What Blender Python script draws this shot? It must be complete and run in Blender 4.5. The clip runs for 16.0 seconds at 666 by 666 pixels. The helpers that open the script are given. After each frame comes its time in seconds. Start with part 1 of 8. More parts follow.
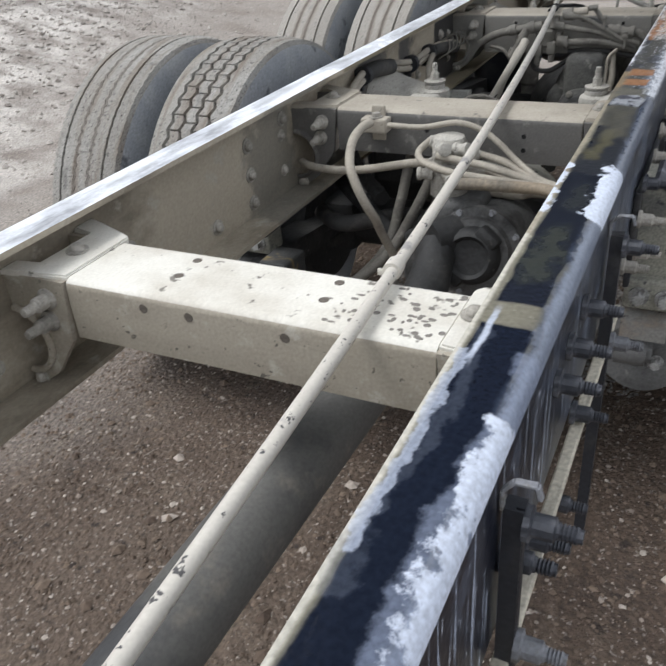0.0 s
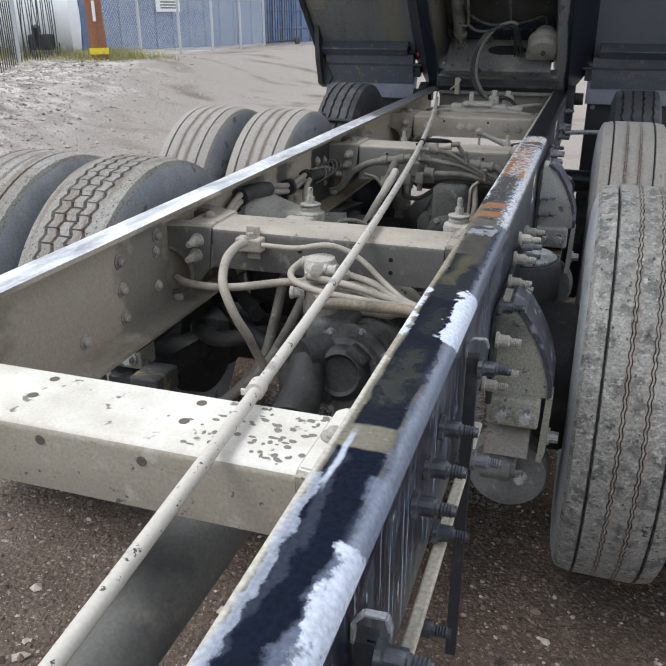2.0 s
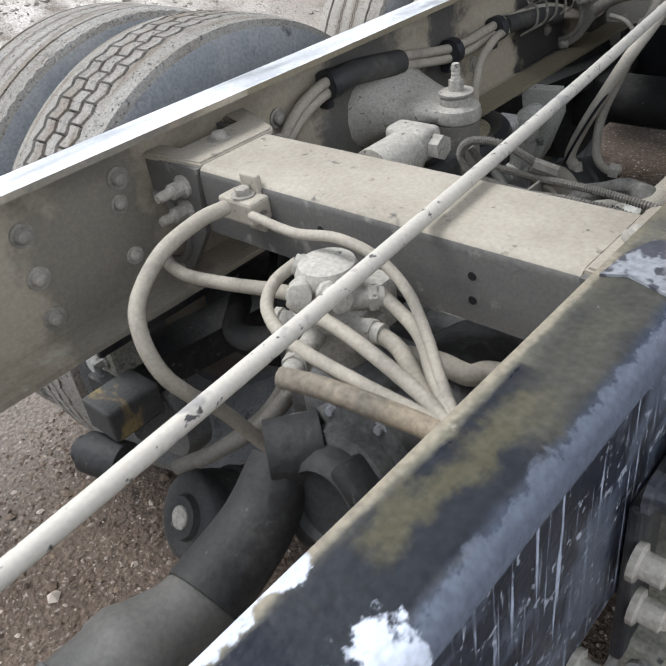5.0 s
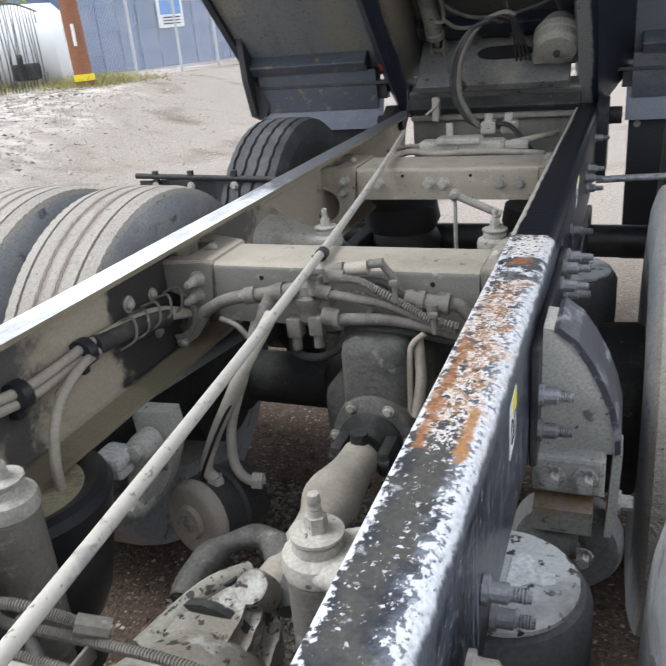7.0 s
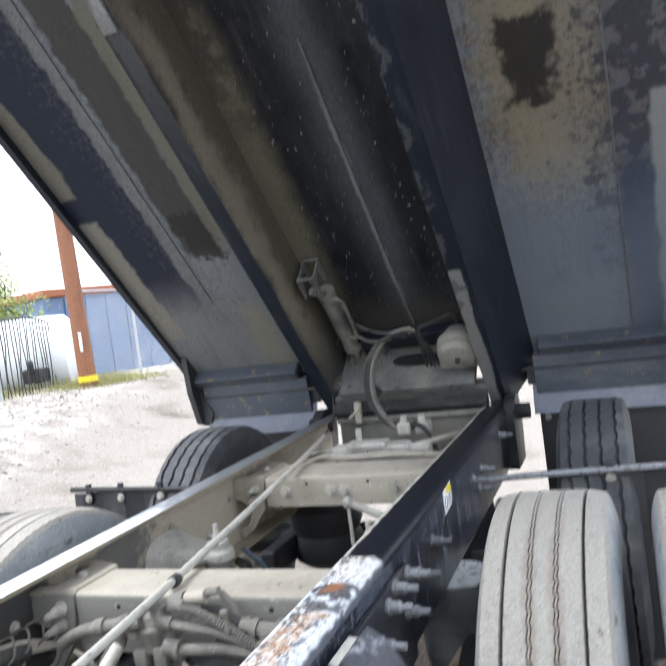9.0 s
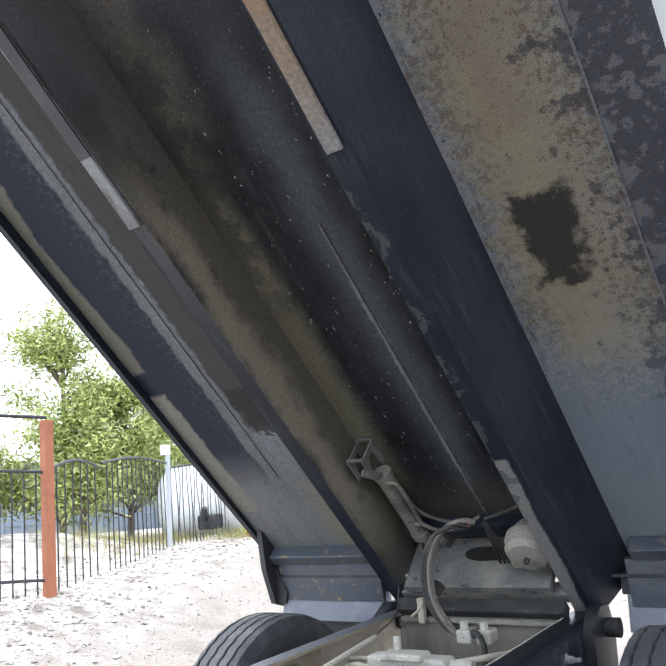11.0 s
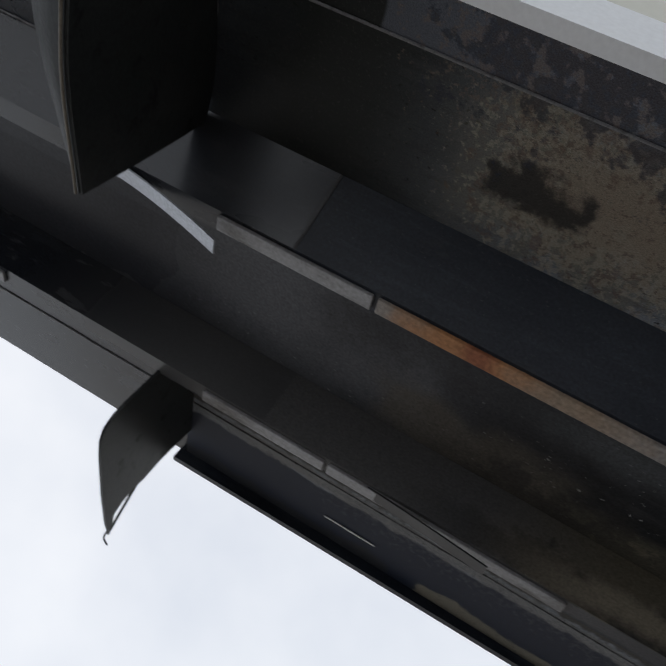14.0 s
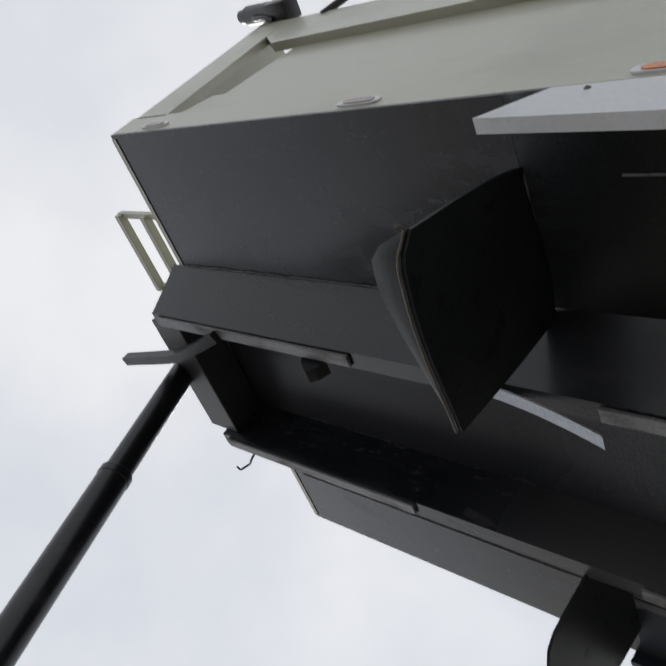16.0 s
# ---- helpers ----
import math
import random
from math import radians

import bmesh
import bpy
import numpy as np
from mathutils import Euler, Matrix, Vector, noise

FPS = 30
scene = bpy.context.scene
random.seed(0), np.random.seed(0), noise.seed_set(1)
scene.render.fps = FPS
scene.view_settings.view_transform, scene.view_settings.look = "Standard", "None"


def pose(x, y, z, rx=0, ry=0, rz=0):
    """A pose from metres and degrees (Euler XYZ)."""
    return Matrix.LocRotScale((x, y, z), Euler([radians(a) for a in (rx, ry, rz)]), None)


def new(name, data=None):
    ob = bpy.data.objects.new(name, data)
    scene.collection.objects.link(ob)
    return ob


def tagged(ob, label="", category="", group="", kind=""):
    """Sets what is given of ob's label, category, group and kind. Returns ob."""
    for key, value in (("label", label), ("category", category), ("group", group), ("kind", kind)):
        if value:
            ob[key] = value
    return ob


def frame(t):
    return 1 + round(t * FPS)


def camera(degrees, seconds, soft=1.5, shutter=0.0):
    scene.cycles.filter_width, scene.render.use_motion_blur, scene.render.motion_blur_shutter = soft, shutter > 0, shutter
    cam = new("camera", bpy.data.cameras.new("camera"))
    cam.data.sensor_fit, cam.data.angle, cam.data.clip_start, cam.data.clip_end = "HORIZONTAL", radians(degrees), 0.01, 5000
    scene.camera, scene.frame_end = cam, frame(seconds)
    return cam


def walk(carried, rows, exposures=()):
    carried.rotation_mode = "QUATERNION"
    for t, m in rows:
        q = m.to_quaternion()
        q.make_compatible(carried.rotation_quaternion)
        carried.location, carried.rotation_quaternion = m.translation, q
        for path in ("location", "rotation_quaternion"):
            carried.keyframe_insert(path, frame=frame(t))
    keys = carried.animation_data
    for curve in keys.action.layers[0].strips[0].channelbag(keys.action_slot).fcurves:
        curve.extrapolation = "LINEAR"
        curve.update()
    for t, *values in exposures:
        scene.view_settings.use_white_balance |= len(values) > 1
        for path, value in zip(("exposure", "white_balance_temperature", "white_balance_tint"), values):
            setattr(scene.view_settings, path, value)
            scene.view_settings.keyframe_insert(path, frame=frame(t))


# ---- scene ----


# ---- camera ----
def at(x, y, z, yaw, pitch, roll):
    """A camera pose from a place, a heading to the left of +y, a tilt up and a roll."""
    return pose(x, y, z, 90 + pitch, 0, yaw) @ pose(0, 0, 0, 0, 0, roll)


cam = camera(47.31, 16.0, soft=1.5, shutter=0.25)
walk(cam, [
    (0.0, at(0.550, -0.859, 1.463, 28.11, -30.93, -4.75)),
    (0.5, at(0.570, -0.840, 1.462, 22.69, -26.99, -3.08)),
    (1.0, at(0.574, -0.837, 1.464, 19.39, -24.33, -1.86)),
    (1.5, at(0.572, -0.836, 1.465, 18.36, -22.98, -1.01)),
    (2.0, at(0.580, -0.840, 1.474, 18.27, -22.98, -0.11)),
    (2.5, at(0.587, -0.732, 1.471, 21.21, -24.20, 0.09)),
    (3.0, at(0.613, -0.490, 1.449, 28.57, -27.11, -2.48)),
    (3.2, at(0.610, -0.416, 1.454, 30.78, -28.70, -3.21)),
    (5.3, at(0.563, 0.292, 1.376, 47.11, -34.88, -8.92)),
    (5.5, at(0.516, 0.325, 1.398, 41.95, -35.43, -6.04)),
    (6.0, at(0.462, 0.475, 1.434, 31.21, -32.83, -1.21)),
    (6.5, at(0.539, 0.652, 1.449, 27.74, -26.62, -4.85)),
    (7.0, at(0.552, 0.746, 1.464, 22.20, -22.80, -5.19)),
    (7.5, at(0.534, 0.750, 1.469, 15.20, -22.64, -4.14)),
    (8.0, at(0.545, 0.743, 1.471, 11.85, -23.84, -5.51)),
    (8.5, at(0.628, 0.734, 1.504, 15.48, -17.07, -8.07)),
    (9.0, at(0.941, 0.781, 1.554, 20.86, -2.17, -7.60)),
    (9.2, at(1.014, 0.773, 1.580, 21.00, 2.23, -5.95)),
    (11.3, at(1.434, 1.244, 1.626, 36.08, 11.42, -6.28)),
    (11.5, at(1.451, 1.266, 1.630, 37.06, 12.18, -7.01)),
    (12.0, at(1.497, 1.318, 1.640, 40.44, 15.49, -9.75)),
    (12.5, at(1.562, 1.349, 1.679, 45.99, 20.48, -13.35)),
    (13.0, at(1.639, 1.375, 1.683, 52.47, 27.08, -15.81)),
    (13.5, at(1.696, 1.402, 1.715, 59.20, 33.51, -18.02)),
    (14.0, at(1.755, 1.416, 1.761, 66.86, 39.26, -19.64)),
    (14.5, at(1.794, 1.447, 1.797, 76.70, 44.46, -19.01)),
    (15.0, at(1.818, 1.452, 1.796, 88.14, 48.66, -16.61)),
    (15.5, at(1.824, 1.442, 1.795, 99.46, 52.44, -12.00)),
    (16.0, at(1.838, 1.446, 1.847, 104.14, 58.73, -7.63)),
], exposures=[(0.0, 0.0, 6400, 10), (1.5, 0.12, 6200, 10), (3.2, -0.05, 6500, 10), (5.3, 0.36, 6350, 10), (6.0, 0.25, 6500, 10), (6.5, 0.54, 6350, 10), (7.0, 0.55, 6350, 10), (8.0, 0.72, 6250, 10), (8.5, 0.97, 6200, 9.5), (9.2, 1.15, 6150, 9), (11.3, 1.25, 6100, 9), (12.5, 0.55, 6100, 9), (13.5, -0.45, 6400, 10), (14.5, -0.48, 6450, 10), (15.5, -0.52, 6500, 10), (16.0, -0.65, 6500, 10)])


# ---- world and light ----
world = bpy.data.worlds.new("overcast")
scene.world = world
world.use_nodes = True
wn, wl = world.node_tree.nodes, world.node_tree.links
sky = wn.new("ShaderNodeTexSky")
sky.sky_type, sky.sun_disc = "NISHITA", False
sky.sun_elevation, sky.sun_rotation = radians(60), radians(250)
cloud = wn.new("ShaderNodeTexNoise")
cloud.inputs["Scale"].default_value, cloud.inputs["Detail"].default_value = 2.2, 5
ramp = wn.new("ShaderNodeValToRGB")
ramp.color_ramp.elements[0].position, ramp.color_ramp.elements[0].color = 0.32, (7.2, 7.6, 8.3, 1)
ramp.color_ramp.elements[1].position, ramp.color_ramp.elements[1].color = 0.68, (10.0, 10.1, 10.3, 1)
wcoord = wn.new("ShaderNodeTexCoord")
wl.new(wcoord.outputs["Generated"], cloud.inputs["Vector"])
wl.new(cloud.outputs["Fac"], ramp.inputs["Fac"])
wmix = wn.new("ShaderNodeMixRGB")
wmix.inputs[0].default_value = 0.9
wl.new(sky.outputs[0], wmix.inputs[1])
wl.new(ramp.outputs[0], wmix.inputs[2])
wl.new(wmix.outputs[0], wn["Background"].inputs["Color"])
wn["Background"].inputs["Strength"].default_value = 0.14
sun = new("sun", bpy.data.lights.new("sun", "SUN"))
sun.data.energy, sun.data.angle, sun.data.color = 2.4, radians(28), (1.0, 0.985, 0.96)
sun.rotation_euler = (radians(30), 0, radians(-70))


# ---- materials ----
def cool(c):
    """The yard's dust is greyer than it seems to a warm eye."""
    return (c[0] * 0.965, c[1], c[2] * 1.05)


def mat(name, col, rough=0.6, metal=0.0, layers=(), grain=(150.0, 0.25), bump=(90.0, 0.25, 0.004), vary=0.0, coat=0.0, spec=0.5):
    """A surface of a base colour with layers of stains: (scale, low, high, colour, roughness, stretch, detail)."""
    col, layers = cool(col), [(*k[:3], cool(k[3]), *k[4:]) for k in layers]
    m = bpy.data.materials.new(name)
    m.use_nodes = True
    n, l = m.node_tree.nodes, m.node_tree.links
    b = n["Principled BSDF"]
    tc = n.new("ShaderNodeTexCoord")
    c = n.new("ShaderNodeRGB")
    c.outputs[0].default_value = (*col, 1)
    colour = c.outputs[0]
    r = n.new("ShaderNodeValue")
    r.outputs[0].default_value = rough
    rsock = r.outputs[0]
    for i, (scale, lo, hi, lc, lr, stretch, detail) in enumerate(layers):
        mp = n.new("ShaderNodeMapping")
        mp.inputs["Scale"].default_value = stretch
        mp.inputs["Location"].default_value = (3.7 * i, 1.3 * i, 2.1 * i)
        l.new(tc.outputs["Object"], mp.inputs["Vector"])
        t = n.new("ShaderNodeTexNoise")
        t.inputs["Scale"].default_value, t.inputs["Detail"].default_value = scale, detail
        t.inputs["Roughness"].default_value = 0.62
        l.new(mp.outputs[0], t.inputs["Vector"])
        mr = n.new("ShaderNodeMapRange")
        mr.inputs["From Min"].default_value, mr.inputs["From Max"].default_value = lo, hi
        l.new(t.outputs["Fac"], mr.inputs["Value"])
        mx = n.new("ShaderNodeMixRGB")
        l.new(mr.outputs[0], mx.inputs[0])
        l.new(colour, mx.inputs[1])
        mx.inputs[2].default_value = (*lc, 1)
        colour = mx.outputs[0]
        rm = n.new("ShaderNodeMix")
        l.new(mr.outputs[0], rm.inputs["Factor"])
        l.new(rsock, rm.inputs[2])
        rm.inputs[3].default_value = lr
        rsock = rm.outputs[0]
    g = n.new("ShaderNodeTexNoise")
    g.inputs["Scale"].default_value, g.inputs["Detail"].default_value = grain[0], 4
    l.new(tc.outputs["Object"], g.inputs["Vector"])
    gm = n.new("ShaderNodeMapRange")
    gm.inputs["From Min"].default_value, gm.inputs["From Max"].default_value = 0.3, 0.7
    gm.inputs["To Min"].default_value, gm.inputs["To Max"].default_value = 1 - grain[1], 1 + grain[1]
    l.new(g.outputs["Fac"], gm.inputs["Value"])
    value = gm.outputs[0]
    if vary:
        info = n.new("ShaderNodeObjectInfo")
        vm = n.new("ShaderNodeMapRange")
        vm.inputs["To Min"].default_value, vm.inputs["To Max"].default_value = 1 - vary, 1 + vary
        l.new(info.outputs["Random"], vm.inputs["Value"])
        mu = n.new("ShaderNodeMath")
        mu.operation = "MULTIPLY"
        l.new(value, mu.inputs[0])
        l.new(vm.outputs[0], mu.inputs[1])
        value = mu.outputs[0]
    hv = n.new("ShaderNodeHueSaturation")
    l.new(colour, hv.inputs["Color"])
    l.new(value, hv.inputs["Value"])
    l.new(hv.outputs[0], b.inputs["Base Color"])
    l.new(rsock, b.inputs["Roughness"])
    b.inputs["Metallic"].default_value = metal
    b.inputs["Coat Weight"].default_value = coat
    b.inputs["Specular IOR Level"].default_value = spec
    if bump:
        t = n.new("ShaderNodeTexNoise")
        t.inputs["Scale"].default_value, t.inputs["Detail"].default_value = bump[0], 6
        l.new(tc.outputs["Object"], t.inputs["Vector"])
        bp = n.new("ShaderNodeBump")
        bp.inputs["Strength"].default_value, bp.inputs["Distance"].default_value = bump[1], bump[2]
        l.new(t.outputs["Fac"], bp.inputs["Height"])
        l.new(bp.outputs[0], b.inputs["Normal"])
    return m


ONE = (1, 1, 1)
ALONG = (1, 0.25, 1)
DUST = (0.40, 0.36, 0.30)
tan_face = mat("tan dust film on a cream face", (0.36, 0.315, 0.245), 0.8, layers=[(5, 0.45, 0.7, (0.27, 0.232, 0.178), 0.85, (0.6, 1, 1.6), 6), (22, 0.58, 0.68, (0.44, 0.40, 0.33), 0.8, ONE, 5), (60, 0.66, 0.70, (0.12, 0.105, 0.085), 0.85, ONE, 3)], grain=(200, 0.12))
# these two also hold the shade of the upright faces in their colour
grey_face = mat("grey grime and shade on a cross member face", (0.135, 0.125, 0.112), 0.75, layers=[(4, 0.45, 0.7, (0.085, 0.080, 0.074), 0.75, (0.6, 1, 1.8), 6), (26, 0.60, 0.70, (0.22, 0.205, 0.18), 0.8, ONE, 5)], grain=(200, 0.12))
dull_face = mat("tan grey grime and shade on a cross member face", (0.185, 0.172, 0.148), 0.78, layers=[(4, 0.45, 0.7, (0.155, 0.145, 0.128), 0.8, (0.6, 1, 1.8), 6), (26, 0.60, 0.70, (0.32, 0.295, 0.25), 0.8, ONE, 5)], grain=(200, 0.12))
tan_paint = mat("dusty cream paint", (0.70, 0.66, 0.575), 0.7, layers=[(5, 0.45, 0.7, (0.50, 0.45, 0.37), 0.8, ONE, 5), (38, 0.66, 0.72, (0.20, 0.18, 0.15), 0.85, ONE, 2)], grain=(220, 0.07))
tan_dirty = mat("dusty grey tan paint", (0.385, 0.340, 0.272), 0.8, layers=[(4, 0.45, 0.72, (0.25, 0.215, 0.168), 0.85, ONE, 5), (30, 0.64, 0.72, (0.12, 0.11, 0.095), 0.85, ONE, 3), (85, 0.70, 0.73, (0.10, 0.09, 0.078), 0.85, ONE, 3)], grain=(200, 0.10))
tan_inner = mat("mud stained frame steel", (0.33, 0.30, 0.25), 0.8, layers=[(3.2, 0.48, 0.58, (0.15, 0.137, 0.118), 0.85, (1, 0.6, 1.4), 7), (14, 0.58, 0.66, (0.44, 0.40, 0.33), 0.85, ONE, 5), (9, 0.60, 0.64, (0.085, 0.08, 0.075), 0.85, (1, 0.4, 1.5), 5)], grain=(160, 0.22))
bright_rail = mat("worn silver flange", (0.80, 0.805, 0.82), 0.38, 0.12, layers=[(7, 0.52, 0.64, (0.30, 0.30, 0.31), 0.55, ALONG, 6), (3, 0.60, 0.70, (0.07, 0.075, 0.085), 0.4, ALONG, 4)], grain=(140, 0.1))
web_outer = mat("black frame web with chalky streaks", (0.010, 0.012, 0.020), 0.28, layers=[(8, 0.55, 0.74, (0.050, 0.055, 0.070), 0.5, (1, 0.8, 0.25), 6), (45, 0.575, 0.65, (0.36, 0.39, 0.46), 0.6, (1, 2.2, 0.10), 5), (90, 0.66, 0.70, (0.50, 0.52, 0.57), 0.6, (1, 1.2, 0.2), 4)], grain=(120, 0.2))
black_steel = mat("dusty black steel", (0.020, 0.021, 0.025), 0.45, layers=[(6, 0.50, 0.74, (0.085, 0.080, 0.072), 0.75, ONE, 5)], grain=(140, 0.25))
dark_cast = mat("dust caked cast iron", (0.020, 0.020, 0.020), 0.7, layers=[(7, 0.52, 0.74, (0.075, 0.070, 0.062), 0.85, ONE, 6), (40, 0.66, 0.74, (0.14, 0.13, 0.115), 0.9, ONE, 3)], grain=(120, 0.25), bump=(60, 0.5, 0.006))
gear_grey = mat("grey cast gear case", (0.125, 0.122, 0.116), 0.65, layers=[(7, 0.44, 0.58, (0.030, 0.029, 0.028), 0.75, ONE, 6), (50, 0.62, 0.7, (0.05, 0.05, 0.05), 0.8, ONE, 3)], grain=(150, 0.2), bump=(70, 0.5, 0.005))
pale_cast = mat("pale dusted casting", (0.42, 0.39, 0.335), 0.8, layers=[(9, 0.5, 0.7, (0.26, 0.24, 0.205), 0.85, ONE, 5), (70, 0.65, 0.69, (0.13, 0.12, 0.105), 0.85, ONE, 3)], grain=(190, 0.2))
hose_tan = mat("dust coated hose", (0.36, 0.318, 0.255), 0.75, layers=[(14, 0.5, 0.7, (0.23, 0.205, 0.17), 0.8, ONE, 4)], grain=(200, 0.12))
hose_pale = mat("pale dust coated hose", (0.46, 0.42, 0.35), 0.75, layers=[(14, 0.5, 0.7, (0.33, 0.30, 0.25), 0.8, ONE, 4)], grain=(200, 0.1))
hose_dark = mat("dark dusty hose", (0.040, 0.038, 0.036), 0.7, layers=[(14, 0.5, 0.75, (0.12, 0.108, 0.092), 0.8, ONE, 4)], grain=(200, 0.15))
hose_mud = mat("mud brown hose", (0.17, 0.155, 0.13), 0.8, layers=[(12, 0.5, 0.7, (0.09, 0.082, 0.07), 0.85, ONE, 4), (30, 0.6, 0.7, (0.30, 0.275, 0.235), 0.85, ONE, 3)], grain=(200, 0.15))
rod_paint = mat("chipped white conduit", (0.54, 0.495, 0.425), 0.55, layers=[(16, 0.60, 0.66, (0.30, 0.28, 0.26), 0.7, ONE, 3), (70, 0.63, 0.66, (0.07, 0.065, 0.065), 0.7, ONE, 3)], grain=(220, 0.06))
tyre_rubber = mat("dusty grey tyre rubber", (0.27, 0.250, 0.217), 0.9, layers=[(3, 0.45, 0.7, (0.36, 0.34, 0.305), 0.95, ONE, 4), (18, 0.56, 0.72, (0.15, 0.143, 0.13), 0.9, (1, 1, 1), 6), (5, 0.52, 0.66, (0.20, 0.165, 0.13), 0.9, (5, 0.6, 0.6), 4), (75, 0.60, 0.67, (0.11, 0.102, 0.092), 0.9, ONE, 5), (120, 0.62, 0.66, (0.045, 0.042, 0.038), 0.9, ONE, 4)], grain=(220, 0.25), bump=(150, 0.9, 0.005))
tyre_grimy = mat("grimy mottled tyre rubber", (0.215, 0.205, 0.182), 0.9, layers=[(4, 0.45, 0.7, (0.29, 0.275, 0.245), 0.95, ONE, 4), (26, 0.48, 0.60, (0.115, 0.110, 0.100), 0.9, ONE, 6), (70, 0.56, 0.64, (0.33, 0.315, 0.28), 0.9, ONE, 4), (60, 0.62, 0.66, (0.045, 0.043, 0.040), 0.9, ONE, 4)], grain=(200, 0.25), bump=(110, 1.0, 0.006))
tyre_pale = mat("pale dust caked tyre rubber", (0.32, 0.292, 0.252), 0.9, layers=[(3, 0.45, 0.7, (0.38, 0.345, 0.295), 0.95, ONE, 4), (18, 0.58, 0.74, (0.24, 0.225, 0.20), 0.9, ONE, 6), (75, 0.63, 0.68, (0.15, 0.14, 0.125), 0.9, ONE, 5), (150, 0.65, 0.69, (0.08, 0.075, 0.07), 0.9, ONE, 4)], grain=(220, 0.2), bump=(150, 0.9, 0.005))
tyre_black = mat("dark tyre rubber", (0.045, 0.046, 0.050), 0.75, layers=[(5, 0.5, 0.7, (0.11, 0.108, 0.105), 0.9, ONE, 4)], grain=(110, 0.2), bump=(140, 0.4, 0.003))
groove_dark = mat("dark tread groove", (0.050, 0.046, 0.042), 0.95, grain=(90, 0.3))
steel_bolt = mat("grimy bolt steel", (0.26, 0.26, 0.27), 0.5, 0.35, layers=[(40, 0.5, 0.65, (0.16, 0.15, 0.13), 0.8, ONE, 4)], vary=0.35)
dust_bolt = mat("dust covered bolt", (0.36, 0.33, 0.28), 0.8, layers=[(40, 0.5, 0.65, (0.22, 0.20, 0.17), 0.8, ONE, 4)], vary=0.25)
white_chalk = mat("white sealant", (0.72, 0.72, 0.70), 0.7)
bed_sage = mat("pale sage body paint", (0.50, 0.49, 0.385), 0.35, layers=[(1.4, 0.5, 0.8, (0.42, 0.415, 0.33), 0.45, ONE, 4)], grain=(60, 0.03), bump=None, coat=0.2)
bed_white = mat("white fender board", (0.74, 0.75, 0.74), 0.4, layers=[(3, 0.55, 0.8, (0.52, 0.51, 0.48), 0.6, ONE, 5)], grain=(80, 0.04), bump=None)
pad_steel = mat("scraped wear strip", (0.26, 0.26, 0.26), 0.5, 0.3, layers=[(2.2, 0.62, 0.70, (0.30, 0.17, 0.08), 0.8, (1, 0.5, 1), 5), (12, 0.5, 0.7, (0.12, 0.11, 0.10), 0.7, ALONG, 5)], grain=(100, 0.2))
cyl_black = mat("oiled black hoist tube", (0.014, 0.015, 0.017), 0.28, layers=[(4, 0.5, 0.8, (0.05, 0.05, 0.052), 0.4, ONE, 4)], grain=(90, 0.1), bump=None)
post_rust = mat("red oxide steel post", (0.33, 0.115, 0.055), 0.7, layers=[(5, 0.5, 0.7, (0.24, 0.085, 0.045), 0.8, ONE, 5)], grain=(80, 0.12))
fence_black = mat("black iron fence", (0.025, 0.026, 0.028), 0.5, grain=(60, 0.2))
yellow_paint = mat("yellow band", (0.80, 0.62, 0.02), 0.5)
galv = mat("galvanised pipe", (0.45, 0.46, 0.47), 0.45, 0.4, grain=(60, 0.1))
hinge_grime = mat("grimy hinge steel", (0.12, 0.117, 0.108), 0.7, layers=[(6, 0.46, 0.66, (0.22, 0.205, 0.172), 0.85, ONE, 5), (30, 0.6, 0.7, (0.03, 0.03, 0.03), 0.7, ONE, 4)], grain=(140, 0.2))
cyl_dust = mat("grey brown dust on steel", (0.20, 0.185, 0.15), 0.75, layers=[(9, 0.5, 0.7, (0.10, 0.095, 0.082), 0.8, ONE, 5), (40, 0.62, 0.7, (0.05, 0.048, 0.043), 0.8, ONE, 3)], grain=(160, 0.15))
plate_blue = mat("slate blue splash plate", (0.17, 0.18, 0.215), 0.5, layers=[(6, 0.5, 0.7, (0.26, 0.26, 0.28), 0.7, ONE, 5)], grain=(120, 0.1))


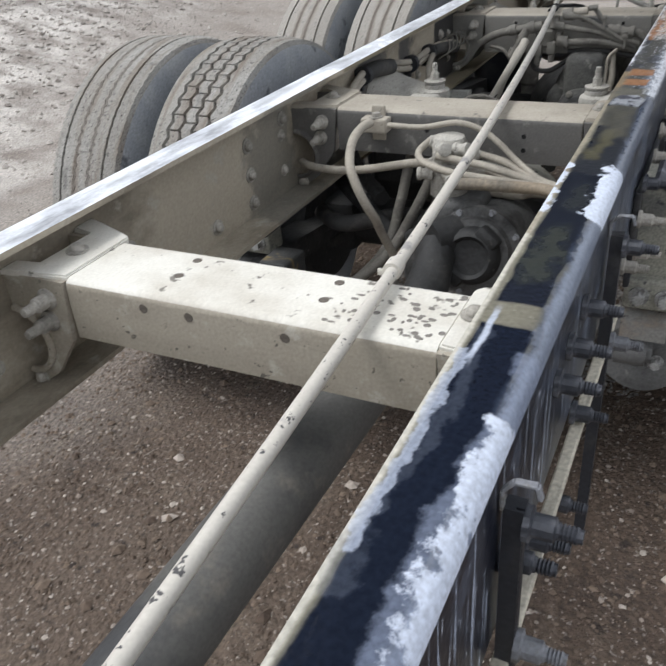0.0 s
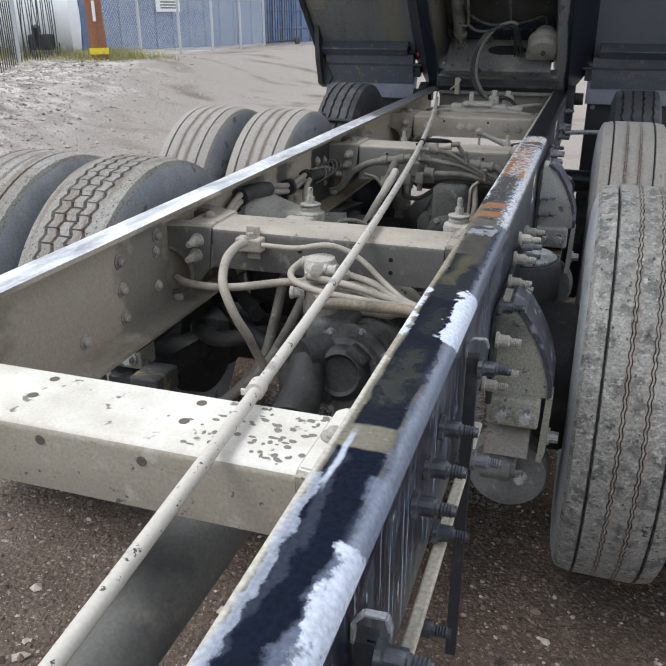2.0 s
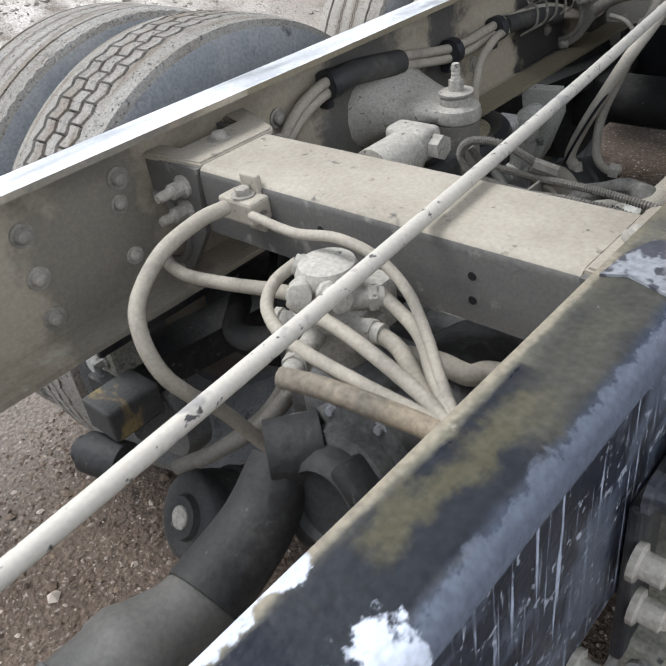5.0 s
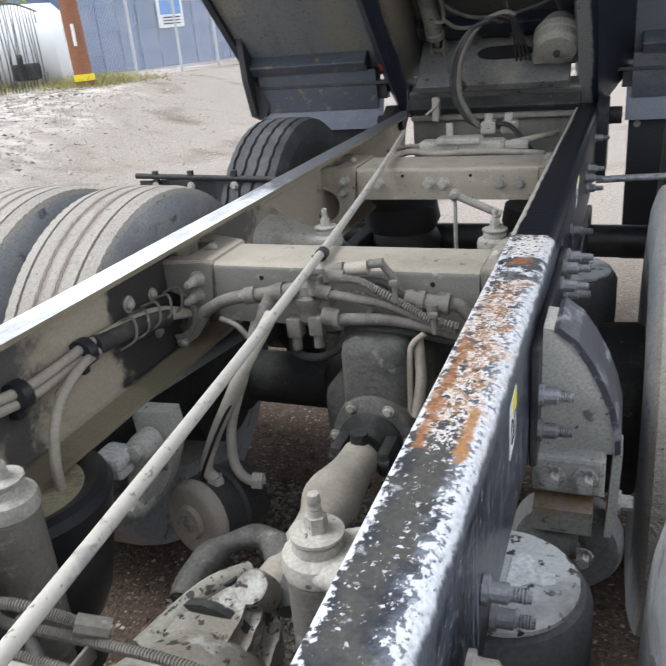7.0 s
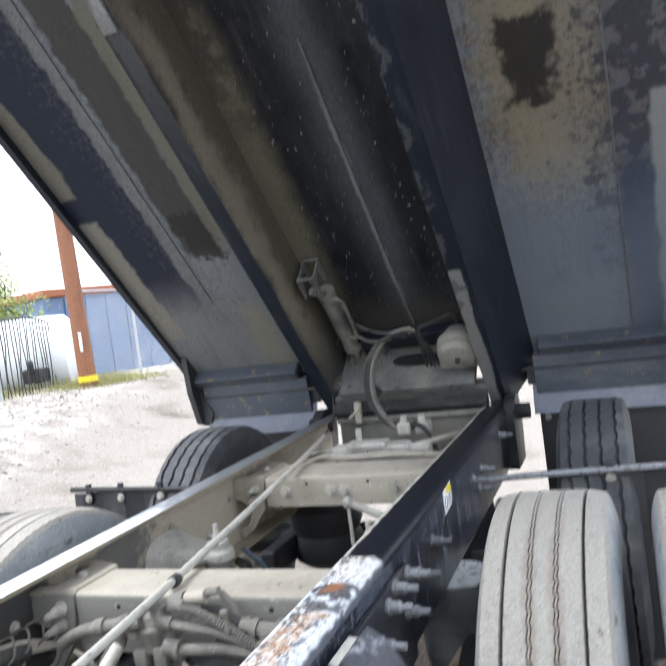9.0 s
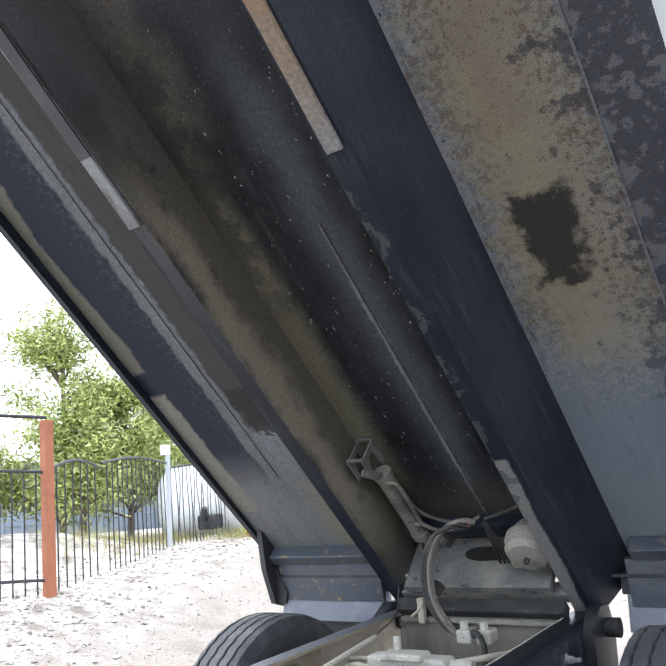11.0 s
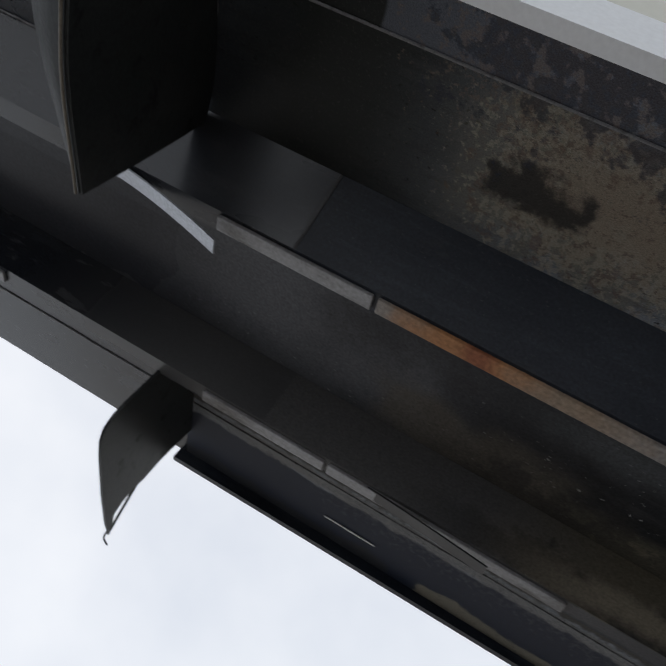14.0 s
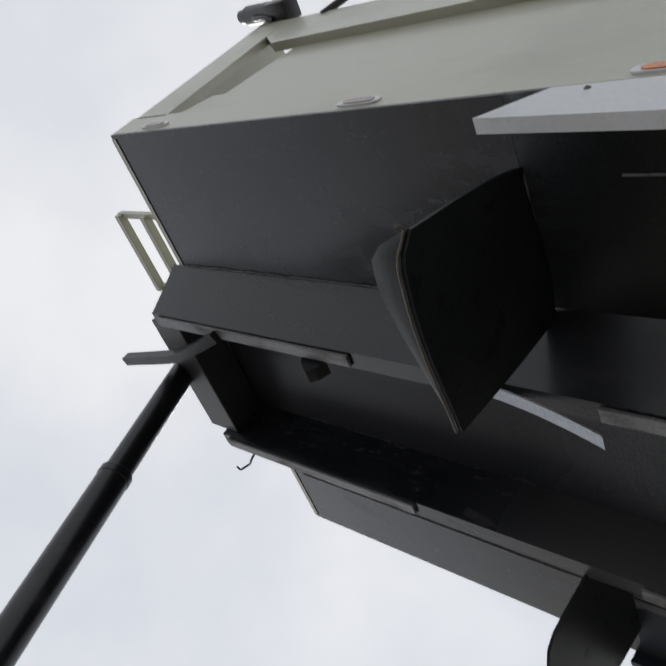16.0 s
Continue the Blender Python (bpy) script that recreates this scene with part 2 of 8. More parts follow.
def zones(m, rows):
    """Lays patches with frayed edges over a material: (x0, x1, y0, y1, soft, wobble, scale, colour, roughness, strength), in the object's own x and y."""
    n, l = m.node_tree.nodes, m.node_tree.links
    hv = [x for x in n if x.bl_idname == "ShaderNodeHueSaturation"][0]
    b = n["Principled BSDF"]
    tc = n.new("ShaderNodeTexCoord")

    def math_node(op, a, c):
        k = n.new("ShaderNodeMath")
        k.operation = op
        for i, v in enumerate((a, c)):
            if isinstance(v, float):
                k.inputs[i].default_value = v
            else:
                l.new(v, k.inputs[i])
        return k.outputs[0]

    for i, (x0, x1, y0, y1, soft, wob, scale, col, rough, strength) in enumerate(rows):
        t = n.new("ShaderNodeTexNoise")
        t.noise_dimensions = "4D"
        t.inputs["W"].default_value = 1.7 * i
        t.inputs["Scale"].default_value, t.inputs["Detail"].default_value = scale, 7
        t.inputs["Roughness"].default_value = 0.65
        l.new(tc.outputs["Object"], t.inputs["Vector"])
        sep = n.new("ShaderNodeSeparateXYZ")
        l.new(tc.outputs["Object"], sep.inputs[0])
        csep = n.new("ShaderNodeSeparateColor")
        l.new(t.outputs["Color"], csep.inputs[0])
        mask = None
        sx, sy = soft if isinstance(soft, tuple) else (soft, soft)
        for axis, lo, hi, soft in (("X", x0, x1, sx), ("Y", y0, y1, sy)):
            w = math_node("MULTIPLY", math_node("SUBTRACT", csep.outputs[0 if axis == "X" else 1], 0.5), float(wob))
            v = math_node("ADD", sep.outputs[axis], w)
            for edge, sgn in ((lo, 1), (hi, -1)):
                r = n.new("ShaderNodeMapRange")
                r.interpolation_type = "SMOOTHSTEP"
                r.inputs["From Min"].default_value, r.inputs["From Max"].default_value = edge - sgn * soft, edge + sgn * soft
                l.new(v, r.inputs["Value"])
                mask = r.outputs[0] if mask is None else math_node("MULTIPLY", mask, r.outputs[0])
        mask = math_node("MULTIPLY", mask, float(strength))
        mx = n.new("ShaderNodeMixRGB")
        l.new(mask, mx.inputs[0])
        l.new(hv.inputs["Color"].links[0].from_socket, mx.inputs[1])
        mx.inputs[2].default_value = (*cool(col), 1)
        l.new(mx.outputs[0], hv.inputs["Color"])
        rm = n.new("ShaderNodeMix")
        l.new(mask, rm.inputs["Factor"])
        l.new(b.inputs["Roughness"].links[0].from_socket, rm.inputs[2])
        rm.inputs[3].default_value = rough
        l.new(rm.outputs[0], b.inputs["Roughness"])
    return m


zones(rod_paint, [(-9, 9, 1.0, 3.0, (1, 0.5), 0.3, 9, (0.34, 0.32, 0.285), 0.7, 0.6)])
# brown dirt washed out beside the middle grooves
for rubber, strength in ((tyre_rubber, 0.45), (tyre_grimy, 0.5), (tyre_pale, 0.75)):
    zones(rubber, [(a, a + 0.022, -0.9, 0.25, (0.008, 0.15), 0.05, 9, (0.205, 0.168, 0.136), 0.9, strength) for a in (-0.036, 0.014)])


# ---- mesh helpers ----
def part(name, bm, material, parent, label="", smooth=False):
    me = bpy.data.meshes.new(name)
    bmesh.ops.recalc_face_normals(bm, faces=bm.faces)
    bm.to_mesh(me)
    bm.free()
    me.materials.append(material)
    if smooth:
        me.polygons.foreach_set("use_smooth", [True] * len(me.polygons))
        me.set_sharp_from_angle(angle=radians(38))
    return hang(new(name, me), parent, label)


def hang(ob, parent, label=""):
    if parent is not None:
        ob.parent = parent
        ob.matrix_parent_inverse = ROOTS.get(parent, Matrix.Identity(4)).inverted()
    if label:
        ob["label"] = label
    return ob


ROOTS = {}


def thing(name, label, category, m=None, group="", kind=""):
    e = new(name)
    e.empty_display_size = 0.1
    e.matrix_basis = m or Matrix.Identity(4)
    ROOTS[e] = e.matrix_basis.copy()
    return tagged(e, label, category, group, kind)


def box(bm, x0, x1, y0, y1, z0, z1, bevel=0.004, seg=2, m=None):
    r = bmesh.ops.create_cube(bm, size=1)
    bmesh.ops.scale(bm, vec=(x1 - x0, y1 - y0, z1 - z0), verts=r["verts"])
    bmesh.ops.translate(bm, vec=((x0 + x1) / 2, (y0 + y1) / 2, (z0 + z1) / 2), verts=r["verts"])
    vs = r["verts"]
    if bevel:
        es = list({e for v in vs for e in v.link_edges})
        g = bmesh.ops.bevel(bm, geom=es, offset=bevel, segments=seg, affect="EDGES", profile=0.5)
        vs = list({v for f in g["faces"] for v in f.verts} | {v for v in vs if v.is_valid})
    if m is not None:
        bmesh.ops.transform(bm, matrix=m, verts=vs)
    return vs


def cyl(bm, p0, p1, r0, r1=None, seg=16, caps=True):
    p0, p1 = Vector(p0), Vector(p1)
    d = p1 - p0
    r = bmesh.ops.create_cone(bm, cap_ends=caps, segments=seg, radius1=r0, radius2=r0 if r1 is None else r1, depth=d.length)
    q = d.to_track_quat("Z", "Y").to_matrix().to_4x4()
    bmesh.ops.transform(bm, matrix=Matrix.Translation((p0 + p1) / 2) @ q, verts=r["verts"])
    return r["verts"]


def smooth_path(pts, n=6):
    pts = [Vector(p) for p in pts]
    if len(pts) < 3:
        return pts
    out = []
    ext = [2 * pts[0] - pts[1], *pts, 2 * pts[-1] - pts[-2]]
    for i in range(1, len(ext) - 2):
        a, b, c, d = ext[i - 1 : i + 3]
        for k in range(n):
            t = k / n
            out.append(0.5 * (2 * b + (c - a) * t + (2 * a - 5 * b + 4 * c - d) * t * t + (3 * b - a - 3 * c + d) * t**3))
    return out + [pts[-1]]


def tube(bm, pts, r, seg=8, n=6, caps=True):
    """A round hose along a smoothed path."""
    path = smooth_path(pts, n)
    rings, up = [], None
    for i, p in enumerate(path):
        d = (path[min(i + 1, len(path) - 1)] - path[max(i - 1, 0)]).normalized()
        if up is None:
            up = d.orthogonal().normalized()
        up = (up - d * up.dot(d)).normalized()
        side = d.cross(up)
        rr = r(i / max(1, len(path) - 1)) if callable(r) else r
        rings.append([bm.verts.new(p + rr * (math.cos(a) * up + math.sin(a) * side)) for a in (2 * math.pi * k / seg for k in range(seg))])
    for a, b in zip(rings, rings[1:]):
        for k in range(seg):
            bm.faces.new((a[k], a[(k + 1) % seg], b[(k + 1) % seg], b[k]))
    if caps:
        bm.faces.new(rings[0])
        bm.faces.new(rings[-1][::-1])


def lathe(bm, prof, m, seg=32, closed=False):
    """Turns a profile of (radius, height) round the local z of m."""
    rings = []
    for r, h in prof:
        rings.append([bm.verts.new(m @ Vector((r * math.cos(a), r * math.sin(a), h))) for a in (2 * math.pi * k / seg for k in range(seg))])
    pairs = list(zip(rings, rings[1:])) + ([(rings[-1], rings[0])] if closed else [])
    for a, b in pairs:
        for k in range(seg):
            bm.faces.new((a[k], a[(k + 1) % seg], b[(k + 1) % seg], b[k]))
    if not closed:
        for ring in (rings[0], rings[-1]):
            bm.faces.new(ring)


def prism(bm, poly, axis, lo, hi, m=None):
    """Pushes a 2D outline along an axis: x takes (y, z), y takes (x, z), z takes (x, y)."""
    def at3(p, h):
        v = {"x": (h, p[0], p[1]), "y": (p[0], h, p[1]), "z": (p[0], p[1], h)}[axis]
        return m @ Vector(v) if m is not None else Vector(v)
    a, b = [bm.verts.new(at3(p, lo)) for p in poly], [bm.verts.new(at3(p, hi)) for p in poly]
    k = len(poly)
    for i in range(k):
        bm.faces.new((a[i], a[(i + 1) % k], b[(i + 1) % k], b[i]))
    bm.faces.new(a[::-1])
    bm.faces.new(b)
    return a + b


def mesh_of(name, bm, material, smooth=False):
    me = bpy.data.meshes.new(name)
    bmesh.ops.recalc_face_normals(bm, faces=bm.faces)
    bm.to_mesh(me)
    bm.free()
    me.materials.append(material)
    if smooth:
        me.polygons.foreach_set("use_smooth", [True] * len(me.polygons))
        me.set_sharp_from_angle(angle=radians(38))
    return me


def piece(name, me, m, parent, label=""):
    ob = hang(new(name, me), parent, label)
    ob.matrix_basis = m
    return ob

# ---- ground ----
def ease(v, lo, hi):
    t = min(1.0, max(0.0, (v - lo) / (hi - lo)))
    return t * t * (3 - 2 * t)


def rise(x, y):
    """The yard is level by the truck and banks up towards the fence."""
    a = ease(-x, 3.4 + 0.10 * max(0.0, y - 4), 6.6 + 0.10 * max(0.0, y - 4)) * (0.62 - 0.2 * ease(y, 12, 20))
    return a + 0.5 * ease(-x, 8.4, 10.8) * (1 - ease(y, 9.0, 12.0))


def relief(x, y):
    near = noise.noise((x * 1.7, y * 1.7, 0)) * 0.012 + noise.noise((x * 6, y * 6, 3)) * 0.007
    return rise(x, y) + near * (1.0 + 3 * min(1.0, rise(x, y)))


def steps(lo, hi, fine, a, b):
    out, v = [], a
    while v < b:
        out.append(v)
        v += fine
    out.append(b)
    d = fine
    while out[-1] < hi:
        d *= 1.35
        out.append(min(hi, out[-1] + d))
    d = fine
    while out[0] > lo:
        d *= 1.35
        out.insert(0, max(lo, out[0] - d))
    return out


gx, gy = steps(-600, 600, 0.11, -9.0, 3.4), steps(-600, 600, 0.11, -2.2, 9.0)
gv = [(x, y, relief(x, y)) for y in gy for x in gx]
gw = len(gx)
gf = [(j * gw + i, j * gw + i + 1, (j + 1) * gw + i + 1, (j + 1) * gw + i) for j in range(len(gy) - 1) for i in range(gw - 1)]
gme = bpy.data.meshes.new("ground")
gme.from_pydata(gv, [], gf)
gme.polygons.foreach_set("use_smooth", [True] * len(gme.polygons))
ground_mat = mat("brown gravel yard", (0.098, 0.068, 0.048), 0.95, layers=[
    (0.22, 0.44, 0.64, (0.15, 0.115, 0.088), 0.95, (1, 0.5, 1), 4), (1.4, 0.5, 0.72, (0.066, 0.045, 0.033), 0.9, ONE, 6), (4.5, 0.55, 0.70, (0.150, 0.112, 0.082), 0.95, (1.6, 0.5, 1), 7),
    (75, 0.60, 0.68, (0.30, 0.255, 0.215), 0.9, ONE, 3), (24, 0.60, 0.70, (0.040, 0.029, 0.023), 0.95, ONE, 4)], grain=(70, 0.35), bump=(75, 0.9, 0.02))
# a pale travelled lane beyond the wheels and towards the gate
gn, gl = ground_mat.node_tree.nodes, ground_mat.node_tree.links
gtc = gn.new("ShaderNodeTexCoord")
gsep = gn.new("ShaderNodeSeparateXYZ")
gl.new(gtc.outputs["Object"], gsep.inputs[0])
gwob = gn.new("ShaderNodeTexNoise")
gwob.inputs["Scale"].default_value = 0.7
gl.new(gtc.outputs["Object"], gwob.inputs["Vector"])
gadd = gn.new("ShaderNodeMath")
gadd.operation = "MULTIPLY_ADD"
gl.new(gwob.outputs["Fac"], gadd.inputs[0])
gadd.inputs[1].default_value = -2.2
gl.new(gsep.outputs["X"], gadd.inputs[2])
glane = gn.new("ShaderNodeMapRange")
glane.inputs["From Min"].default_value, glane.inputs["From Max"].default_value = -2.2, -3.6
gl.new(gadd.outputs[0], glane.inputs["Value"])
gfar = gn.new("ShaderNodeMapRange")
gfar.inputs["From Min"].default_value, gfar.inputs["From Max"].default_value = 4.2, 6.2
gl.new(gsep.outputs["Y"], gfar.inputs["Value"])
gmax = gn.new("ShaderNodeMath")
gmax.operation = "MAXIMUM"
gl.new(glane.outputs[0], gmax.inputs[0])
gl.new(gfar.outputs[0], gmax.inputs[1])
gmix = gn.new("ShaderNodeMixRGB")
gmix.inputs[2].default_value = (0.28, 0.250, 0.222, 1)
gstr = gn.new("ShaderNodeMath")
gstr.operation = "MULTIPLY"
gl.new(gmax.outputs[0], gstr.inputs[0])
gn2 = gn.new("ShaderNodeTexNoise")
gn2.inputs["Scale"].default_value, gn2.inputs["Detail"].default_value = 1.1, 8
gl.new(gtc.outputs["Object"], gn2.inputs["Vector"])
gmr = gn.new("ShaderNodeMapRange")
gmr.inputs["From Min"].default_value, gmr.inputs["From Max"].default_value = 0.22, 0.48
gl.new(gn2.outputs["Fac"], gmr.inputs["Value"])
gl.new(gmr.outputs[0], gstr.inputs[1])
gl.new(gstr.outputs[0], gmix.inputs[0])
ghsv = [x for x in gn if x.bl_idname == "ShaderNodeHueSaturation"][0]
gl.new(ghsv.inputs["Color"].links[0].from_socket, gmix.inputs[1])
gslant = gn.new("ShaderNodeMath")
gslant.operation = "MULTIPLY_ADD"
gl.new(gsep.outputs["Y"], gslant.inputs[0])
gslant.inputs[1].default_value = 0.42
gl.new(gadd.outputs[0], gslant.inputs[2])
gbank = gn.new("ShaderNodeMapRange")
gbank.inputs["From Min"].default_value, gbank.inputs["From Max"].default_value = -3.0, -4.3
gl.new(gslant.outputs[0], gbank.inputs["Value"])
gclod = gn.new("ShaderNodeTexNoise")
gclod.inputs["Scale"].default_value, gclod.inputs["Detail"].default_value = 3.5, 8
gl.new(gtc.outputs["Object"], gclod.inputs["Vector"])
gtone = gn.new("ShaderNodeValToRGB")
gtone.color_ramp.elements[0].position, gtone.color_ramp.elements[0].color = 0.34, (0.20, 0.172, 0.150, 1)
gtone.color_ramp.elements[1].position, gtone.color_ramp.elements[1].color = 0.60, (0.54, 0.51, 0.475, 1)
gl.new(gclod.outputs["Fac"], gtone.inputs["Fac"])
gmix2 = gn.new("ShaderNodeMixRGB")
gl.new(gbank.outputs[0], gmix2.inputs[0])
gl.new(gmix.outputs[0], gmix2.inputs[1])
gl.new(gtone.outputs[0], gmix2.inputs[2])
gl.new(gmix2.outputs[0], ghsv.inputs["Color"])
gme.materials.append(ground_mat)
ground = tagged(new("ground", gme), "brown gravel yard with a pale dirt lane", "ground", kind="structure")

# ---- truck chassis ----
H, XO, XI, RB = 1.03, 0.4325, 0.345, 0.755
truck = thing("dump_truck_chassis", "dusty dump truck chassis with bare frame rails and tandem axles", "truck", Matrix.Translation((0, 2, 0)))
BLACK, OLIVE, CHALK, RUST = (0.010, 0.013, 0.022), (0.17, 0.155, 0.115), (0.60, 0.63, 0.70), (0.36, 0.145, 0.045)
flange_r = mat("scuffed right flange", OLIVE, 0.6, layers=[(9, 0.5, 0.7, (0.11, 0.10, 0.085), 0.5, ALONG, 6), (60, 0.62, 0.70, (0.30, 0.28, 0.22), 0.7, ONE, 3)], grain=(160, 0.2), spec=0.22)
PEEL, PEACH = (0.62, 0.62, 0.63), (0.58, 0.44, 0.34)
zones(flange_r, [
    # black paint with olive dust by the front
    (0.355, 0.416, -3.0, -0.145, 0.003, 0.016, 9, BLACK, 0.16, 1.0), (0.357, 0.414, -0.095, 0.62, 0.003, 0.022, 10, BLACK, 0.2, 0.97),
    (0.376, 0.394, -0.03, 0.14, 0.02, 0.12, 18, (0.072, 0.075, 0.050), 0.45, 0.6), (0.376, 0.394, 0.20, 0.32, 0.02, 0.12, 15, (0.05, 0.053, 0.045), 0.45, 0.55), 
    (0.352, 0.43, 0.36, 0.84, 0.02, 0.10, 7, (0.028, 0.030, 0.034), 0.35, 0.9), (0.362, 0.392, 0.42, 0.60, 0.012, 0.16, 13, (0.12, 0.105, 0.055), 0.55, 0.55), (0.362, 0.392, 0.60, 0.82, 0.02, 0.14, 11, (0.09, 0.082, 0.058), 0.6, 0.5), (0.385, 0.412, 0.55, 0.84, 0.02, 0.12, 12, (0.10, 0.092, 0.07), 0.6, 0.5),
    (0.34, 0.351, -3.0, 0.25, (0.003, 0.2), 0.008, 24, (0.52, 0.48, 0.40), 0.7, 0.9), (0.34, 0.352, 0.1, 0.85, 0.003, 0.012, 24, (0.29, 0.25, 0.185), 0.7, 0.85), (0.356, 0.372, -0.56, -0.16, 0.004, 0.10, 9, (0.11, 0.125, 0.16), 0.2, 0.25), 
    # the rounded edge: blue black with chalky wear, and a sky gleam painted along it
    (0.414, 0.45, -3.0, 0.86, 0.006, 0.03, 10, (0.040, 0.050, 0.074), 0.22, 0.9), (0.420, 0.438, -1.5, 0.35, (0.004, 0.2), 0.030, 16, (0.34, 0.38, 0.46), 0.35, 0.38), (0.418, 0.45, -0.2, 0.86, 0.003, 0.06, 40, (0.20, 0.22, 0.27), 0.4, 0.35), (0.408, 0.45, -0.72, -0.20, 0.006, 0.10, 12, (0.24, 0.27, 0.35), 0.3, 0.45), (0.416, 0.45, -0.62, -0.30, 0.004, 0.09, 26, CHALK, 0.5, 0.85), (0.350, 0.362, -0.50, -0.20, 0.002, 0.05, 18, (0.42, 0.45, 0.52), 0.3, 0.6), (0.362, 0.369, -0.22, -0.115, (0.002, 0.02), 0.012, 24, (0.5, 0.53, 0.6), 0.3, 0.8),
    (0.406, 0.45, 0.18, 0.40, 0.003, 0.09, 36, CHALK, 0.55, 1.0), (0.335, 0.352, 0.18, 0.40, 0.002, 0.06, 40, CHALK, 0.55, 0.9),
    # the stretch of peeling white paint
    (0.30, 0.5, 0.85, 2.22, 0.01, 0.05, 12, (0.040, 0.042, 0.048), 0.4, 1.0), (0.352, 0.405, 0.86, 1.5, 0.02, 0.35, 9, (0.085, 0.080, 0.066), 0.7, 0.65), (0.362, 0.404, 1.3, 2.0, 0.02, 0.30, 14, (0.075, 0.07, 0.06), 0.7, 0.6),
    (0.405, 0.45, 0.86, 2.22, 0.010, 0.10, 30, (0.17, 0.185, 0.215), 0.5, 0.8), (0.414, 0.45, 0.86, 2.22, 0.004, 0.13, 110, PEEL, 0.65, 0.95), (0.30, 0.3485, 1.10, 2.22, 0.002, 0.065, 95, PEEL, 0.65, 0.95), (0.610, 9, 0.95, 1.5, (0.03, 0.06), 2.0, 100, PEEL, 0.65, 0.85), (0.585, 9, 0.95, 1.5, (0.02, 0.06), 2.0, 17, (0.085, 0.08, 0.075), 0.65, 0.6), (0.625, 9, 1.0, 2.05, (0.02, 0.08), 2.0, 110, (0.55, 0.55, 0.56), 0.65, 0.9), (0.62, 9, 1.0, 2.05, (0.05, 0.08), 2.0, 42, (0.40, 0.405, 0.42), 0.65, 0.6),
    (0.370, 0.400, 1.45, 1.99, 0.002, 0.34, 80, (0.62, 0.58, 0.55), 0.65, 0.95), (0.345, 0.44, 2.09, 2.225, 0.002, 0.50, 95, (0.62, 0.58, 0.54), 0.65, 0.97), (0.350, 0.432, 1.98, 2.10, 0.002, 0.36, 95, PEEL, 0.65, 0.9),
    (0.372, 0.396, 1.48, 1.97, 0.003, 0.34, 34, PEACH, 0.75, 0.7), (0.374, 0.390, 1.50, 1.95, 0.004, 0.30, 30, (0.25, 0.125, 0.06), 0.85, 0.85), (0.355, 0.366, 1.42, 1.72, 0.003, 0.05, 30, (0.27, 0.12, 0.05), 0.85, 0.8), (0.402, 0.412, 1.40, 1.52, 0.003, 0.04, 40, (0.34, 0.165, 0.06), 0.85, 0.9),
    (0.360, 0.425, 2.02, 2.09, 0.003, 0.16, 40, (0.030, 0.030, 0.033), 0.5, 0.9), (0.372, 0.405, 2.04, 2.085, 0.003, 0.10, 45, (0.27, 0.115, 0.05), 0.8, 0.85), (0.352, 0.43, 1.97, 2.0, 0.003, 0.14, 40, (0.03, 0.03, 0.033), 0.5, 0.8),
    (0.358, 0.408, 1.02, 1.075, 0.003, 0.03, 18, (0.27, 0.125, 0.055), 0.9, 0.8), (0.358, 0.408, 0.93, 0.985, 0.003, 0.03, 18, (0.27, 0.125, 0.055), 0.9, 0.8), (0.30, 0.354, 0.80, 1.05, 0.008, 0.06, 14, (0.23, 0.17, 0.10), 0.75, 0.8), (0.30, 0.41, 0.80, 0.90, 0.01, 0.08, 12, (0.12, 0.11, 0.085), 0.7, 0.7),
    (0.429, 0.46, 0.86, 2.3, 0.002, 0.012, 40, (0.030, 0.036, 0.052), 0.3, 0.9),
    # black again behind
    (0.352, 0.46, 2.23, 4.3, 0.004, 0.02, 14, (0.012, 0.013, 0.018), 0.3, 1.0), (0.30, 0.353, 2.23, 4.3, 0.003, 0.02, 14, (0.42, 0.39, 0.33), 0.7, 0.9)])
zones(web_outer, [(0.55, 9, -3, 5, (0.03, 0.1), 1.0, 8, (0.065, 0.075, 0.10), 0.4, 0.7), (0.46, 9, 0.1, 0.95, (0.05, 0.1), 1.0, 9, (0.10, 0.115, 0.15), 0.45, 0.65), (0.48, 9, 0.95, 2.3, (0.05, 0.1), 1.0, 6, (0.075, 0.085, 0.110), 0.42, 0.7), (0.53, 9, 0.9, 1.5, (0.02, 0.2), 1.0, 60, (0.36, 0.38, 0.43), 0.6, 0.6), (0.565, 9, -3, 5, (0.015, 0.1), 1.0, 70, (0.30, 0.315, 0.35), 0.6, 0.6), (0.535, 9, 0.2, 0.9, (0.012, 0.1), 1.0, 60, (0.42, 0.44, 0.49), 0.6, 0.7), (0.555, 9, 0.85, 2.4, (0.012, 0.1), 1.0, 120, (0.45, 0.47, 0.52), 0.6, 0.7)])
inner_left = mat("mud stained left web", (0.40, 0.342, 0.258), 0.8, layers=[(3.2, 0.50, 0.64, (0.21, 0.175, 0.128), 0.85, (1, 0.6, 1.4), 7), (14, 0.58, 0.66, (0.40, 0.355, 0.285), 0.85, ONE, 5)], grain=(160, 0.10))
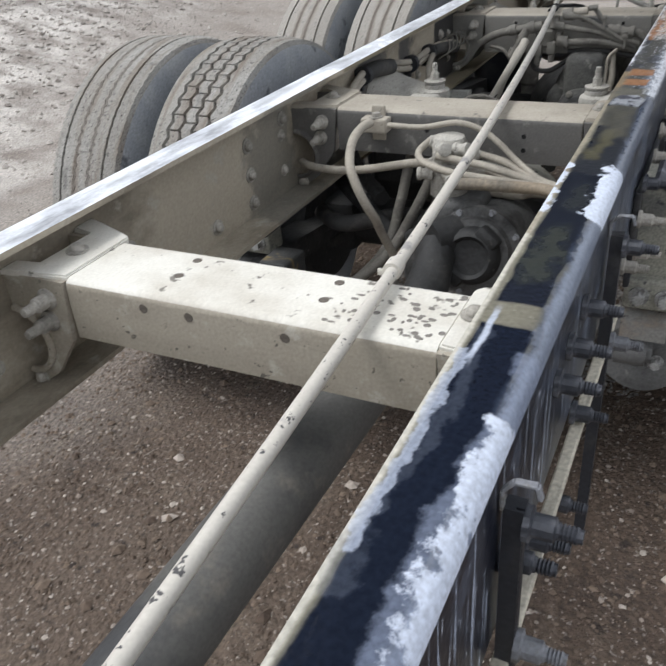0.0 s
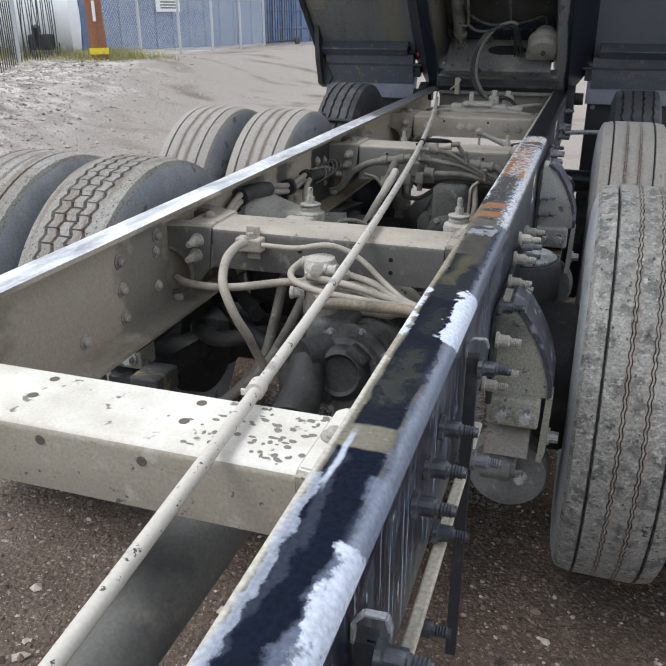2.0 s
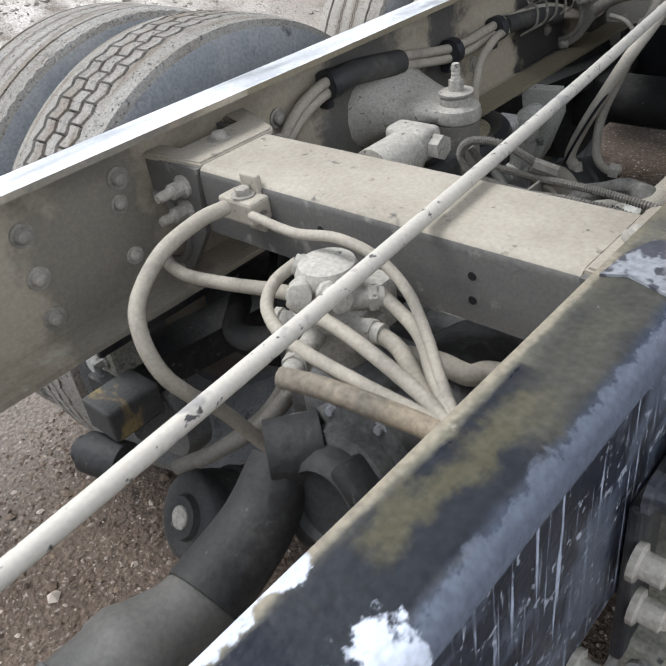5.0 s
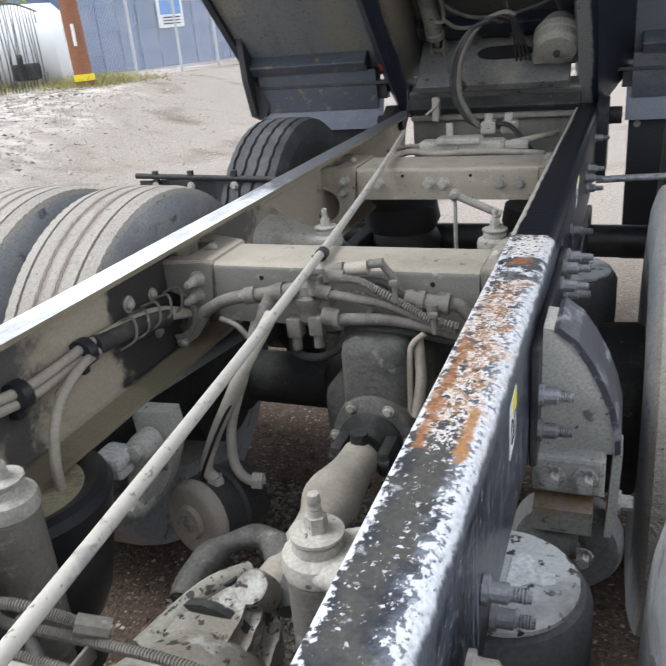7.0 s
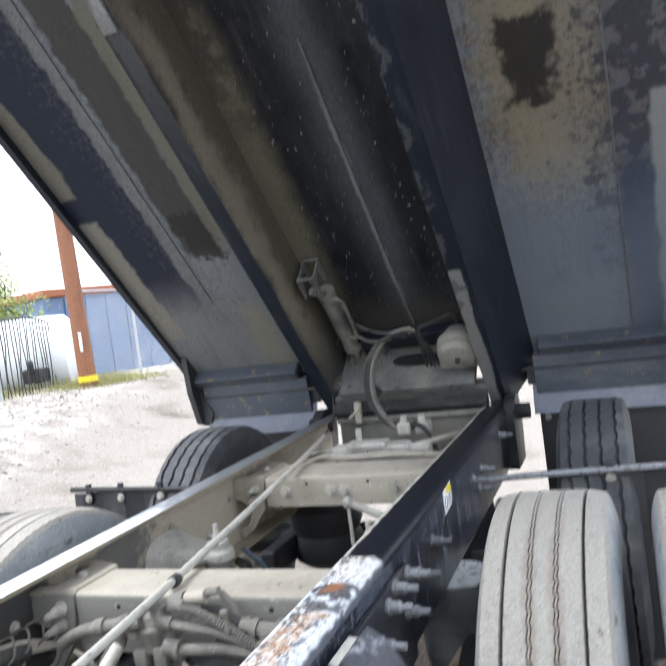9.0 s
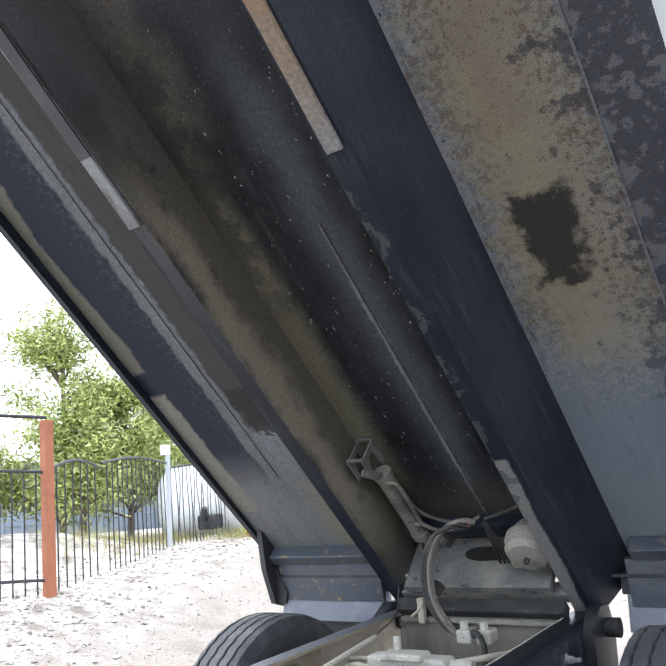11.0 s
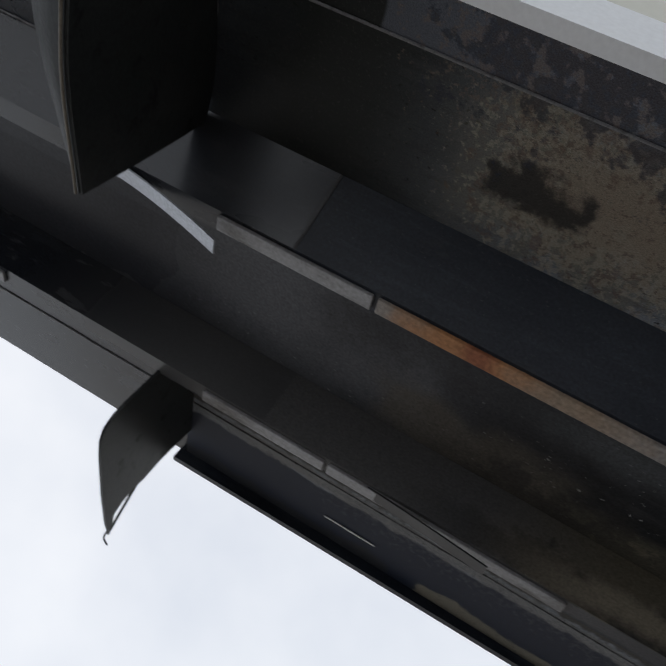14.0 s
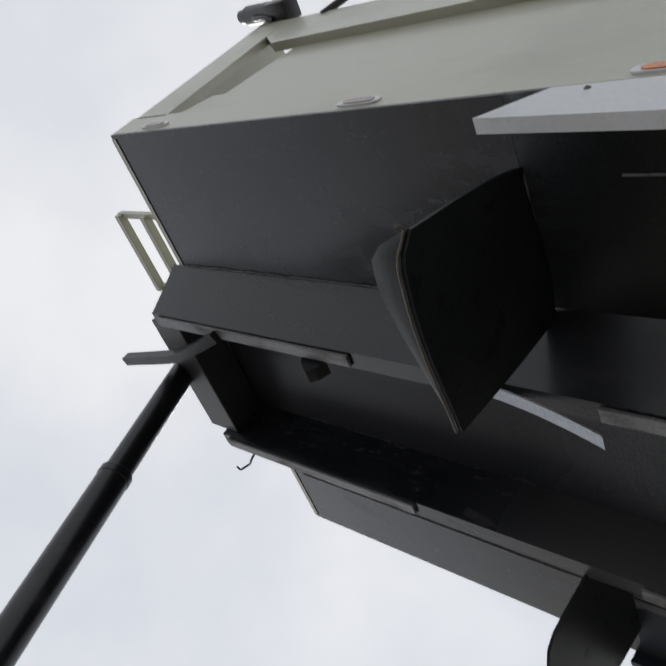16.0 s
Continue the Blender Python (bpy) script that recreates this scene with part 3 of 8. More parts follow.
zones(inner_left, [(-2, 2, 1.25, 1.45, 0.03, 0.35, 7, (0.07, 0.068, 0.066), 0.7, 0.85), (-2, 2, 1.92, 2.22, 0.02, 0.35, 7, (0.022, 0.022, 0.024), 0.45, 0.95), (-2, 2, 1.58, 1.7, 0.02, 0.35, 8, (0.045, 0.045, 0.048), 0.6, 0.85), (-2, 2, 2.4, 2.6, 0.03, 0.5, 8, (0.07, 0.07, 0.07), 0.7, 0.8), (-2, 2, 0.6, 0.85, 0.03, 0.4, 8, (0.12, 0.115, 0.10), 0.8, 0.6), (-0.412, -0.33, 1.0, 4.2, 0.004, 0.02, 10, (0.20, 0.165, 0.105), 0.8, 0.85)])


def c_rail(sx, y0, y1, mats):
    """A channel rail open to the inside, with a rounded outer corner."""
    t, r = 0.010, 0.026
    out = [(XO - r + r * math.sin(a), H - r + r * math.cos(a)) for a in (math.pi / 2 * k / 5 for k in range(6))]
    low = [(XO - r + r * math.cos(a), RB + r - r * math.sin(a)) for a in (math.pi / 2 * k / 5 for k in range(6))]
    poly = [(XI, H), *out, *low, (XI, RB), (XI, RB + t), (XO - t, RB + t), (XO - t, H - t), (XI, H - t)]
    poly = [(sx * x, z) for x, z in poly]
    bm = bmesh.new()
    n = 48
    rings = []
    for j in range(n + 1):
        y = y0 + (y1 - y0) * j / n
        rings.append([bm.verts.new((x, y, z + (0.0012 * noise.noise((y * 3, 7, sx)) if z > 0.9 else 0))) for x, z in poly])
    k = len(poly)
    for a, b in zip(rings, rings[1:]):
        for i in range(k):
            f = bm.faces.new((a[i], a[(i + 1) % k], b[(i + 1) % k], b[i]))
            f.material_index = 0 if i <= 5 else (1 if i <= 11 else 2)
            f.smooth = True
    bm.faces.new(rings[0])
    bm.faces.new(rings[-1][::-1])
    ob = part("frame_rail", bm, mats[0], truck)
    ob.data.set_sharp_from_angle(angle=radians(40))
    for m in mats[1:]:
        ob.data.materials.append(m)
    return ob


zones(bright_rail, [(-0.5, -0.3, 2.62, 4.3, (0.01, 0.10), 0.5, 6, (0.045, 0.047, 0.052), 0.4, 0.92), (-0.5, -0.3, 2.62, 4.3, (0.01, 0.10), 0.9, 16, (0.20, 0.205, 0.215), 0.5, 0.5), (-0.5, -0.3, 1.0, 2.6, (0.01, 0.10), 1.6, 22, (0.42, 0.42, 0.43), 0.5, 0.5)])
rail_l = c_rail(-1, -3.0, 4.16, [bright_rail, black_steel, inner_left])
rail_l["label"] = "left frame rail with worn bright top flange"
rail_r = c_rail(1, -3.0, 4.2, [flange_r, web_outer, tan_inner])
rail_r["label"] = "right frame rail with scuffed black paint"
# a torn patch of tape on the flange
bm = bmesh.new()
prism(bm, [(0.352, 0.755), (0.372, 0.765), (0.41, 0.752), (0.418, 0.80), (0.40, 0.836), (0.366, 0.83), (0.356, 0.80)], "z", H + 0.0004, H + 0.003)
part("tape_patch", bm, mat("grey tape", (0.25, 0.255, 0.265), 0.5, layers=[(30, 0.5, 0.55, (0.06, 0.06, 0.07), 0.5, ONE, 3)]), truck, "torn grey tape patch")


def bolt_mesh(r, h, material, washer=True, round_head=False):
    """A bolt head that stands on the xy plane."""
    bm = bmesh.new()
    if washer:
        cyl(bm, (0, 0, 0), (0, 0, h * 0.22), r * 1.5, seg=14)
    if round_head:
        lathe(bm, [(r * 1.05, 0), (r * 1.0, h * 0.5), (r * 0.75, h * 0.85), (r * 0.3, h)], Matrix.Identity(4), 12)
    else:
        cyl(bm, (0, 0, h * 0.2), (0, 0, h), r, r * 0.94, seg=6)
    return mesh_of("bolt", bm, material)


def stud_mesh(material, r=0.0125, collar=0.027, thread=0.023):
    """A nut on a threaded end that stands on the xy plane."""
    bm = bmesh.new()
    prof = [(r * 1.45, 0), (r * 1.45, 0.006), (r, 0.008), (r, collar), (r * 0.72, collar + 0.002)]
    n = 6
    for k in range(n):
        h = collar + 0.004 + thread * k / n
        prof += [(r * (0.70 if k < n - 1 else 0.55), h), (r * 0.56, h + thread / n * 0.5)]
    lathe(bm, prof, Matrix.Identity(4), 12)
    return mesh_of("stud", bm, material)


dome_shine = bolt_mesh(0.015, 0.014, mat('shiny rivet', (0.75, 0.74, 0.70), 0.25, 0.8), True, True)
hex_dust, hex_steel = bolt_mesh(0.014, 0.014, dust_bolt), bolt_mesh(0.014, 0.016, steel_bolt)
dome_dust = bolt_mesh(0.0125, 0.014, dust_bolt, True, True)
stud_dust, stud_black, stud_steel = stud_mesh(dust_bolt), stud_mesh(mat("black oily stud", (0.05, 0.052, 0.06), 0.4, 0.3, layers=[(30, 0.5, 0.7, (0.16, 0.16, 0.17), 0.6, ONE, 3)])), stud_mesh(steel_bolt)
TO = {"+x": Matrix.Rotation(math.pi / 2, 4, "Y"), "-x": Matrix.Rotation(-math.pi / 2, 4, "Y"), "+y": Matrix.Rotation(-math.pi / 2, 4, "X"), "-y": Matrix.Rotation(math.pi / 2, 4, "X"), "+z": Matrix.Identity(4), "-z": Matrix.Rotation(math.pi, 4, "X")}


def put(name, me, x, y, z, way, parent=None, scale=1.0, label=""):
    return piece(name, me, Matrix.Translation((x, y, z)) @ TO[way] @ Matrix.Scale(scale, 4), parent or truck, label)


def end_bracket(s, y0, y1, z1, parent, material, face):
    """The channel that carries a cross member on the rail: a top plate with a window, and two cheeks with a round bite."""
    zt, ym = z1 + 0.004, (y0 + y1) / 2
    bm = bmesh.new()
    top = [(0.297, y0 + 0.006), (0.4215, y0 - 0.008), (0.4215, y0 + 0.030), (0.371, y0 + 0.030), (0.371, y1 + 0.004), (0.4215, y1 + 0.010), (0.4215, y1 + 0.058), (0.380, y1 + 0.040), (0.307, y1 + 0.014), (0.297, y1 + 0.004)]
    prism(bm, [(s * x, y) for x, y in top], "z", zt - 0.009, zt)
    bmesh.ops.bevel(bm, geom=[e for e in bm.edges if all(v.co.z > zt - 0.001 for v in e.verts)], offset=0.003, segments=2, affect="EDGES")
    br = part("gusset_bracket", bm, material, parent)
    zc, r = zt - 0.128, 0.060
    arc = [(0.4222 - r * math.sin(a), zc - r * math.cos(a)) for a in (math.pi * k / 12 for k in range(13))]
    for yy in (y0 - 0.004, y1 - 0.006):
        poly = [(0.297, zt - 0.007), (0.309, zt - 0.114), (0.362, zt - 0.186), (0.4222, zt - 0.226), *arc, (0.4222, zt - 0.007)]
        bm = bmesh.new()
        prism(bm, [(s * x, z) for x, z in poly], "y", yy, yy + 0.010)
        part("cheek_plate", bm, face, br)
        bm = bmesh.new()
        tube(bm, [(s * (x - 0.004), yy - 0.002 if yy < ym else yy + 0.012, z) for x, z in arc], 0.0065, 8, 2)
        part("rolled_lip", bm, face, br, smooth=True)
    put("bolt", dome_dust, s * (0.344 if s < 0 else 0.318), ym + 0.01, zt, "+z", br)
    for dz in (0.040, 0.080):
        put("stud", stud_dust, s * (0.330 + dz * 0.16), y0 - 0.003, zt - dz, "-y", br)
        put("stud", stud_dust, s * (0.330 + dz * 0.16), y1 + 0.003, zt - dz, "+y", br)
    put("bolt", dome_dust, s * 0.404, y0 - 0.004, zt - 0.202, "-y", br, 0.8)
    for by, dz in ((-0.145, 0.06), (-0.145, 0.15), (0.145, 0.06), (0.145, 0.15)):
        put("bolt", dome_dust, s * (XO - 0.010), ym + by, zt - dz, "-x" if s > 0 else "+x", br, 0.8)


def cross_member(y0, y1, z0, z1, material, x=0.2955, label="", holes=(), face=None):
    """A folded channel, open below, with rounded upper edges and a gusset bracket at each end."""
    r, t = 0.014, 0.008
    up = [(y0 + r - r * math.cos(a), z1 - r + r * math.sin(a)) for a in (math.pi / 2 * k / 5 for k in range(6))]
    dn = [(y1 - r + r * math.sin(a), z1 - r + r * math.cos(a)) for a in (math.pi / 2 * k / 5 for k in range(6))]
    poly = [(y0, z0), *up, *dn, (y1, z0), (y1 - t, z0), (y1 - t, z1 - t), (y0 + t, z1 - t), (y0 + t, z0)]
    bm = bmesh.new()
    prism(bm, poly, "x", -x, x)
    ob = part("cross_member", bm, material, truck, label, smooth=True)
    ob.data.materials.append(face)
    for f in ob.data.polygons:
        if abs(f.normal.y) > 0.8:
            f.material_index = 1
    hole = mesh_of("drilled_hole", disc_bm(0.0075 if y0 < 0 else 0.0055), hole_tan if y0 < 0 else hole_black)
    for hx, hy, hz, way in holes:
        piece("drilled_hole", hole, Matrix.Translation((hx, hy, hz)) @ TO[way], ob)
    for s in (-1, 1):
        end_bracket(s, y0, y1, z1, truck, material, face)
    return ob


def disc_bm(r, seg=12):
    bm = bmesh.new()
    cyl(bm, (0, 0, -0.002), (0, 0, 0.0008), r, seg=seg)
    return bm


hole_tan = mat("shaded tan hole", (0.12, 0.10, 0.08), 0.9, bump=None)
hole_black = mat("dark drilled hole", (0.008, 0.008, 0.008), 0.9, bump=None)
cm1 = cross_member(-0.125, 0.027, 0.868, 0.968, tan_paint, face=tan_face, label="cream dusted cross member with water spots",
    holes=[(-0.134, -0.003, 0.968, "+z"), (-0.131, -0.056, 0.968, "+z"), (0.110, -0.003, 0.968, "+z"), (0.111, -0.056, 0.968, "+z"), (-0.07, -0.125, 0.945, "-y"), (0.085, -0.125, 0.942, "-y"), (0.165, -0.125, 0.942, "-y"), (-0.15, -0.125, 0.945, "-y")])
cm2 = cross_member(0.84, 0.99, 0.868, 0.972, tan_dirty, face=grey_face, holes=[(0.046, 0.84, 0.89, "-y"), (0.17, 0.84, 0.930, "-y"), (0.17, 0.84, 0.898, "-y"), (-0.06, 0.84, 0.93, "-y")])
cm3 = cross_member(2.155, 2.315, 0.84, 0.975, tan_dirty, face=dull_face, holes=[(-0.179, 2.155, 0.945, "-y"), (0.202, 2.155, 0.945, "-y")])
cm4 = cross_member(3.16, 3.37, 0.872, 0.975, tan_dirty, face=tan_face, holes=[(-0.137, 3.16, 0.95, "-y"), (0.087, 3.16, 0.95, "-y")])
for bx in (-0.22, -0.05, 0.0, 0.18, 0.24):
    put("bolt", hex_dust, bx, 3.16, 0.925, "-y", cm4)
# dark drip spots on the cream cross member
spot_me = mesh_of("water_spot", disc_bm(0.004, 10), mat("dried water spot", (0.20, 0.18, 0.155), 0.8))
for k in range(64):
    sx = random.triangular(0.11, 0.315, 0.28)
    ob = piece("water_spot", spot_me, Matrix.Translation((sx, random.uniform(-0.108, 0.012), 0.9678)) @ Matrix.Diagonal((random.uniform(0.4, 1.5), random.uniform(0.3, 1.2), 1, 1)), cm1)
# the conduit that lies across them
bm = bmesh.new()
tube(bm, [(0.185 - 0.0757 * (y + 0.02) - 0.0134 * (y + 0.02) ** 2, y, 0.985 + 0.004 * y) for y in (-1.0, -0.5, 0.0, 0.5, 1.0, 1.5, 2.0, 2.5, 3.0, 3.4, 3.76)], 0.0092, 14, 4)
rod = part("conduit", bm, rod_paint, truck, "long chipped white conduit lying over the cross members", smooth=True)
for (x, y) in ((0.180, 0.03), (-0.046, 2.19)):
    bm = bmesh.new()
    d = Vector((-0.106, 1, 0)).normalized()
    c = Vector((x, y, 0.986 if y < 1 else 0.992))
    cyl(bm, c - d * 0.012, c + d * 0.012, 0.0135, seg=16)
    box(bm, c.x - 0.025, c.x - 0.008, c.y - 0.001, c.y + 0.003, c.z - 0.014, c.z - 0.004, 0.001)
    part("conduit_clamp", bm, rod_paint if y < 1 else dark_cast, rod, smooth=True)
bm = bmesh.new()
tube(bm, [(-0.298, 3.76, 1.0), (-0.34, 4.0, 1.03), (-0.36, 4.08, 1.12), (-0.372, 4.12, 1.22)], 0.003, 6, 6)
part("pull_wire", bm, black_steel, rod)
# drive shaft in two steps
bm = bmesh.new()
SHAFT = Matrix.Translation((0.014, -0.1, 0.615)) @ Vector((0.052, 0.8, 0.070)).to_track_quat("Z", "Y").to_matrix().to_4x4()
lathe(bm, [(0.064, -1.6), (0.064, 0.455), (0.067, 0.46), (0.067, 0.485), (0.058, 0.505), (0.047, 0.54), (0.044, 0.60)], SHAFT, 32)
part("drive_shaft", bm, mat("dull dusty shaft steel", (0.105, 0.100, 0.090), 0.6, layers=[(3, 0.48, 0.62, (0.042, 0.042, 0.044), 0.5, ONE, 5), (14, 0.58, 0.68, (0.15, 0.135, 0.115), 0.8, ONE, 5)], grain=(150, 0.15)), truck, "thick dusty drive shaft", smooth=True)
bm = bmesh.new()
box(bm, 0.060, 0.068, -0.024, 0.024, 0.36, 0.41, 0.003, 2, SHAFT @ Matrix.Rotation(radians(80), 4, "Z"))
part("balance_weight", bm, gear_grey, truck)
# domed bolts in the left rail's web
for y, z in ((0.61, 0.938), (0.61, 0.868), (0.61, 0.798), (0.78, 0.955), (1.12, 0.93), (1.75, 0.84), (2.0, 0.93), (2.75, 0.93), (2.95, 0.84), (0.45, 0.80)):
    put("bolt", dome_dust, -(XO - 0.010), y, z, "+x")

# ---- suspension and axles ----
def hanger(s, y, label, drop, hanger_paint):
    """A spring hanger bolted to the rail's outer web, with the end of the spring beam in it."""
    mir = (lambda v: v) if s > 0 else (lambda v: -v)
    bm = bmesh.new()
    box(bm, *sorted((mir(0.4332), mir(0.446))), y - 0.03, y + 0.50, 0.765, 0.975, 0.004)
    root = part("spring_hanger", bm, black_steel, truck, label)
    bm = bmesh.new()
    arc = [(0.446, 0.988), (0.462, 0.986), (0.490, 0.965), (0.514, 0.930), (0.534, 0.892), (0.550, 0.850), (0.560, 0.810), (0.562, 0.775)]
    prism(bm, [(mir(a), b) for a, b in arc] + [(mir(0.446), 0.768)], "y", y + 0.02, y + 0.115)
    part("hanger_body", bm, hanger_paint, root)
    bm = bmesh.new()
    prism(bm, [(mir(a + 0.009), b + 0.006) for a, b in arc[1:]] + [(mir(a), b) for a, b in reversed(arc[1:])], "y", y + 0.014, y + 0.15)
    part("gusset_plate", bm, slope_dark, root, "dark speckled sloping plate")
    bm = bmesh.new()
    prism(bm, [(mir(a), b) for a, b in ((0.560, 0.775), (0.555, 0.640), (0.553, 0.612), (0.564, 0.610), (0.571, 0.640), (0.574, 0.775))], "y", y + 0.02, y + 0.085)
    part("side_strap", bm, hanger_paint, root)
    bm = bmesh.new()
    box(bm, *sorted((mir(0.436), mir(0.550))), y - 0.012, y + 0.06, 0.708, 0.778, 0.008)
    part("clamp_block", bm, hanger_paint, root)
    for bx in (0.468, 0.520):
        put("bolt", hex_big, mir(bx), y - 0.012, 0.742, "-y", root, 0.82)
    bm = bmesh.new()
    prism(bm, [(y - 0.022, 0.640), (y - 0.022, 0.684), (y + 0.04, 0.698), (y + 0.9, 0.60), (y + 0.9, 0.535), (y + 0.05, 0.632)], "x", *sorted((mir(0.440), mir(0.534))))
    part("spring_beam", bm, spring_rust if s > 0 else dark_cast, root, "rust-topped spring beam" if s > 0 else "")
    bm = bmesh.new()
    cyl(bm, (mir(0.435), y + 0.02, 0.595), (mir(0.50), y + 0.02, 0.595), 0.040, seg=24)
    cyl(bm, (mir(0.50), y + 0.02, 0.595), (mir(0.512), y + 0.02, 0.595), 0.030, seg=20)
    part("bushing", bm, eye_grey, root, smooth=True)
    bm = bmesh.new()
    lathe(bm, [(0.010, 0.004), (0.024, 0.0), (0.030, 0.008), (0.050, 0.004), (0.090, 0.010), (0.098, 0.024), (0.098, 0.06), (0.08, 0.07)], Matrix.Translation((mir(0.490), y + 0.05, 0.545)) @ TO["+y"], 30)
    part("spring_eye", bm, eye_grey, root, smooth=True)
    put("bolt", hex_big, mir(0.522), y + 0.010, 0.572, "-y", root, 0.7)
    put("bolt", hex_big, mir(0.572), y + 0.05, 0.665, "+x" if s > 0 else "-x", root, 0.8)
    root.location.z -= drop
    return root


hanger_pale = mat("pale dusted hanger", (0.38, 0.37, 0.325), 0.85, layers=[(5, 0.5, 0.7, (0.24, 0.235, 0.215), 0.85, ONE, 5), (24, 0.62, 0.68, (0.12, 0.115, 0.105), 0.85, ONE, 5), (70, 0.66, 0.71, (0.07, 0.068, 0.065), 0.8, ONE, 3)], grain=(200, 0.2))
eye_grey = mat("grey greasy casting", (0.14, 0.136, 0.128), 0.6, layers=[(7, 0.5, 0.66, (0.070, 0.068, 0.064), 0.55, ONE, 6), (36, 0.62, 0.7, (0.24, 0.23, 0.21), 0.8, ONE, 4)], grain=(160, 0.2), bump=(60, 0.4, 0.004))
hanger_dust = mat("dust grained hanger", (0.27, 0.255, 0.205), 0.85, layers=[(6, 0.5, 0.68, (0.13, 0.125, 0.11), 0.85, ONE, 5), (60, 0.62, 0.7, (0.05, 0.05, 0.05), 0.8, ONE, 3)], grain=(200, 0.3))
slope_dark = mat("dark speckled plate", (0.045, 0.047, 0.058), 0.45, layers=[(26, 0.55, 0.63, (0.22, 0.22, 0.235), 0.7, ONE, 6)], grain=(150, 0.3))
spring_rust = mat("rusty spring steel", (0.24, 0.225, 0.20), 0.8, layers=[(5, 0.42, 0.57, (0.19, 0.115, 0.06), 0.9, ONE, 5), (40, 0.6, 0.7, (0.07, 0.06, 0.055), 0.9, ONE, 3)], grain=(160, 0.2))
hex_big = bolt_mesh(0.017, 0.030, mat("worn big bolt", (0.32, 0.31, 0.285), 0.65, 0.1, layers=[(50, 0.5, 0.65, (0.13, 0.12, 0.11), 0.8, ONE, 3)], vary=0.2))
for s in (1, -1):
    hanger(s, 0.69, "front spring hanger caked with dust", 0.085, hanger_dust)
    hanger(s, 1.845, "rear spring hanger caked with pale dust", 0.0, hanger_pale)
# studs along the right web
for x, y, z, me in ((0, -0.09, 0.93, 0), (0, -0.018, 0.938, 0), (0, 0.08, 0.942, 0), (0, 0.077, 0.768, 0), (0, -0.06, 0.715, 0), (0, -0.21, 0.79, 0), (0, -0.31, 0.86, 0), (0, -0.6, 0.80, 0),
                    (0, 0.58, 0.768, 1), (1, 0.672, 0.758, 1), (1, 0.655, 0.838, 1), (1, 0.668, 0.908, 0), (1, 0.838, 0.905, 1), (1, 0.93, 0.86, 1), (1, 0.925, 0.935, 1), (1, 1.03, 0.955, 1), (1, 1.16, 0.90, 2), (1, 1.25, 0.915, 1), (0, 1.405, 0.868, 2), (0, 1.455, 0.785, 2),
                    (1, 1.828, 0.828, 2), (1, 1.836, 0.886, 2), (1, 1.888, 0.938, 2), (1, 2.03, 0.935, 2), (1, 2.11, 0.90, 2), (1, 2.18, 0.945, 2), (1, 2.235, 0.962, 2), (1, 2.30, 0.885, 2), (1, 2.33, 0.955, 2), (0, 2.47, 0.90, 2), (0, 2.61, 0.93, 2), (0, 3.2, 0.93, 2), (0, 3.28, 0.88, 2), (0, 3.34, 0.93, 2), (0, 3.8, 0.95, 2)):
    put("stud", (stud_black, stud_dust, stud_steel)[me], 0.446 if x else 0.433, y, z, "+x")
# two black angle irons with clip heads and a strip of wood by the front
for ya in (0.272, -0.352):
    bm = bmesh.new()
    prism(bm, [(0.437, 0.0), (0.456, 0.0), (0.456, 0.003), (0.448, 0.003), (0.448, 0.006), (0.456, 0.006), (0.456, 0.020), (0.437, 0.020)], "z", 0.34, 0.965, m=Matrix.Translation((0, ya, 0)))
    iron = part("angle_iron", bm, black_steel, truck, "upright black angle iron bolted to the rail")
    bm = bmesh.new()
    for q, w in zip(((0.436, 0.962), (0.436, 0.985), (0.446, 0.997), (0.466, 0.998)), ((0.436, 0.985), (0.446, 0.997), (0.466, 0.998), (0.470, 0.984))):
        d = Vector((w[0] - q[0], 0, w[1] - q[1]))
        box(bm, 0, d.length, ya - 0.001, ya + 0.007, -0.002, 0.002, 0.0008, 1, Matrix.Translation((q[0], 0, q[1])) @ Matrix.Rotation(-math.atan2(d.z, d.x), 4, "Y"))
    part("clip_head", bm, steel_bolt, iron)
    for zz in (0.945, 0.772):
        put("stud", stud_black if zz > 0.9 else stud_steel, 0.456, ya + 0.010, zz, "+x", iron)
bm = bmesh.new()
box(bm, 0.4345, 0.453, -1.4, 0.45, 0.742, 0.753, 0.003)
part("wood_strip", bm, mat("bare wood strip", (0.50, 0.45, 0.35), 0.75, layers=[(20, 0.5, 0.65, (0.16, 0.14, 0.12), 0.8, (1, 0.1, 1), 5)]), truck, "weathered strip of wood")

# air springs
bag_rubber = mat("dusty black bellows", (0.10, 0.10, 0.10), 0.7, layers=[(8, 0.5, 0.7, (0.055, 0.055, 0.058), 0.7, ONE, 5)], grain=(150, 0.2))
bag_black = mat("smooth black bellows", (0.018, 0.019, 0.022), 0.38, layers=[(5, 0.55, 0.75, (0.06, 0.057, 0.05), 0.7, ONE, 4)], grain=(90, 0.15), bump=None)
bag_plate = mat("galvanised plate with dirt spots", (0.60, 0.60, 0.58), 0.6, 0.1, layers=[(38, 0.57, 0.62, (0.06, 0.058, 0.056), 0.8, ONE, 3), (6, 0.5, 0.7, (0.30, 0.295, 0.28), 0.7, ONE, 4)], grain=(160, 0.12))
ring_dark = mat("dark rubber ring", (0.03, 0.03, 0.032), 0.6)


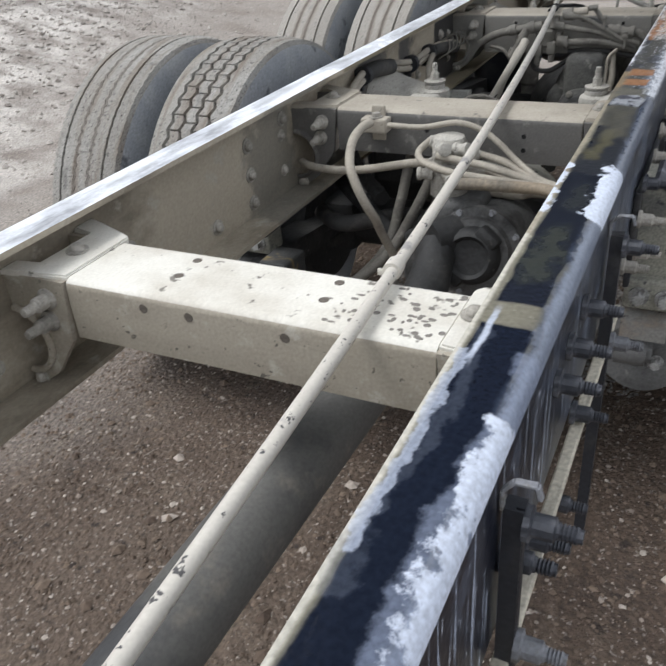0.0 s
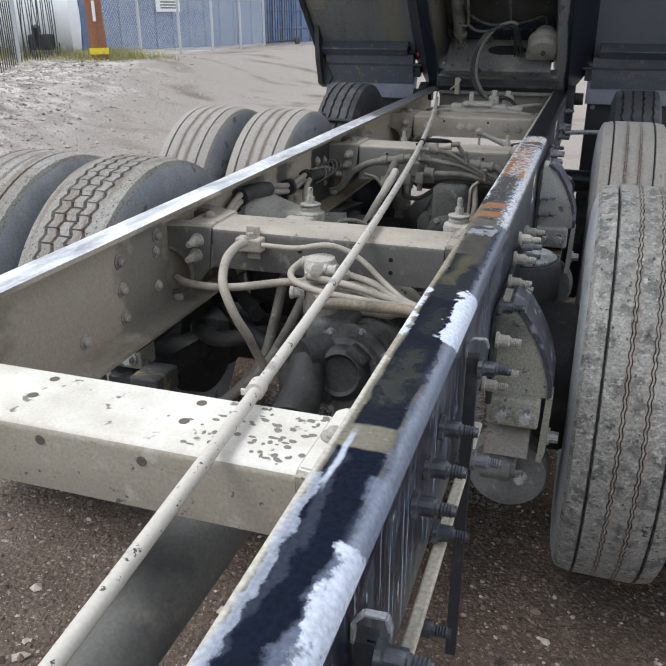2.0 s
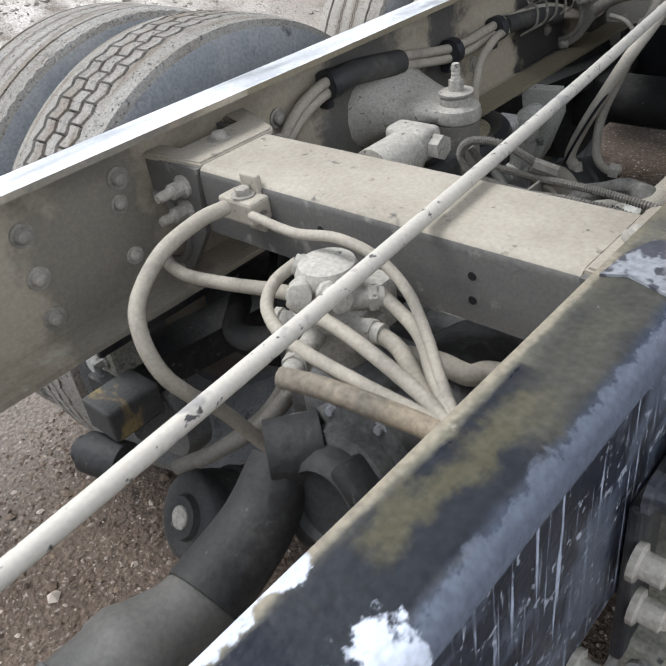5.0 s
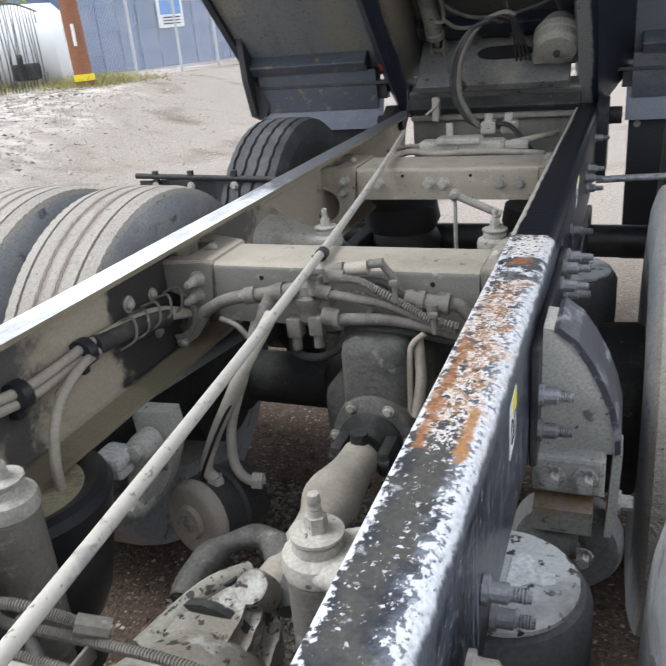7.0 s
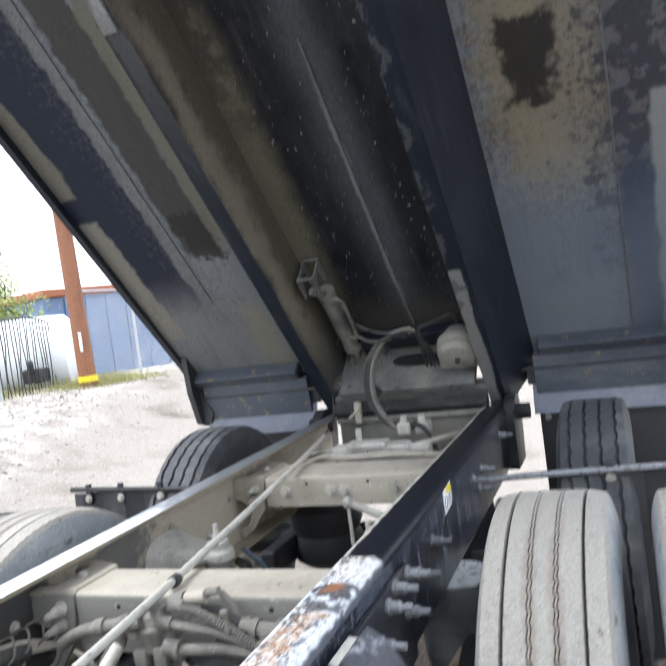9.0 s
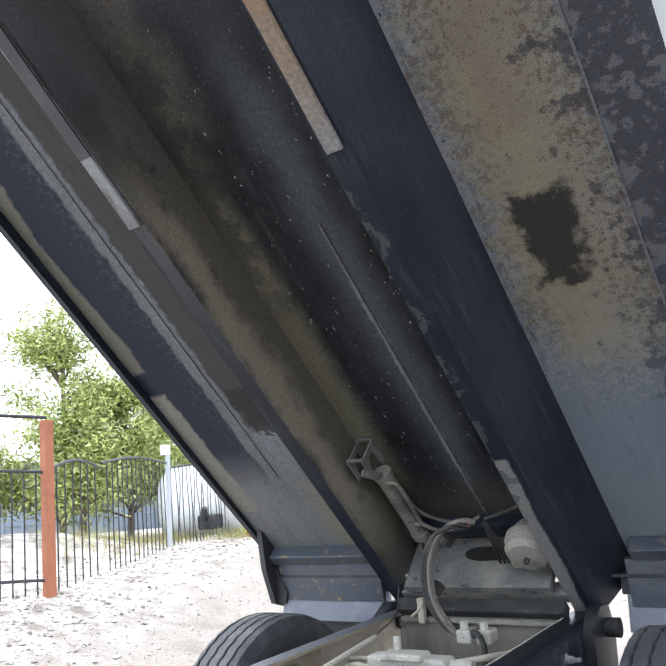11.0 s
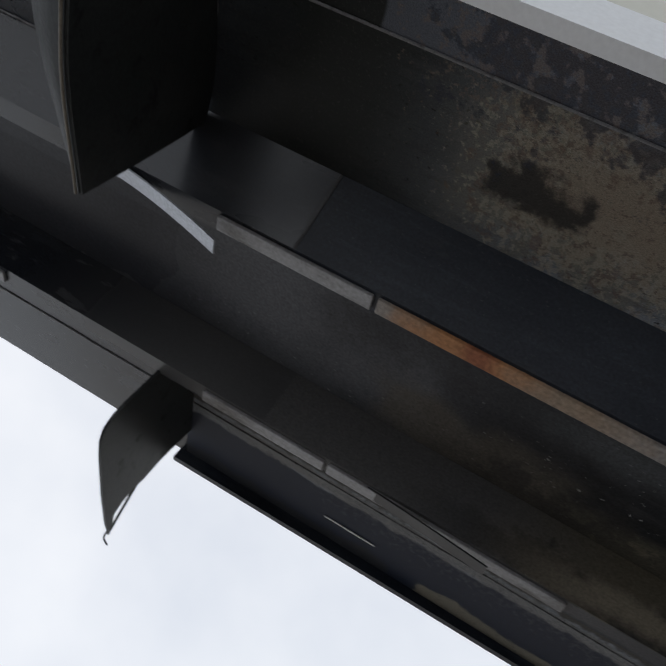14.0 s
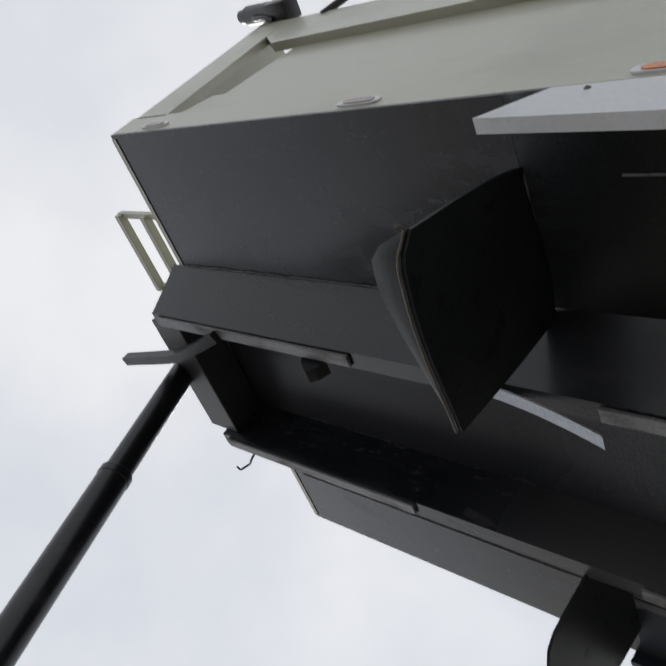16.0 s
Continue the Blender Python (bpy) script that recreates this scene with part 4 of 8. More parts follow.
def air_spring(x, y, plate):
    bm = bmesh.new()
    prof = [(0.080, 0.0), (0.100, 0.012), (0.110, 0.04)]
    for k in range(4):
        h = 0.075 + 0.042 * k
        r = 0.1145 + 0.0012 * min(k, 2)
        prof += [(r, h - 0.004), (r + 0.0007, h), (r, h + 0.004)]
    if x < 0:
        prof = [(0.10, 0.0), (0.118, 0.04), (0.135, 0.11), (0.147, 0.18)]
    lathe(bm, prof + ([(0.117, 0.245), (0.108, 0.262), (0.09, 0.266)] if x > 0 else [(0.156, 0.235), (0.160, 0.250), (0.153, 0.266), (0.138, 0.272), (0.116, 0.264), (0.10, 0.25)]), Matrix.Translation((x, y, 0.485)), 36)
    ob = part("air_spring", bm, bag_rubber if x > 0 else bag_black, truck, "black rubber air spring under the rail", smooth=True)
    bm = bmesh.new()
    lathe(bm, [(0.096, 0.754), (0.100, 0.757), (0.100, 0.764), (0.094, 0.768)] if x > 0 else [(0.108, 0.754), (0.112, 0.757), (0.112, 0.764), (0.106, 0.768)], Matrix.Translation((x, y, -0.006 if x > 0 else -0.019)), 36)
    part("top_plate", bm, plate, ob, "spotted round top plate", smooth=True)
    bm = bmesh.new()
    cyl(bm, (x, y, 0.36), (x, y, 0.49), 0.08, 0.075, seg=28)
    part("piston", bm, black_steel, ob, smooth=True)
    return ob


mustard = mat("ochre primer plate", (0.27, 0.235, 0.145), 0.75, layers=[(12, 0.5, 0.7, (0.17, 0.15, 0.10), 0.8, ONE, 4)])
for s in (1, -1):
    for y in (1.535, 2.82):
        a = air_spring(s * 0.430 if s > 0 else -0.40, y + 0.022 if s > 0 else y + 0.04, bag_plate if s > 0 else mustard)
        if s > 0 and y < 2:
            bm = bmesh.new()
            prism(bm, [(0.438, 1.535), (0.440, 1.592), (0.452, 1.604), (0.470, 1.598), (0.478, 1.575), (0.497, 1.570), (0.500, 1.552), (0.484, 1.545), (0.470, 1.548), (0.455, 1.536)], "z", 0.7615, 0.765)
            part("sealant_patch", bm, white_chalk, a, "white sealant smear")

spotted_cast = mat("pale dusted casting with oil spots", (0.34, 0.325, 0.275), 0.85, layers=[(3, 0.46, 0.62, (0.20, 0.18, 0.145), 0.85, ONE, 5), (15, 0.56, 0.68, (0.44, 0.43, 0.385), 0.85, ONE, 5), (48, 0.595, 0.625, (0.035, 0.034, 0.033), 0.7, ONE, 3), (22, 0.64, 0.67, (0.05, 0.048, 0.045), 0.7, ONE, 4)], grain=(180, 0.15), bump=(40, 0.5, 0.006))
# axles and their drive heads
for y in (1.2, 2.5):
    bm = bmesh.new()
    cyl(bm, (-0.62, y, 0.52), (0.62, y, 0.52), 0.075, seg=24)
    box(bm, -0.56, -0.40, y - 0.085, y + 0.085, 0.44, 0.60, 0.02)
    box(bm, 0.40, 0.56, y - 0.085, y + 0.085, 0.44, 0.60, 0.02)
    ax = part("axle_housing", bm, dark_cast, truck, "dust caked axle housing", smooth=True)
    bm = bmesh.new()
    lathe(bm, [(0.06, -0.20), (0.15, -0.17), (0.20, -0.08), (0.215, 0.0), (0.20, 0.08), (0.15, 0.15), (0.06, 0.18)], Matrix.Translation((0.02, y + 0.02, 0.53)) @ TO["+y"], 32)
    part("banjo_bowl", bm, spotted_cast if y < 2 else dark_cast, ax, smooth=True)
    for s in (-1, 1):
        bm = bmesh.new()
        lathe(bm, [(0.10, 0.0), (0.205, 0.01), (0.21, 0.10), (0.20, 0.115), (0.10, 0.12)], Matrix.Translation((s * 0.50, y, 0.52)) @ TO["+x" if s > 0 else "-x"], 32)
        part("brake_drum", bm, dark_cast, ax, smooth=True)
# front drive head: power divider with a round bolted cover
bm = bmesh.new()
hm = Matrix.Translation((0.115, 0.635, 0.72)) @ Matrix.Rotation(radians(-14), 4, "X") @ TO["+y"]
lathe(bm, [(0.05, 0.0), (0.080, 0.008), (0.084, 0.03), (0.104, 0.036), (0.106, 0.056), (0.092, 0.064), (0.098, 0.11), (0.112, 0.17), (0.122, 0.30), (0.12, 0.46)], hm, 28)
head1 = part("drive_head", bm, gear_grey, truck, "grey cast drive head with a bolted nose", smooth=True)
for nm, dims in (("case_lid", (0.0, 0.11, 0.70, 0.84, 0.74, 0.815)), ("case_side", (-0.10, 0.08, 0.76, 1.05, 0.55, 0.70))):
    bm = bmesh.new()
    box(bm, *dims, 0.018, 3)
    part(nm, bm, gear_grey, head1, smooth=True)
bm = bmesh.new()
lathe(bm, [(0.066, 0.004), (0.064, -0.012), (0.056, -0.026), (0.048, -0.030), (0.040, -0.022), (0.020, -0.020), (0.006, -0.020)], hm, 28)
for s in (-1, 1):
    box(bm, s * 0.058 - 0.016, s * 0.058 + 0.016, -0.028, 0.028, -0.030, 0.014, 0.01, 2, hm @ Matrix.Rotation(radians(-52), 4, "Z"))
part("bearing_cover", bm, dark_cast, head1, smooth=True)
bm = bmesh.new()
b0 = SHAFT @ Vector((0, 0, 0.60))
b1 = hm.translation + Vector((-0.078, -0.005, 0.0))
tube(bm, [b0 - Vector((0, 0.03, 0)), b0.lerp(b1, 0.5), b1 + Vector((0, 0, 0.02))], lambda f: 0.050 - 0.008 * f, 16, 5)
cyl(bm, b1 + Vector((-0.012, -0.012, 0.03)), b1 + Vector((0.03, 0.04, 0.03)), 0.046, seg=20)
part("joint_neck", bm, dark_cast, head1, smooth=True)
for k in range(8):
    a = math.tau * k / 8 + 0.3
    piece("bolt", hex_steel, hm @ Matrix.Translation((0.096 * math.cos(a), 0.096 * math.sin(a), 0.036)) @ TO["-z"] @ Matrix.Scale(0.45, 4), head1)


def yoke(c, r, way, parent, material):
    """A universal joint: a flange, two ears and a cross."""
    m = Matrix.Translation(c) @ TO[way]
    bm = bmesh.new()
    lathe(bm, [(r * 0.5, -0.02), (r, -0.015), (r, 0.0), (r * 0.62, 0.012), (r * 0.55, 0.03)], m, 24)
    for s in (-1, 1):
        box(bm, s * r * 0.72 - 0.014, s * r * 0.72 + 0.014, -r * 0.42, r * 0.42, 0.0, 0.075, 0.01, 2, m)
    cyl(bm, m @ Vector((-r * 0.9, 0, 0.06)), m @ Vector((r * 0.9, 0, 0.06)), 0.018, seg=14)
    cyl(bm, m @ Vector((0, -r * 0.9, 0.06)), m @ Vector((0, r * 0.9, 0.06)), 0.018, seg=14)
    return part("universal_joint", bm, material, parent, smooth=True)


case_mud = mat("mud caked gear case", (0.105, 0.100, 0.088), 0.8, layers=[(6, 0.48, 0.62, (0.040, 0.039, 0.037), 0.75, ONE, 6), (26, 0.60, 0.70, (0.21, 0.195, 0.17), 0.85, ONE, 5)], grain=(150, 0.25), bump=(55, 0.6, 0.006))
# rear head and the short shaft between the axles
bm = bmesh.new()
lathe(bm, [(0.055, -0.02), (0.085, 0.0), (0.09, 0.10), (0.13, 0.16), (0.15, 0.30), (0.155, 0.45)], Matrix.Translation((0.10, 2.02, 0.66)) @ TO["+y"], 28)
head2 = part("drive_head", bm, case_mud, truck, "dusty rear drive head", smooth=True)
for nm, dims in (("case_column", (0.03, 0.17, 2.035, 2.16, 0.66, 0.86)), ("case_cover", (0.0, 0.20, 2.15, 2.45, 0.68, 0.80)), ("case_foot", (-0.04, 0.03, 2.10, 2.40, 0.50, 0.72))):
    bm = bmesh.new()
    box(bm, *dims, 0.03, 3)
    part(nm, bm, case_mud, head2, smooth=True)
for k in range(6):
    a = math.tau * k / 6
    put("bolt", hex_dust, 0.10 + 0.078 * math.cos(a), 2.01, 0.66 + 0.078 * math.sin(a), "-y", head2, 0.6)
yoke((0.10, 2.0, 0.655), 0.068, "-y", head2, dark_cast)
bm = bmesh.new()
tube(bm, [(0.04, 1.56, 0.60), (0.062, 1.64, 0.617), (0.075, 1.71, 0.630), (0.083, 1.76, 0.640), (0.086, 1.81, 0.648), (0.095, 1.88, 0.655), (0.10, 1.94, 0.658)], lambda f: 0.036 + 0.004 * f + 0.016 * math.exp(-((f - 0.66) / 0.13) ** 2), 20, 5)
shaft2 = part("inter_axle_shaft", bm, mat("tan dusted shaft", (0.33, 0.295, 0.24), 0.85, layers=[(6, 0.5, 0.7, (0.22, 0.20, 0.165), 0.85, ONE, 5)], grain=(170, 0.15)), truck, "short dusted shaft between the axles", smooth=True)
yoke((0.0, 1.50, 0.585), 0.085, "+y", shaft2, dark_cast)
bm = bmesh.new()
tube(bm, [(-0.070, 1.535, 0.618), (-0.072, 1.590, 0.632), (-0.056, 1.645, 0.640), (-0.010, 1.685, 0.642), (0.035, 1.675, 0.636), (0.068, 1.630, 0.625), (0.098, 1.570, 0.605)], lambda f: 0.023 + 0.004 * math.sin(11 * f) + 0.002 * math.sin(29 * f), 12, 6)
part("joint_ear", bm, case_mud, shaft2, smooth=True)
bm = bmesh.new()
lathe(bm, [(0.05, 0.16), (0.095, 0.13), (0.125, 0.05), (0.13, -0.05), (0.12, -0.12)], Matrix.Translation((0.02, 1.36, 0.56)) @ Matrix.Rotation(radians(-20), 4, "X") @ TO["+y"], 26)
for lo, hi, k in ((0.52, 0.618, 1.0), (0.60, 0.655, 0.72)):
    body = [(-0.10, 1.36), (-0.055, 1.50), (-0.005, 1.595), (0.040, 1.612), (0.085, 1.575), (0.108, 1.50), (0.112, 1.36)]
    vs = prism(bm, [(0.02 + (x - 0.02) * k, 1.46 + (y - 1.46) * (0.5 + 0.5 * k)) for x, y in body], "z", lo, hi)
    bmesh.ops.bevel(bm, geom=list({e for v in vs for e in v.link_edges}), offset=0.022, segments=3, affect="EDGES")
tube(bm, [(-0.07, 1.42, 0.625), (-0.02, 1.53, 0.652), (0.022, 1.600, 0.645)], lambda f: 0.022 - 0.006 * f, 12, 5)
lathe(bm, [(0.020, 0.022), (0.026, 0.024), (0.030, 0.016), (0.032, -0.03)], Matrix.Translation((0.055, 1.555, 0.650)) @ Matrix.Rotation(radians(35), 4, "X"), 22)
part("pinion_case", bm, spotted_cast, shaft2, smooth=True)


def shock(s, y):
    """An upper mount that reaches in from the rail, its cushions and nut, and the tube below."""
    x = s * 0.238
    bm = bmesh.new()
    rings = []
    for k in range(10):
        f = k / 9
        px = 0.4215 - (0.4215 - 0.235) * f
        wy, zt, zb = 0.120 - 0.078 * f ** 0.8, 0.935 - 0.053 * f ** 0.7, 0.780 + 0.080 * f ** 0.8
        rings.append([bm.verts.new((s * px, y + 0.012 * (1 - f) + wy * math.copysign(abs(math.cos(a)) ** 0.75, math.cos(a)), (zt + zb) / 2 + (zt - zb) / 2 * math.copysign(abs(math.sin(a)) ** 0.75, math.sin(a)))) for a in (math.tau * q / 18 for q in range(18))])
    for a, b in zip(rings, rings[1:]):
        for q in range(18):
            bm.faces.new((a[q], a[(q + 1) % 18], b[(q + 1) % 18], b[q]))
    bm.faces.new(rings[0])
    bm.faces.new(rings[-1])
    lathe(bm, [(0.036, 0.850), (0.045, 0.856), (0.047, 0.866), (0.044, 0.880), (0.034, 0.886), (0.018, 0.888)], Matrix.Translation((x, y, 0)), 26)
    ob = part("shock_mount", bm, pale_cast, truck, "pale cast shock absorber mount", smooth=True)
    bm = bmesh.new()
    lathe(bm, [(0.029, 0.880), (0.032, 0.888), (0.030, 0.898), (0.026, 0.901), (0.033, 0.904), (0.033, 0.908), (0.013, 0.910)], Matrix.Translation((x, y, 0)), 22)
    cyl(bm, (x, y, 0.909), (x, y, 0.930), 0.0145, 0.0135, seg=6)
    lathe(bm, [(0.009, 0.929), (0.009, 0.935), (0.0075, 0.938), (0.009, 0.941), (0.0075, 0.945), (0.009, 0.949), (0.007, 0.959)], Matrix.Translation((x, y, 0)), 10)
    part("cushion", bm, pale_cast, ob, "cushion washer under a nut", smooth=True)
    bm = bmesh.new()
    lathe(bm, [(0.03, 0.868), (0.043, 0.85), (0.042, 0.83), (0.042, 0.60), (0.034, 0.59), (0.034, 0.36)], Matrix.Translation((x, y, 0)), 22)
    part("shock_tube", bm, hose_mud, ob, smooth=True)


for s in (-1, 1):
    shock(s, 1.41)
    shock(s, 2.70)


def brake_chamber(c, way, r=0.082, face=None):
    m = Matrix.Translation(c) @ way
    bm = bmesh.new()
    lathe(bm, [(0.03, -0.012), (0.036, -0.012), (0.04, 0.0), (r * 0.8, 0.004), (r * 0.97, 0.02), (r, 0.05), (r * 0.98, 0.085), (r * 1.06, 0.092), (r * 1.06, 0.102), (r * 0.98, 0.108), (r * 0.97, 0.16), (r * 0.6, 0.18)], m, 32)
    ob = part("brake_chamber", bm, face or mat("dust faced black canister", (0.045, 0.044, 0.043), 0.6, layers=[(5, 0.50, 0.66, (0.18, 0.17, 0.148), 0.85, ONE, 4)]), truck, "round brake chamber with a dusty face", smooth=True)
    bm = bmesh.new()
    lathe(bm, [(0.012, -0.02), (0.02, -0.018), (0.022, -0.010)], m, 14)
    part("cap", bm, dust_bolt, ob, smooth=True)
    bm = bmesh.new()
    lathe(bm, [(0.018, -0.015), (0.036, -0.0145), (0.041, -0.004), (r * 0.80, -0.003), (r * 0.92, 0.002), (r * 0.985, 0.012), (r * 1.004, 0.026), (r * 0.99, 0.028)], m, 32)
    part("face_plate", bm, face or tan_dirty, ob, "" if face else "dusty tan face", smooth=True)
    return ob


tilt_ch = Vector((0.12, 0.80, -0.58)).to_track_quat("Z", "Y").to_matrix().to_4x4()
ch2 = brake_chamber((-0.312, 1.93, 0.440), Vector((0.25, 0.80, -0.10)).to_track_quat("Z", "Y").to_matrix().to_4x4(), 0.090)
ch1 = brake_chamber((-0.28, 0.64, 0.42), tilt_ch, face=dark_cast)
brake_chamber((0.30, 1.94, 0.42), Matrix.Rotation(radians(15), 4, "Z") @ TO["+y"])
# torque rod behind the second cross member
bm = bmesh.new()
cyl(bm, (-0.20, 1.17, 0.842), (0.36, 1.20, 0.806), 0.024, 0.020, seg=16)
cyl(bm, (-0.205, 1.115, 0.87), (-0.205, 1.21, 0.87), 0.040, seg=20)
tr = part("torque_rod", bm, pale_cast, truck, "pale torque rod with a bushed end", smooth=True)
for yy, zz in ((1.085, 0.872), (1.235, 0.878)):
    bm = bmesh.new()
    box(bm, -0.255, -0.165, yy - 0.026, yy + 0.026, zz - 0.025, zz + 0.03, 0.012, 3)
    cyl(bm, (-0.165, yy, zz), (-0.145, yy, zz), 0.022, seg=6)
    part("rod_clamp", bm, pale_cast, tr, smooth=True)
bm = bmesh.new()
box(bm, -0.30, -0.15, 1.05, 1.30, 0.70, 0.845, 0.015)
part("rod_tower", bm, dark_cast, tr)


def hose(name, pts, r, material, parent=None, label="", seg=14):
    bm = bmesh.new()
    tube(bm, pts, r, seg, 7)
    return part(name, bm, material, parent or truck, label, smooth=True)


def braided(pts, r, material, parent, turns=80):
    """A hose wrapped in wire: rings along a smooth path."""
    bm = bmesh.new()
    tube(bm, pts, lambda f: r * (1.0 + 0.14 * math.sin(f * turns * math.tau)), 8, 200)
    return part("wrapped_hose", bm, material, parent, smooth=False)


braided([(0.035, 1.23, 0.880), (0.011, 1.215, 0.903), (-0.027, 1.20, 0.921), (-0.065, 1.19, 0.918), (-0.081, 1.19, 0.894), (-0.062, 1.19, 0.866), (-0.015, 1.195, 0.853), (0.045, 1.195, 0.850), (0.115, 1.20, 0.851), (0.194, 1.20, 0.846), (0.30, 1.20, 0.836)], 0.0062, hose_mud, truck, 150)
braided([(-0.072, 1.205, 0.902), (-0.052, 1.21, 0.878), (0.0, 1.222, 0.866), (0.06, 1.226, 0.862), (0.13, 1.228, 0.860), (0.21, 1.226, 0.854), (0.30, 1.222, 0.846)], 0.0062, hose_mud, truck, 110)
hose("hose", [(-0.05, 1.225, 0.872), (0.05, 1.17, 0.828), (0.15, 1.165, 0.820), (0.25, 1.165, 0.812), (0.33, 1.165, 0.803)], 0.0085, hose_dark)
bm = bmesh.new()
cyl(bm, (0.028, 1.225, 0.884), (0.060, 1.24, 0.870), 0.012, seg=8)
box(bm, 0.040, 0.045, 1.172, 1.228, 0.838, 0.862, 0.002)
part("hose_clip", bm, hose_mud, truck, smooth=True)

# brake valve and hoses on the second cross member
bm = bmesh.new()
lathe(bm, [(0.03, 0.80), (0.043, 0.81), (0.043, 0.87), (0.05, 0.875), (0.05, 0.888), (0.038, 0.892), (0.040, 0.93), (0.034, 0.944), (0.015, 0.947)], Matrix.Translation((0.02, 0.765, 0)), 22)
box(bm, -0.035, 0.075, 0.735, 0.80, 0.845, 0.875, 0.008)
box(bm, -0.02, 0.06, 0.78, 0.842, 0.83, 0.90, 0.006)
valve = part("relay_valve", bm, pale_cast, truck, "cream dusted brake relay valve", smooth=True)
for a, b in (((0.0, 0.765, 0.925), (-0.023, 0.753, 0.935)), ((0.0, 0.745, 0.91), (0.019, 0.712, 0.913)), ((0.05, 0.765, 0.9), (0.081, 0.792, 0.9)), ((0.05, 0.75, 0.875), (0.108, 0.752, 0.88)), ((0.03, 0.72, 0.87), (0.075, 0.632, 0.885))):
    bm = bmesh.new()
    cyl(bm, a, b, 0.013, seg=12)
    v = Vector(b) - Vector(a)
    cyl(bm, Vector(a) + v * 0.55, Vector(a) + v * 0.8, 0.0165, seg=6)
    part("fitting", bm, pale_cast, valve, smooth=True)
for c, d in (((0.012, 0.728, 0.925), (0.02, -0.026, 0.008)), ((0.045, 0.735, 0.925), (0.028, -0.008, 0.004)), ((-0.012, 0.735, 0.865), (-0.032, -0.01, 0.0))):
    bm = bmesh.new()
    lathe(bm, [(0.006, -0.004), (0.015, -0.002), (0.016, 0.006), (0.0125, 0.009), (0.0125, 0.022), (0.015, 0.024), (0.015, 0.032), (0.008, 0.034)], Matrix.Translation(c) @ Vector(d).to_track_quat("Z", "Y").to_matrix().to_4x4(), 10)
    part("elbow", bm, pale_cast, valve, smooth=True)
hose("hose", [(-0.141, 0.798, 0.95), (-0.05, 0.784, 0.955), (0.03, 0.777, 0.972), (0.083, 0.781, 0.96), (0.129, 0.774, 0.935), (0.173, 0.747, 0.91), (0.232, 0.696, 0.892), (0.274, 0.664, 0.89), (0.335, 0.634, 0.89), (0.425, 0.604, 0.88)], 0.0065, hose_tan, label="thin cream hose")
hose("hose", [(0.068, 0.797, 0.9), (0.152, 0.76, 0.895), (0.205, 0.714, 0.888), (0.266, 0.666, 0.887), (0.335, 0.636, 0.887), (0.425, 0.606, 0.877)], 0.0085, hose_tan, label="tan air hose")
hose("hose", [(0.096, 0.752, 0.88), (0.135, 0.745, 0.875), (0.195, 0.706, 0.872), (0.258, 0.665, 0.878), (0.335, 0.635, 0.878), (0.425, 0.605, 0.868)], 0.01, hose_tan, label="tan air hose")
hose("hose", [(0.008, 0.711, 0.915), (0.057, 0.709, 0.91), (0.122, 0.699, 0.905), (0.21, 0.681, 0.892), (0.267, 0.661, 0.885), (0.335, 0.631, 0.885), (0.425, 0.601, 0.875)], 0.0085, hose_tan, label="tan air hose")
hose("hose", [(-0.022, 0.758, 0.935), (-0.041, 0.733, 0.915), (-0.022, 0.698, 0.905), (0.026, 0.672, 0.9), (0.073, 0.665, 0.895), (0.151, 0.662, 0.89), (0.224, 0.662, 0.885), (0.268, 0.656, 0.885), (0.335, 0.626, 0.885), (0.425, 0.596, 0.875)], 0.008, hose_tan, label="tan air hose")
hose("hose", [(-0.185, 0.792, 0.955), (-0.188, 0.745, 0.955), (-0.179, 0.674, 0.945), (-0.16, 0.614, 0.915), (-0.138, 0.592, 0.88), (-0.117, 0.592, 0.835), (-0.104, 0.614, 0.79), (-0.105, 0.65, 0.74), (-0.085, 0.70, 0.64)], 0.0105, hose_tan, label="looping tan brake hose")
hose("hose", [(-0.4, 0.83, 0.83), (-0.345, 0.777, 0.84), (-0.27, 0.754, 0.845), (-0.191, 0.762, 0.85), (-0.069, 0.763, 0.875), (0.0, 0.765, 0.88)], 0.01, hose_tan, label="tan air hose")
hose("hose", [(0.08, 0.8, 0.81), (0.125, 0.826, 0.8), (0.172, 0.825, 0.8), (0.206, 0.847, 0.8), (0.36, 0.84, 0.8)], 0.014, hose_tan, label="tan air hose")
hose("hose", [(0.067, 0.628, 0.885), (0.118, 0.639, 0.885), (0.187, 0.648, 0.883), (0.239, 0.653, 0.882), (0.267, 0.648, 0.882), (0.335, 0.62, 0.88), (0.425, 0.59, 0.87)], 0.0125, mat("brown hose", (0.27, 0.215, 0.15), 0.7, layers=[(12, 0.5, 0.7, (0.2, 0.17, 0.13), 0.8, ONE, 4)]), label="thick brown hose")
hose("hose", [(-0.10, 0.90, 0.93), (-0.12, 0.88, 0.84), (-0.13, 0.83, 0.74), (-0.15, 0.78, 0.64), (-0.21, 0.71, 0.57), (-0.28, 0.65, 0.53)], 0.013, hose_mud)
hose("hose", [(-0.02, 0.88, 0.92), (-0.05, 0.85, 0.82), (-0.09, 0.80, 0.72), (-0.14, 0.74, 0.63), (-0.24, 0.67, 0.55)], 0.013, hose_mud)
hose("hose", [(0.02, 0.86, 0.90), (-0.01, 0.84, 0.82), (-0.02, 0.82, 0.74), (0.03, 0.83, 0.68)], 0.015, hose_dark)
hose("hose", [(-0.42, 0.95, 0.64), (-0.30, 0.85, 0.66), (-0.16, 0.95, 0.66), (-0.10, 1.05, 0.6)], 0.022, hose_dark)
